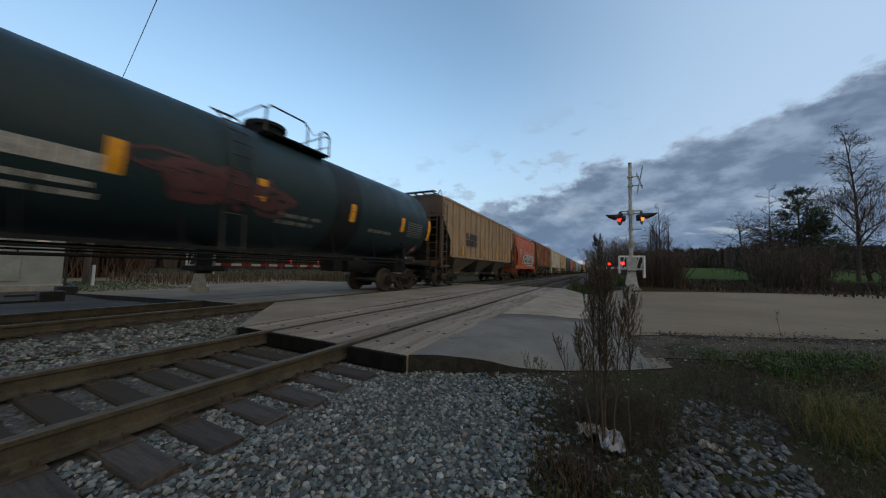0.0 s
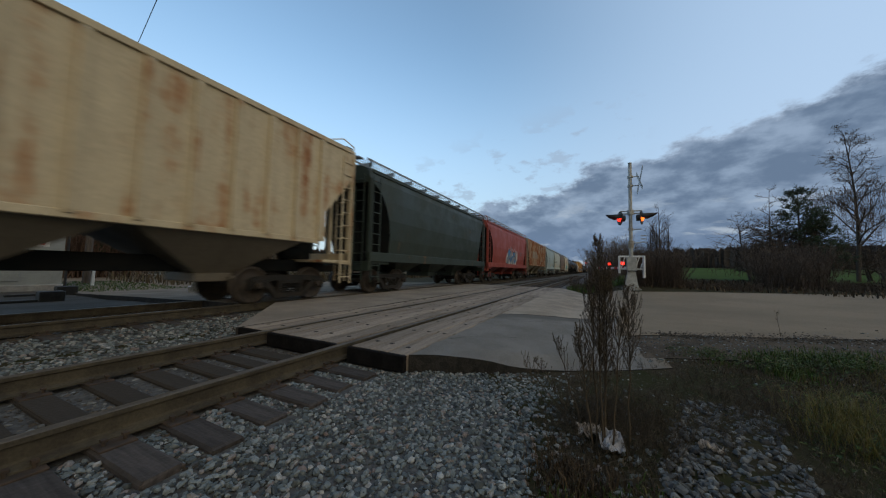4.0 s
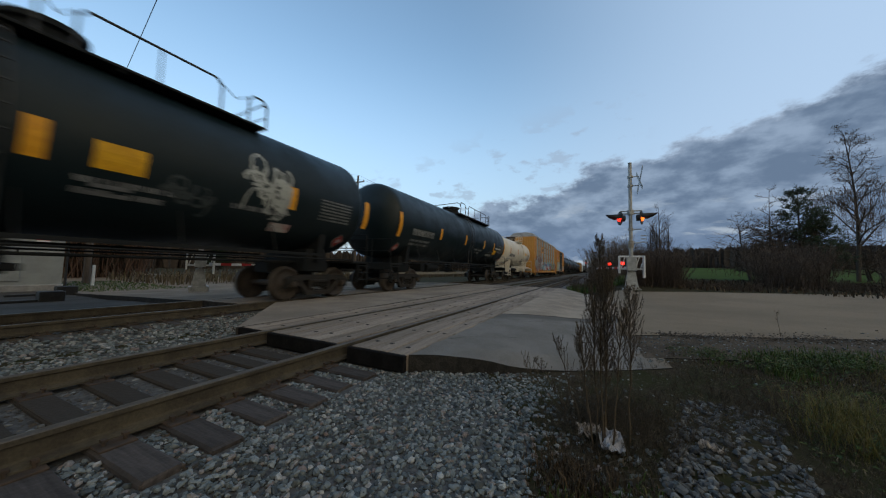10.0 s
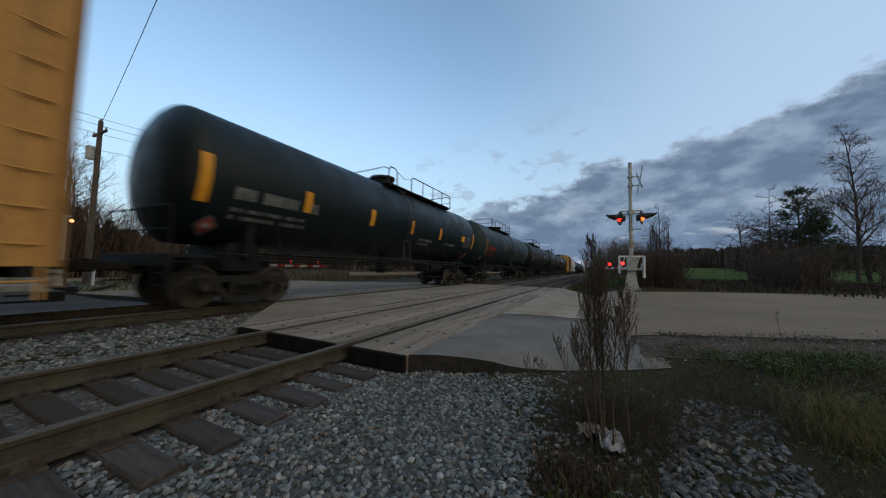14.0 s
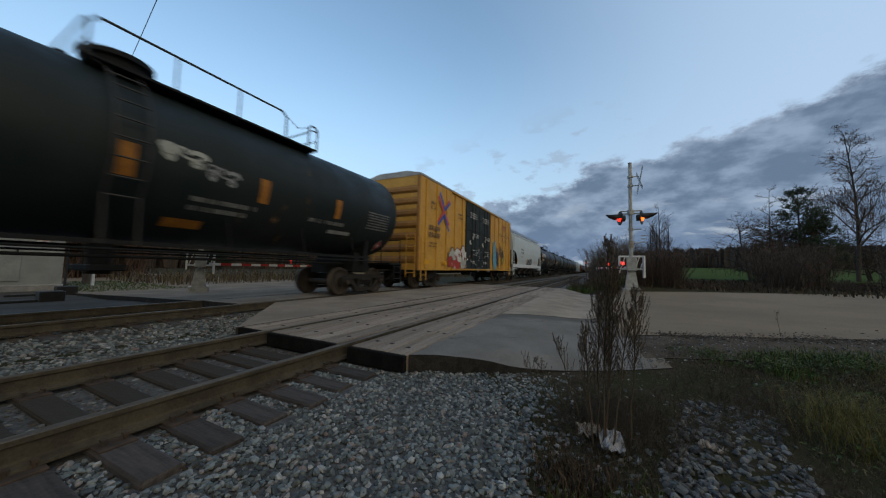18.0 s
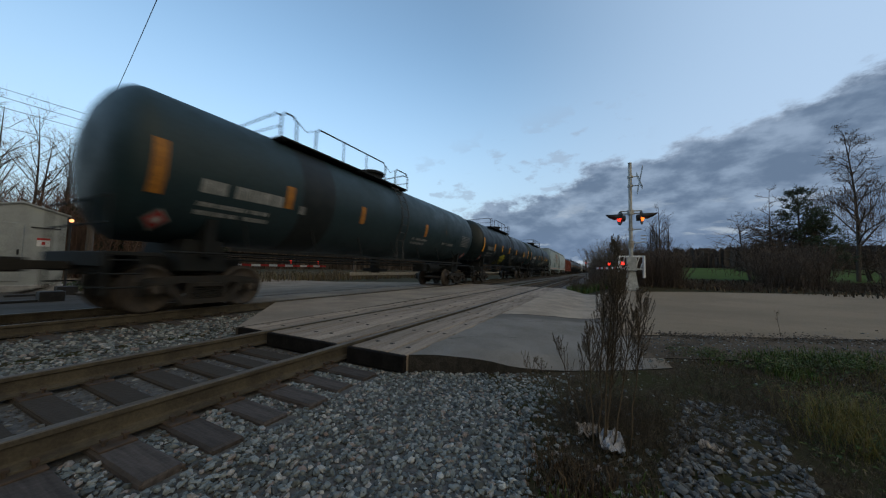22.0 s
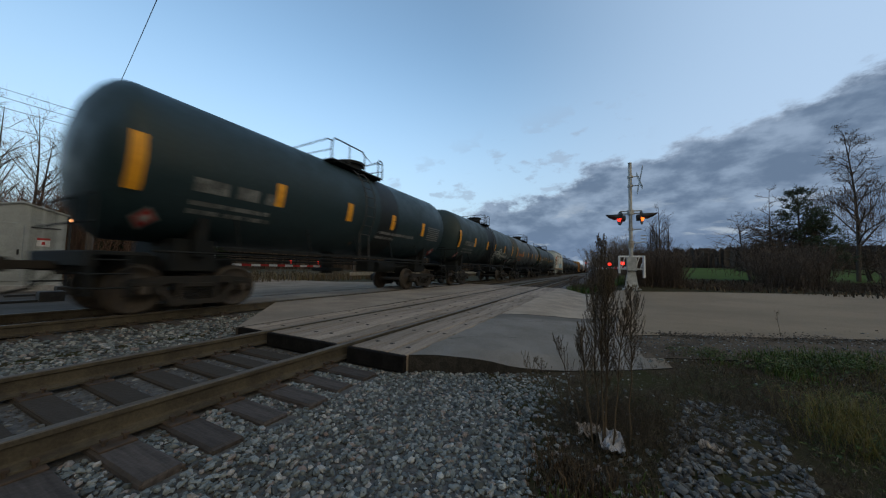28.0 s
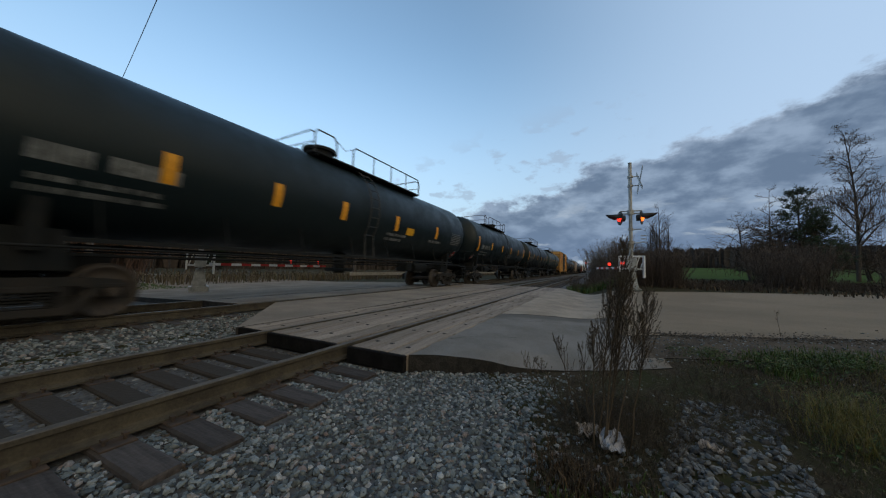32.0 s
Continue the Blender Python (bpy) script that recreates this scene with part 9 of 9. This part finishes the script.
def weed(name, x, y, stems, label, seed, fine=60, clump=True):
    """A tall dead weed: woody stems with upswept side shoots full of seed heads."""
    rnd = random.Random(seed)
    root = tagged(new(name), label, "weed")
    z = land(x, y) - 0.02
    root.location = (x, y, z)
    for sx, sy, h, lx, ly, dens, start in stems:
        st, tw, rr = Shape(), [], []
        pts = []
        for i in range(8):
            t = i / 7
            pts.append(Vector((sx + lx * t * h + rnd.uniform(-.008, .008), sy + ly * t * h + rnd.uniform(-.008, .008), t * h)))
        tubes(st, [[tuple(p) for p in pts]], 0.0065 if h > 0.5 else 0.004, 0.002, 6)
        stem = part("stem", st, M_WEED, root)
        seeds = Shape()
        for k in range(int(fine * dens)):
            t = start + (1 - start) * rnd.random() ** 0.8
            i = min(6, int(t * 7))
            q = pts[i].lerp(pts[i + 1], t * 7 - i)
            a = rnd.uniform(0, 6.283)
            L = (0.045 + 0.135 * math.sin(math.pi * min(1, (t - start) / (1 - start) * 0.9 + 0.08))) * rnd.uniform(0.5, 1.15) * (0.55 + 0.45 * h)
            tip = q + Vector((math.cos(a) * L * 0.42, math.sin(a) * L * 0.42, L * rnd.uniform(0.8, 1.25)))
            mid = q.lerp(tip, 0.5) + Vector((math.cos(a), math.sin(a), 0)) * L * 0.10
            tw.append([tuple(q), tuple(mid), tuple(tip)])
            rr.append(0.0018)
            if clump:
                for j in range(17):
                    c = mid.lerp(tip, rnd.uniform(-0.2, 1.05))
                    d = Vector((rnd.uniform(-1, 1), rnd.uniform(-1, 1), rnd.uniform(-.4, 1))).normalized() * rnd.uniform(0.005, 0.013)
                    e = d.orthogonal().normalized() * 0.0026
                    g = d.cross(e).normalized() * 0.0026
                    seeds.add([c - e, c + e, c + d, c + d * .5 + g], [(0, 1, 2), (0, 2, 3), (1, 3, 2)])
        s = Shape()
        tubes(s, tw, rr, [0.0008] * len(rr), 3)
        tagged(part("side_growth", s, M_WEED, stem), kind="stuff")
        if clump:
            tagged(part("seed_fluff", seeds, M_WEED, stem), kind="stuff")
    return root


def litter():
    def sheet_of(name, x, y, w, h, mat, label, seed, rise, turn):
        n = 9
        v, f = [], []
        for j in range(n):
            for i in range(n):
                u, t = i / (n - 1) - 0.5, j / (n - 1) - 0.5
                k = noise.noise((u * 4 + seed, t * 4, seed))
                v.append((u * w * (1 + 0.2 * noise.noise((t * 3, seed, 1))), t * h * (1 + 0.2 * noise.noise((u * 3, seed, 2))), 0.035 + rise * (t + 0.5) * h + 0.05 * k + 0.03 * noise.noise((u * 9, t * 9, seed))))
        for j in range(n - 1):
            for i in range(n - 1):
                f.append((j * n + i, j * n + i + 1, (j + 1) * n + i + 1, (j + 1) * n + i))
        m = len(v)
        v += [(a, b, c - 0.003) for a, b, c in v]
        f += [tuple(m + i for i in reversed(q)) for q in list(f)]
        ob = part(name, Shape().add(v, f, 0, False), mat, None, at=pose(x, y, land(x, y) + 0.02, 0, 0, turn))
        return tagged(ob, label, "litter")

    sheet_of("plastic_bag", 0.085, 2.45, 0.145, 0.17, M_BAG, "crumpled white plastic bag in the weeds", 5, 0.28, 10)
    sheet_of("cardboard_scrap", -0.05, 2.56, 0.16, 0.09, M_CARD, "torn pale cardboard scrap in the weeds", 8, 0.30, 25)
    sheet_of("paper_scrap", 0.68, 2.72, 0.12, 0.05, M_CARD, "flat pale paper scrap among the stones", 9, 0.05, -20)


M_BAG = surface("white_plastic", (0.36, 0.36, 0.375), (0.27, 0.27, 0.29), rough=0.5, scale=9)
M_CARD = surface("pale_cardboard", (0.42, 0.36, 0.31), (0.30, 0.25, 0.21), rough=0.9, scale=9)


# ---------------------------------------------------------------- signals, shed, poles
M_POLE = surface("signal_aluminium", (0.40, 0.40, 0.385), (0.28, 0.28, 0.27), rough=0.5, metal=0.25, scale=6)
M_POLEBASE = surface("pole_weathered", (0.30, 0.27, 0.22), (0.20, 0.17, 0.13), rough=0.7, scale=6)
M_BLACK = surface("signal_black", (0.016, 0.016, 0.017), (0.028, 0.027, 0.027), rough=0.6, scale=6)
M_LAMP = glow("red_lamp_lit", (1.0, 0.035, 0.018), 2.2)
M_LAMP_HOT = glow("orange_red_lamp_lit", (1.0, 0.17, 0.02), 2.6)
M_AMBER = glow("amber_lamp_lit", (1.0, 0.40, 0.15), 2.5)
M_SHED = surface("shed_steel", (0.33, 0.35, 0.34), (0.27, 0.285, 0.28), rough=0.55, metal=0.15, scale=2)
M_CONCRETE = surface("concrete", (0.36, 0.35, 0.33), (0.26, 0.25, 0.24), rough=0.92, scale=4, bump=0.4)
M_WOODPOLE = surface("pole_wood", (0.12, 0.095, 0.075), (0.075, 0.06, 0.05), rough=0.95, scale=3, stretch=(6, 6, 0.4), bump=0.5)
M_WIRE = surface("wire", (0.03, 0.03, 0.032), rough=0.6)
M_SIGNWHITE = surface("sign_white", (0.72, 0.72, 0.71), (0.6, 0.6, 0.6), rough=0.4, scale=5)
M_SIGNBACK = surface("sign_weathered", (0.34, 0.34, 0.345), (0.27, 0.27, 0.28), rough=0.5, scale=5)
M_ARMRED = surface("gate_red", (0.45, 0.025, 0.022), (0.36, 0.022, 0.02), rough=0.45, scale=6)


def signal(x, y, z, height, side, toward, arm_way, arm_len, lights, label, lit, cross_z, lamp_z, arm_z, turn=0, lamp_way=None):
    """A crossing signal: mast, crossbuck seen from the road, two hooded lamps, gate mechanism and lowered striped arm.
    side: the road's way from the mast along x (1 or -1); toward: the way along y that both lamps are turned; arm_way: degrees of the arm in plan."""
    root = tagged(new("crossing_signal"), label, "crossing signal", "crossing signals")
    root.matrix_basis = pose(x, y, z, 0, 0, turn)
    s = Shape()
    s.rod((0, 0, 0.1), (0, 0, 1.85), 0.072, 14)
    s.rod((0, 0, 1.85), (0, 0, height), 0.064, 14)
    s.rod((0, 0, height), (0, 0, height + 0.03), 0.07, 14)
    part("mast", s, M_POLE, root)
    s = Shape()
    s.rod((0, 0, 1.62), (0, 0, 1.90), 0.10, 14)
    part("junction_sleeve", s, M_POLEBASE, root, "weathered brown junction sleeve")
    s = Shape()
    s.prism([(-0.30, -0.26), (0.30, -0.26), (0.30, 0.26), (-0.30, 0.26)], -0.3, 0.06)
    lo, hi = [(-0.22, -0.20, 0.06), (0.22, -0.20, 0.06), (0.22, 0.20, 0.06), (-0.22, 0.20, 0.06)], [(-0.13, -0.13, 0.72), (0.13, -0.13, 0.72), (0.13, 0.13, 0.72), (-0.13, 0.13, 0.72)]
    s.add(lo + hi, [(0, 1, 5, 4), (1, 2, 6, 5), (2, 3, 7, 6), (3, 0, 4, 7), (4, 5, 6, 7)])
    for sx in (-0.2, 0.2):
        s.rod((sx, -0.2, 0.06), (sx, -0.2, 0.16), 0.03, 6)
    part("base", s, M_POLE, root)
    # crossbuck: two boards that face the road, on two short arms
    for k, a in enumerate((42, -42)):
        s = Shape().box(-0.006, 0.006, -0.62, 0.62, -0.07, 0.07, 0.0)
        part("crossbuck_board", s, M_SIGNBACK, root, "weathered white crossbuck board", at=pose(side * (0.31 + 0.016 * k), 0, cross_z, 0, 0, 6) @ pose(0, 0, 0, a, 0, 0))
    s = Shape()
    for dz in (0.16, -0.20):
        s.rod((0, 0, cross_z + dz), (side * 0.31, 0, cross_z + dz), 0.02, 6)
        s.rod((0, 0, cross_z + dz - 0.04), (0, 0, cross_z + dz + 0.04), 0.10, 12)
    part("crossbuck_bracket", s, M_POLE, root)
    s = Shape()
    for dz in (0.30, 0.20):
        s.rod((-0.36, 0, lamp_z + dz), (0.38, 0, lamp_z + dz), 0.024, 8)
    s.rod((0, 0, lamp_z + 0.15), (0, 0, lamp_z + 0.34), 0.115, 12)
    part("lamp_arm", s, M_POLE, root)
    # the bell or chime below: three small plates on two arms
    s = Shape()
    for dz in (-0.42, -0.95):
        s.rod((0, 0, lamp_z + dz), (side * 0.36, 0, lamp_z + dz), 0.02, 6)
        s.rod((0, 0, lamp_z + dz - 0.04), (0, 0, lamp_z + dz + 0.04), 0.10, 12)
    for k in range(3):
        s.box(side * 0.42 - 0.09, side * 0.42 + 0.09, -0.05, 0.05, lamp_z - 0.94 + k * 0.12, lamp_z - 0.91 + k * 0.12)
    part("sign_bracket", s, M_POLE, root)
    for sx, mat in zip((-1, 1), lit):
        way = math.degrees(math.atan2(toward * 0.30, sx * 0.95)) if lamp_way is None else lamp_way
        at = pose(sx * 0.36, toward * 0.06, lamp_z + 0.02, 0, 0, way)
        hd = Shape()
        hd.rod((-0.16, 0, 0), (0.0, 0, 0), 0.13, 16)
        hd.rod((-0.01, 0, 0), (0.012, 0, 0), 0.27, 24)
        ln = lambda a: 0.16 + 0.36 * max(0.0, math.sin(a)) ** 0.7
        v, f = [], []
        for i in range(17):
            a = radians(-5 + 190 * i / 16)
            for k in (1.0, 0.95):
                v += [(0.01, 0.165 * k * math.cos(a), 0.165 * k * math.sin(a)), (ln(a), 0.17 * k * math.cos(a), 0.17 * k * math.sin(a) - 0.03)]
        for i in range(16):
            o = i * 4
            f += [(o, o + 4, o + 5, o + 1), (o + 2, o + 3, o + 7, o + 6), (o + 1, o + 5, o + 7, o + 3)]
        hd.add(v, f, 0, True)
        head = part("lamp_housing", hd, M_BLACK, root, "black lamp with hood and backing disc", at=at)
        dome = Shape()
        for (xa, ra), (xb, rb) in zip(((0.012, 0.145), (0.05, 0.125), (0.075, 0.08)), ((0.05, 0.125), (0.075, 0.08), (0.085, 0.01))):
            dome.rod((xa, 0, 0), (xb, 0, 0), ra, 18, rb, caps=False)
        part("lens", dome, mat, head, "lit red lens")
    # gate mechanism: a cabinet in an open counterweight frame
    s = Shape()
    s.box(-0.17, 0.17, -0.30, -0.09, arm_z - 0.12, arm_z + 0.42, 0.02)
    part("gate_mechanism", s, M_POLE, root, "grey aluminium gate mechanism")
    for sx in (-0.40, 0.42):
        s = Shape()
        s.box(sx - 0.03, sx + 0.03, -0.16, 0.20, arm_z - 0.22 - (0.16 if sx > 0 else 0), arm_z + 0.46, 0.01)
        part("counterweight", s, M_SIGNWHITE, root, "white counterweight plate")
    s = Shape()
    for dz in (-0.05, 0.44):
        s.box(-0.40, 0.42, -0.02, 0.02, arm_z + dz - 0.03, arm_z + dz + 0.03, 0.006)
    for k in range(5):
        q = -0.34 + k * 0.16
        s.rod((q, 0, arm_z - 0.05), (q + 0.14, 0, arm_z + 0.44), 0.018, 6)
    part("counterweight_frame", s, M_SIGNWHITE, root, "white lattice frame")
    arm = Matrix.Rotation(radians(arm_way - turn), 4, "Z")
    n = int(arm_len / 0.4)
    for i in range(n):
        s = Shape().box(0.3 + i * 0.4, 0.3 + (i + 1) * 0.4, -0.02, 0.02, arm_z - 0.05, arm_z + 0.05, 0.0)
        part("arm_section", s, (M_SIGNWHITE, M_ARMRED)[i % 2], root, ("white", "red")[i % 2] + " reflective band of the gate arm", at=arm)
    for q in lights:
        s = Shape()
        s.rod((q, 0, arm_z + 0.05), (q, 0, arm_z + 0.12), 0.02, 6)
        s.box(q - 0.06, q + 0.06, -0.06, 0.06, arm_z + 0.25, arm_z + 0.28, 0.008)
        s.box(q - 0.07, q + 0.07, -0.07, 0.07, arm_z + 0.05, arm_z + 0.12, 0.01)
        h = part("arm_lamp", s, M_BLACK, root, at=arm)
        s = Shape()
        rings = [(-0.08, 0.01), (-0.06, 0.053), (-0.02, 0.077), (0.02, 0.077), (0.06, 0.053), (0.08, 0.01)]
        for (za, ra), (zb, rb) in zip(rings, rings[1:]):
            s.rod((q, 0, arm_z + 0.19 + za), (q, 0, arm_z + 0.19 + zb), ra, 14, rb, caps=False)
        part("lens", s, M_LAMP, h, "lit red lens")
    return root


def shed():
    root = tagged(new("signal_shed"), "grey steel signal shed with a low gable roof", "shed")
    x, y0, y1 = -19.5, 2.15, 4.45
    root.location = (x, 0, -0.34)
    s = Shape()
    ym = (y0 + y1) / 2
    s.sweep_x([(y0, 0.3), (y1, 0.3), (y1, 3.10), (ym, 3.42), (y0, 3.10)], -4.2, 0)
    part("shell", s, M_SHED, root)
    s = Shape()
    s.sweep_x([(y0 - 0.08, 3.06), (y0 - 0.08, 3.12), (ym, 3.48), (y1 + 0.08, 3.12), (y1 + 0.08, 3.06), (ym, 3.42)], -4.26, 0.07)
    part("roof", s, M_SHED, root)
    s = Shape().box(-4.3, 0.1, y0 - 0.1, y1 + 0.1, 0.0, 0.3, 0.02)
    part("plinth", s, M_CONCRETE, root)
    s = Shape().box(0.0, 0.035, y0 + 0.35, y0 + 1.25, 0.45, 2.65, 0.01)
    d = part("door", s, M_SHED, root)
    part("handle", Shape().box(0.035, 0.07, y0 + 1.12, y0 + 1.17, 1.45, 1.65, 0.008), M_BLACK, d)
    s = Shape().box(0.003, 0.012, 3.72, 4.05, 1.80, 2.12)
    sg = part("warning_sign", s, M_SIGNWHITE, root, "white sign with a red header")
    part("header", Shape().box(0.012, 0.015, 3.72, 4.05, 2.04, 2.12), M_ARMRED, sg)
    part("mark", Shape().box(0.012, 0.015, 3.84, 3.93, 1.86, 1.98), M_ARMRED, sg)
    s = Shape()
    s.box(0.0, 0.03, 3.55, 4.3, 2.50, 2.54)
    part("vent", s, M_BLACK, root)
    a = tagged(part("yard_lamp", Shape().rod((0, 0, 0), (0, 0, 2.75), 0.04, 8).box(-0.08, 0.08, -0.08, 0.08, 2.72, 2.95, 0.02), M_BLACK, None, at=(-19.0, 4.42, -0.30)), "small amber lamp on a post beside the shed", "lamp")
    part("bulb", Shape().rod((0.07, 0, 2.83), (0.1, 0, 2.83), 0.07, 10), M_AMBER, a, "lit amber bulb")
    # small switch boxes at the yard's edge
    for k, (x, y) in enumerate(((-14.6, 3.15), (-17.0, 4.0))):
        s = Shape().box(-0.18, 0.18, -0.25, 0.25, 0, 0.32, 0.02)
        s.box(-0.1, 0.1, -1.3, -0.25, 0.02, 0.09, 0.01)
        tagged(part("track_box", s, M_BLACK, None, at=(x, y, -0.30)), "low dark track-circuit box on the yard", "box")


def wire_between(s, p, q, sag, r=0.012, n=12):
    pts = []
    for i in range(n + 1):
        t = i / n
        pts.append((p[0] + (q[0] - p[0]) * t, p[1] + (q[1] - p[1]) * t, p[2] + (q[2] - p[2]) * t - sag * 4 * t * (1 - t)))
    tubes(s, [pts], r, r, 4)


def power_line():
    poles = [(-24.0, -31.0, 10.6), (-24.0, 6.3, 8.9), (-24.0, 26.4, 11.5), (-24.0, 66.0, 11.5), (-24.0, 112.0, 11.5)]
    tips = []
    for x, y, h in poles:
        root = tagged(new("utility_pole"), "weathered wooden utility pole with a crossarm", "utility pole", "utility poles")
        root.location = (x, y, -0.4)
        part("pole", Shape().rod((0, 0, 0), (0, 0, h), 0.15, 10, 0.10), M_WOODPOLE, root)
        part("crossarm", Shape().box(-0.9, 0.9, -0.05, 0.05, h - 0.75, h - 0.63, 0.01), M_WOODPOLE, root)
        for q in (-0.8, 0.0, 0.8):
            z0 = h - 0.63 if q else h
            part("insulator", Shape().rod((q, 0, z0), (q, 0, z0 + 0.12), 0.05, 8), M_POLE, root)
        part("transformer", Shape().rod((0.0, -0.28, h - 2.2), (0.0, -0.28, h - 1.5), 0.18, 12), M_POLE, root) if y == 6.3 else None
        tips.append((x, y, h - 0.4))
    for name, dx, dz in (("power_wire", -0.8, -0.50), ("power_wire", 0.8, -0.50), ("power_wire", 0.0, 0.13), ("power_wire", 0.0, -1.6)):
        s = Shape()
        for a, b in zip(tips, tips[1:]):
            wire_between(s, (a[0] + dx, a[1], a[2] + dz), (b[0] + dx, b[1], b[2] + dz), 0.5)
        tagged(part(name, s, M_WIRE), "thin dark overhead wire", "wire", "overhead wires")
    s = Shape()
    wire_between(s, (-24.0, 6.3, 8.3), (6.0, 0.25, 8.5), 0.35, 0.011, 24)
    tagged(part("service_wire", s, M_WIRE), "single dark wire crossing over the tracks", "wire")
    s = Shape()
    s.rod((0, 0, 0), (0, 0, 8.3), 0.14, 10, 0.1)
    tagged(part("utility_pole", s, M_WOODPOLE, None, at=(6.0, 0.25, -0.3)), "plain wooden pole beside the road", "utility pole")
    # white marker posts on the bank
    m = Shape().box(-0.05, 0.05, -0.05, 0.05, 0, 1.05, 0.01).mesh("marker_post", M_SIGNWHITE)
    for x, y in [(-22, 6.0)]:
        tagged(part("marker_post", m, None, None, at=(x, y, -0.32)), "short white marker post", "post", "marker posts")
    rl = Shape()
    for x, y0, y1 in ((-19.6, 21, 74),):
        rl.box(x - 0.03, x + 0.03, y0, y1, 0.12, 0.42, 0.01)
    gr = tagged(part("guard_rail", rl, M_POLEBASE), "weathered guard rail along the lane", "guard rail")
    pm = Shape().box(-0.06, 0.06, -0.08, 0.08, -0.4, 0.45, 0.01).mesh("rail_post", M_WOODPOLE)
    for k in range(15):
        part("rail_post", pm, None, gr, at=(-19.72, 21.3 + k * 3.7, 0))


def far_signal():
    s = Shape()
    s.rod((0, 0, 0), (0, 0, 5.2), 0.09, 8)
    s.box(-0.25, 0.25, -0.12, 0.12, 3.6, 4.9, 0.03)
    root = tagged(part("block_signal", s, M_BLACK, None, at=(-2.35, 92.0, -0.9)), "distant dark track signal showing red", "track signal")
    part("lens", Shape().rod((0, -0.15, 4.1), (0, -0.12, 4.1), 0.20, 12), M_LAMP, root, "lit red lens")


build_stones()
build_right_side()
build_far()
build_foreground()
WEED = weed("dead_weed", 0.03, 2.44, ((0.0, 0.0, 1.44, -0.01, 0.03, 2.8, 0.30), (0.02, 0.02, 1.24, 0.01, 0.02, 2.3, 0.32), (-0.02, 0.04, 1.14, -0.04, 0.0, 2.0, 0.32), (0.03, 0.09, 1.22, -0.02, 0.04, 1.8, 0.38), (0.17, 0.10, 1.12, 0.0, 0.0, 1.8, 0.42), (-0.05, -0.02, 0.82, -0.12, 0.0, 1.2, 0.42), (0.06, 0.0, 0.95, 0.07, 0.0, 1.2, 0.42)),
            "tall bushy dead brown weed standing in the stones", 111)
weed("dead_weed", -0.10, 2.72, ((0.0, 0.0, 0.66, -0.30, 0.0, 1.0, 0.4), (0.05, 0.02, 0.62, -0.10, 0.0, 0.9, 0.4), (-0.03, 0.02, 0.46, -0.75, 0.1, 0.7, 0.4), (-0.05, 0.05, 0.40, -1.1, 0.2, 0.5, 0.4)), "thin dead brown weed in the stones", 112, 30)
weed("dead_weed", -0.42, 3.05, ((0.0, 0.0, 0.40, -0.55, 0.1, 0.3, 0.5),), "leaning thin dead weed in the stones", 113, 24)
weed("dead_stalk", 2.72, 7.1, ((0.0, 0.0, 0.42, -0.10, 0.0, 0.3, 0.6),), "single dead stalk beside the road", 114, 20)
weed("dead_stalk", 2.75, 4.8, ((0.0, 0.0, 0.62, 0.10, 0.0, 0.6, 0.75), (0.25, 0.05, 0.6, 0.1, 0.0, 0.5, 0.8)), "dry seed heads above the tall grass", 115, 26)
litter()
signal(1.23, 14.0, 0.30, 4.98, 1, -1, 104.5, 4.6, (0.9, 2.6), "aluminium crossing signal with lit red lamps and lowered gate", (M_LAMP, M_LAMP_HOT), 4.28, 2.78, 0.86)
signal(-13.5, 6.45, 0.02, 5.58, -1, -1, 88, 5.8, (3.8, 5.4), "aluminium crossing signal behind the train with lit red lamps", (M_LAMP, M_LAMP), 4.12, 2.95, 0.9, 66, -90)
shed()
power_line()
far_signal()
SWAY = [(0, 0), (0.7, 0), (1.05, 6), (1.4, 6), (1.9, -3), (2.6, -1.5), (3.2, 0), (6, 0), (9, 0.3), (11, 2), (12, 4.5), (13, 2.5), (14, -2), (17, 3), (18, 3), (18.5, 5), (20, 2.5), (21, 2), (22, 5), (23, 0.5), (25, 0.5), (28, 1), (29, 2.5), (30, 5), (31, 6.5), (31.4, 4), (32, 7.5)]


motions()
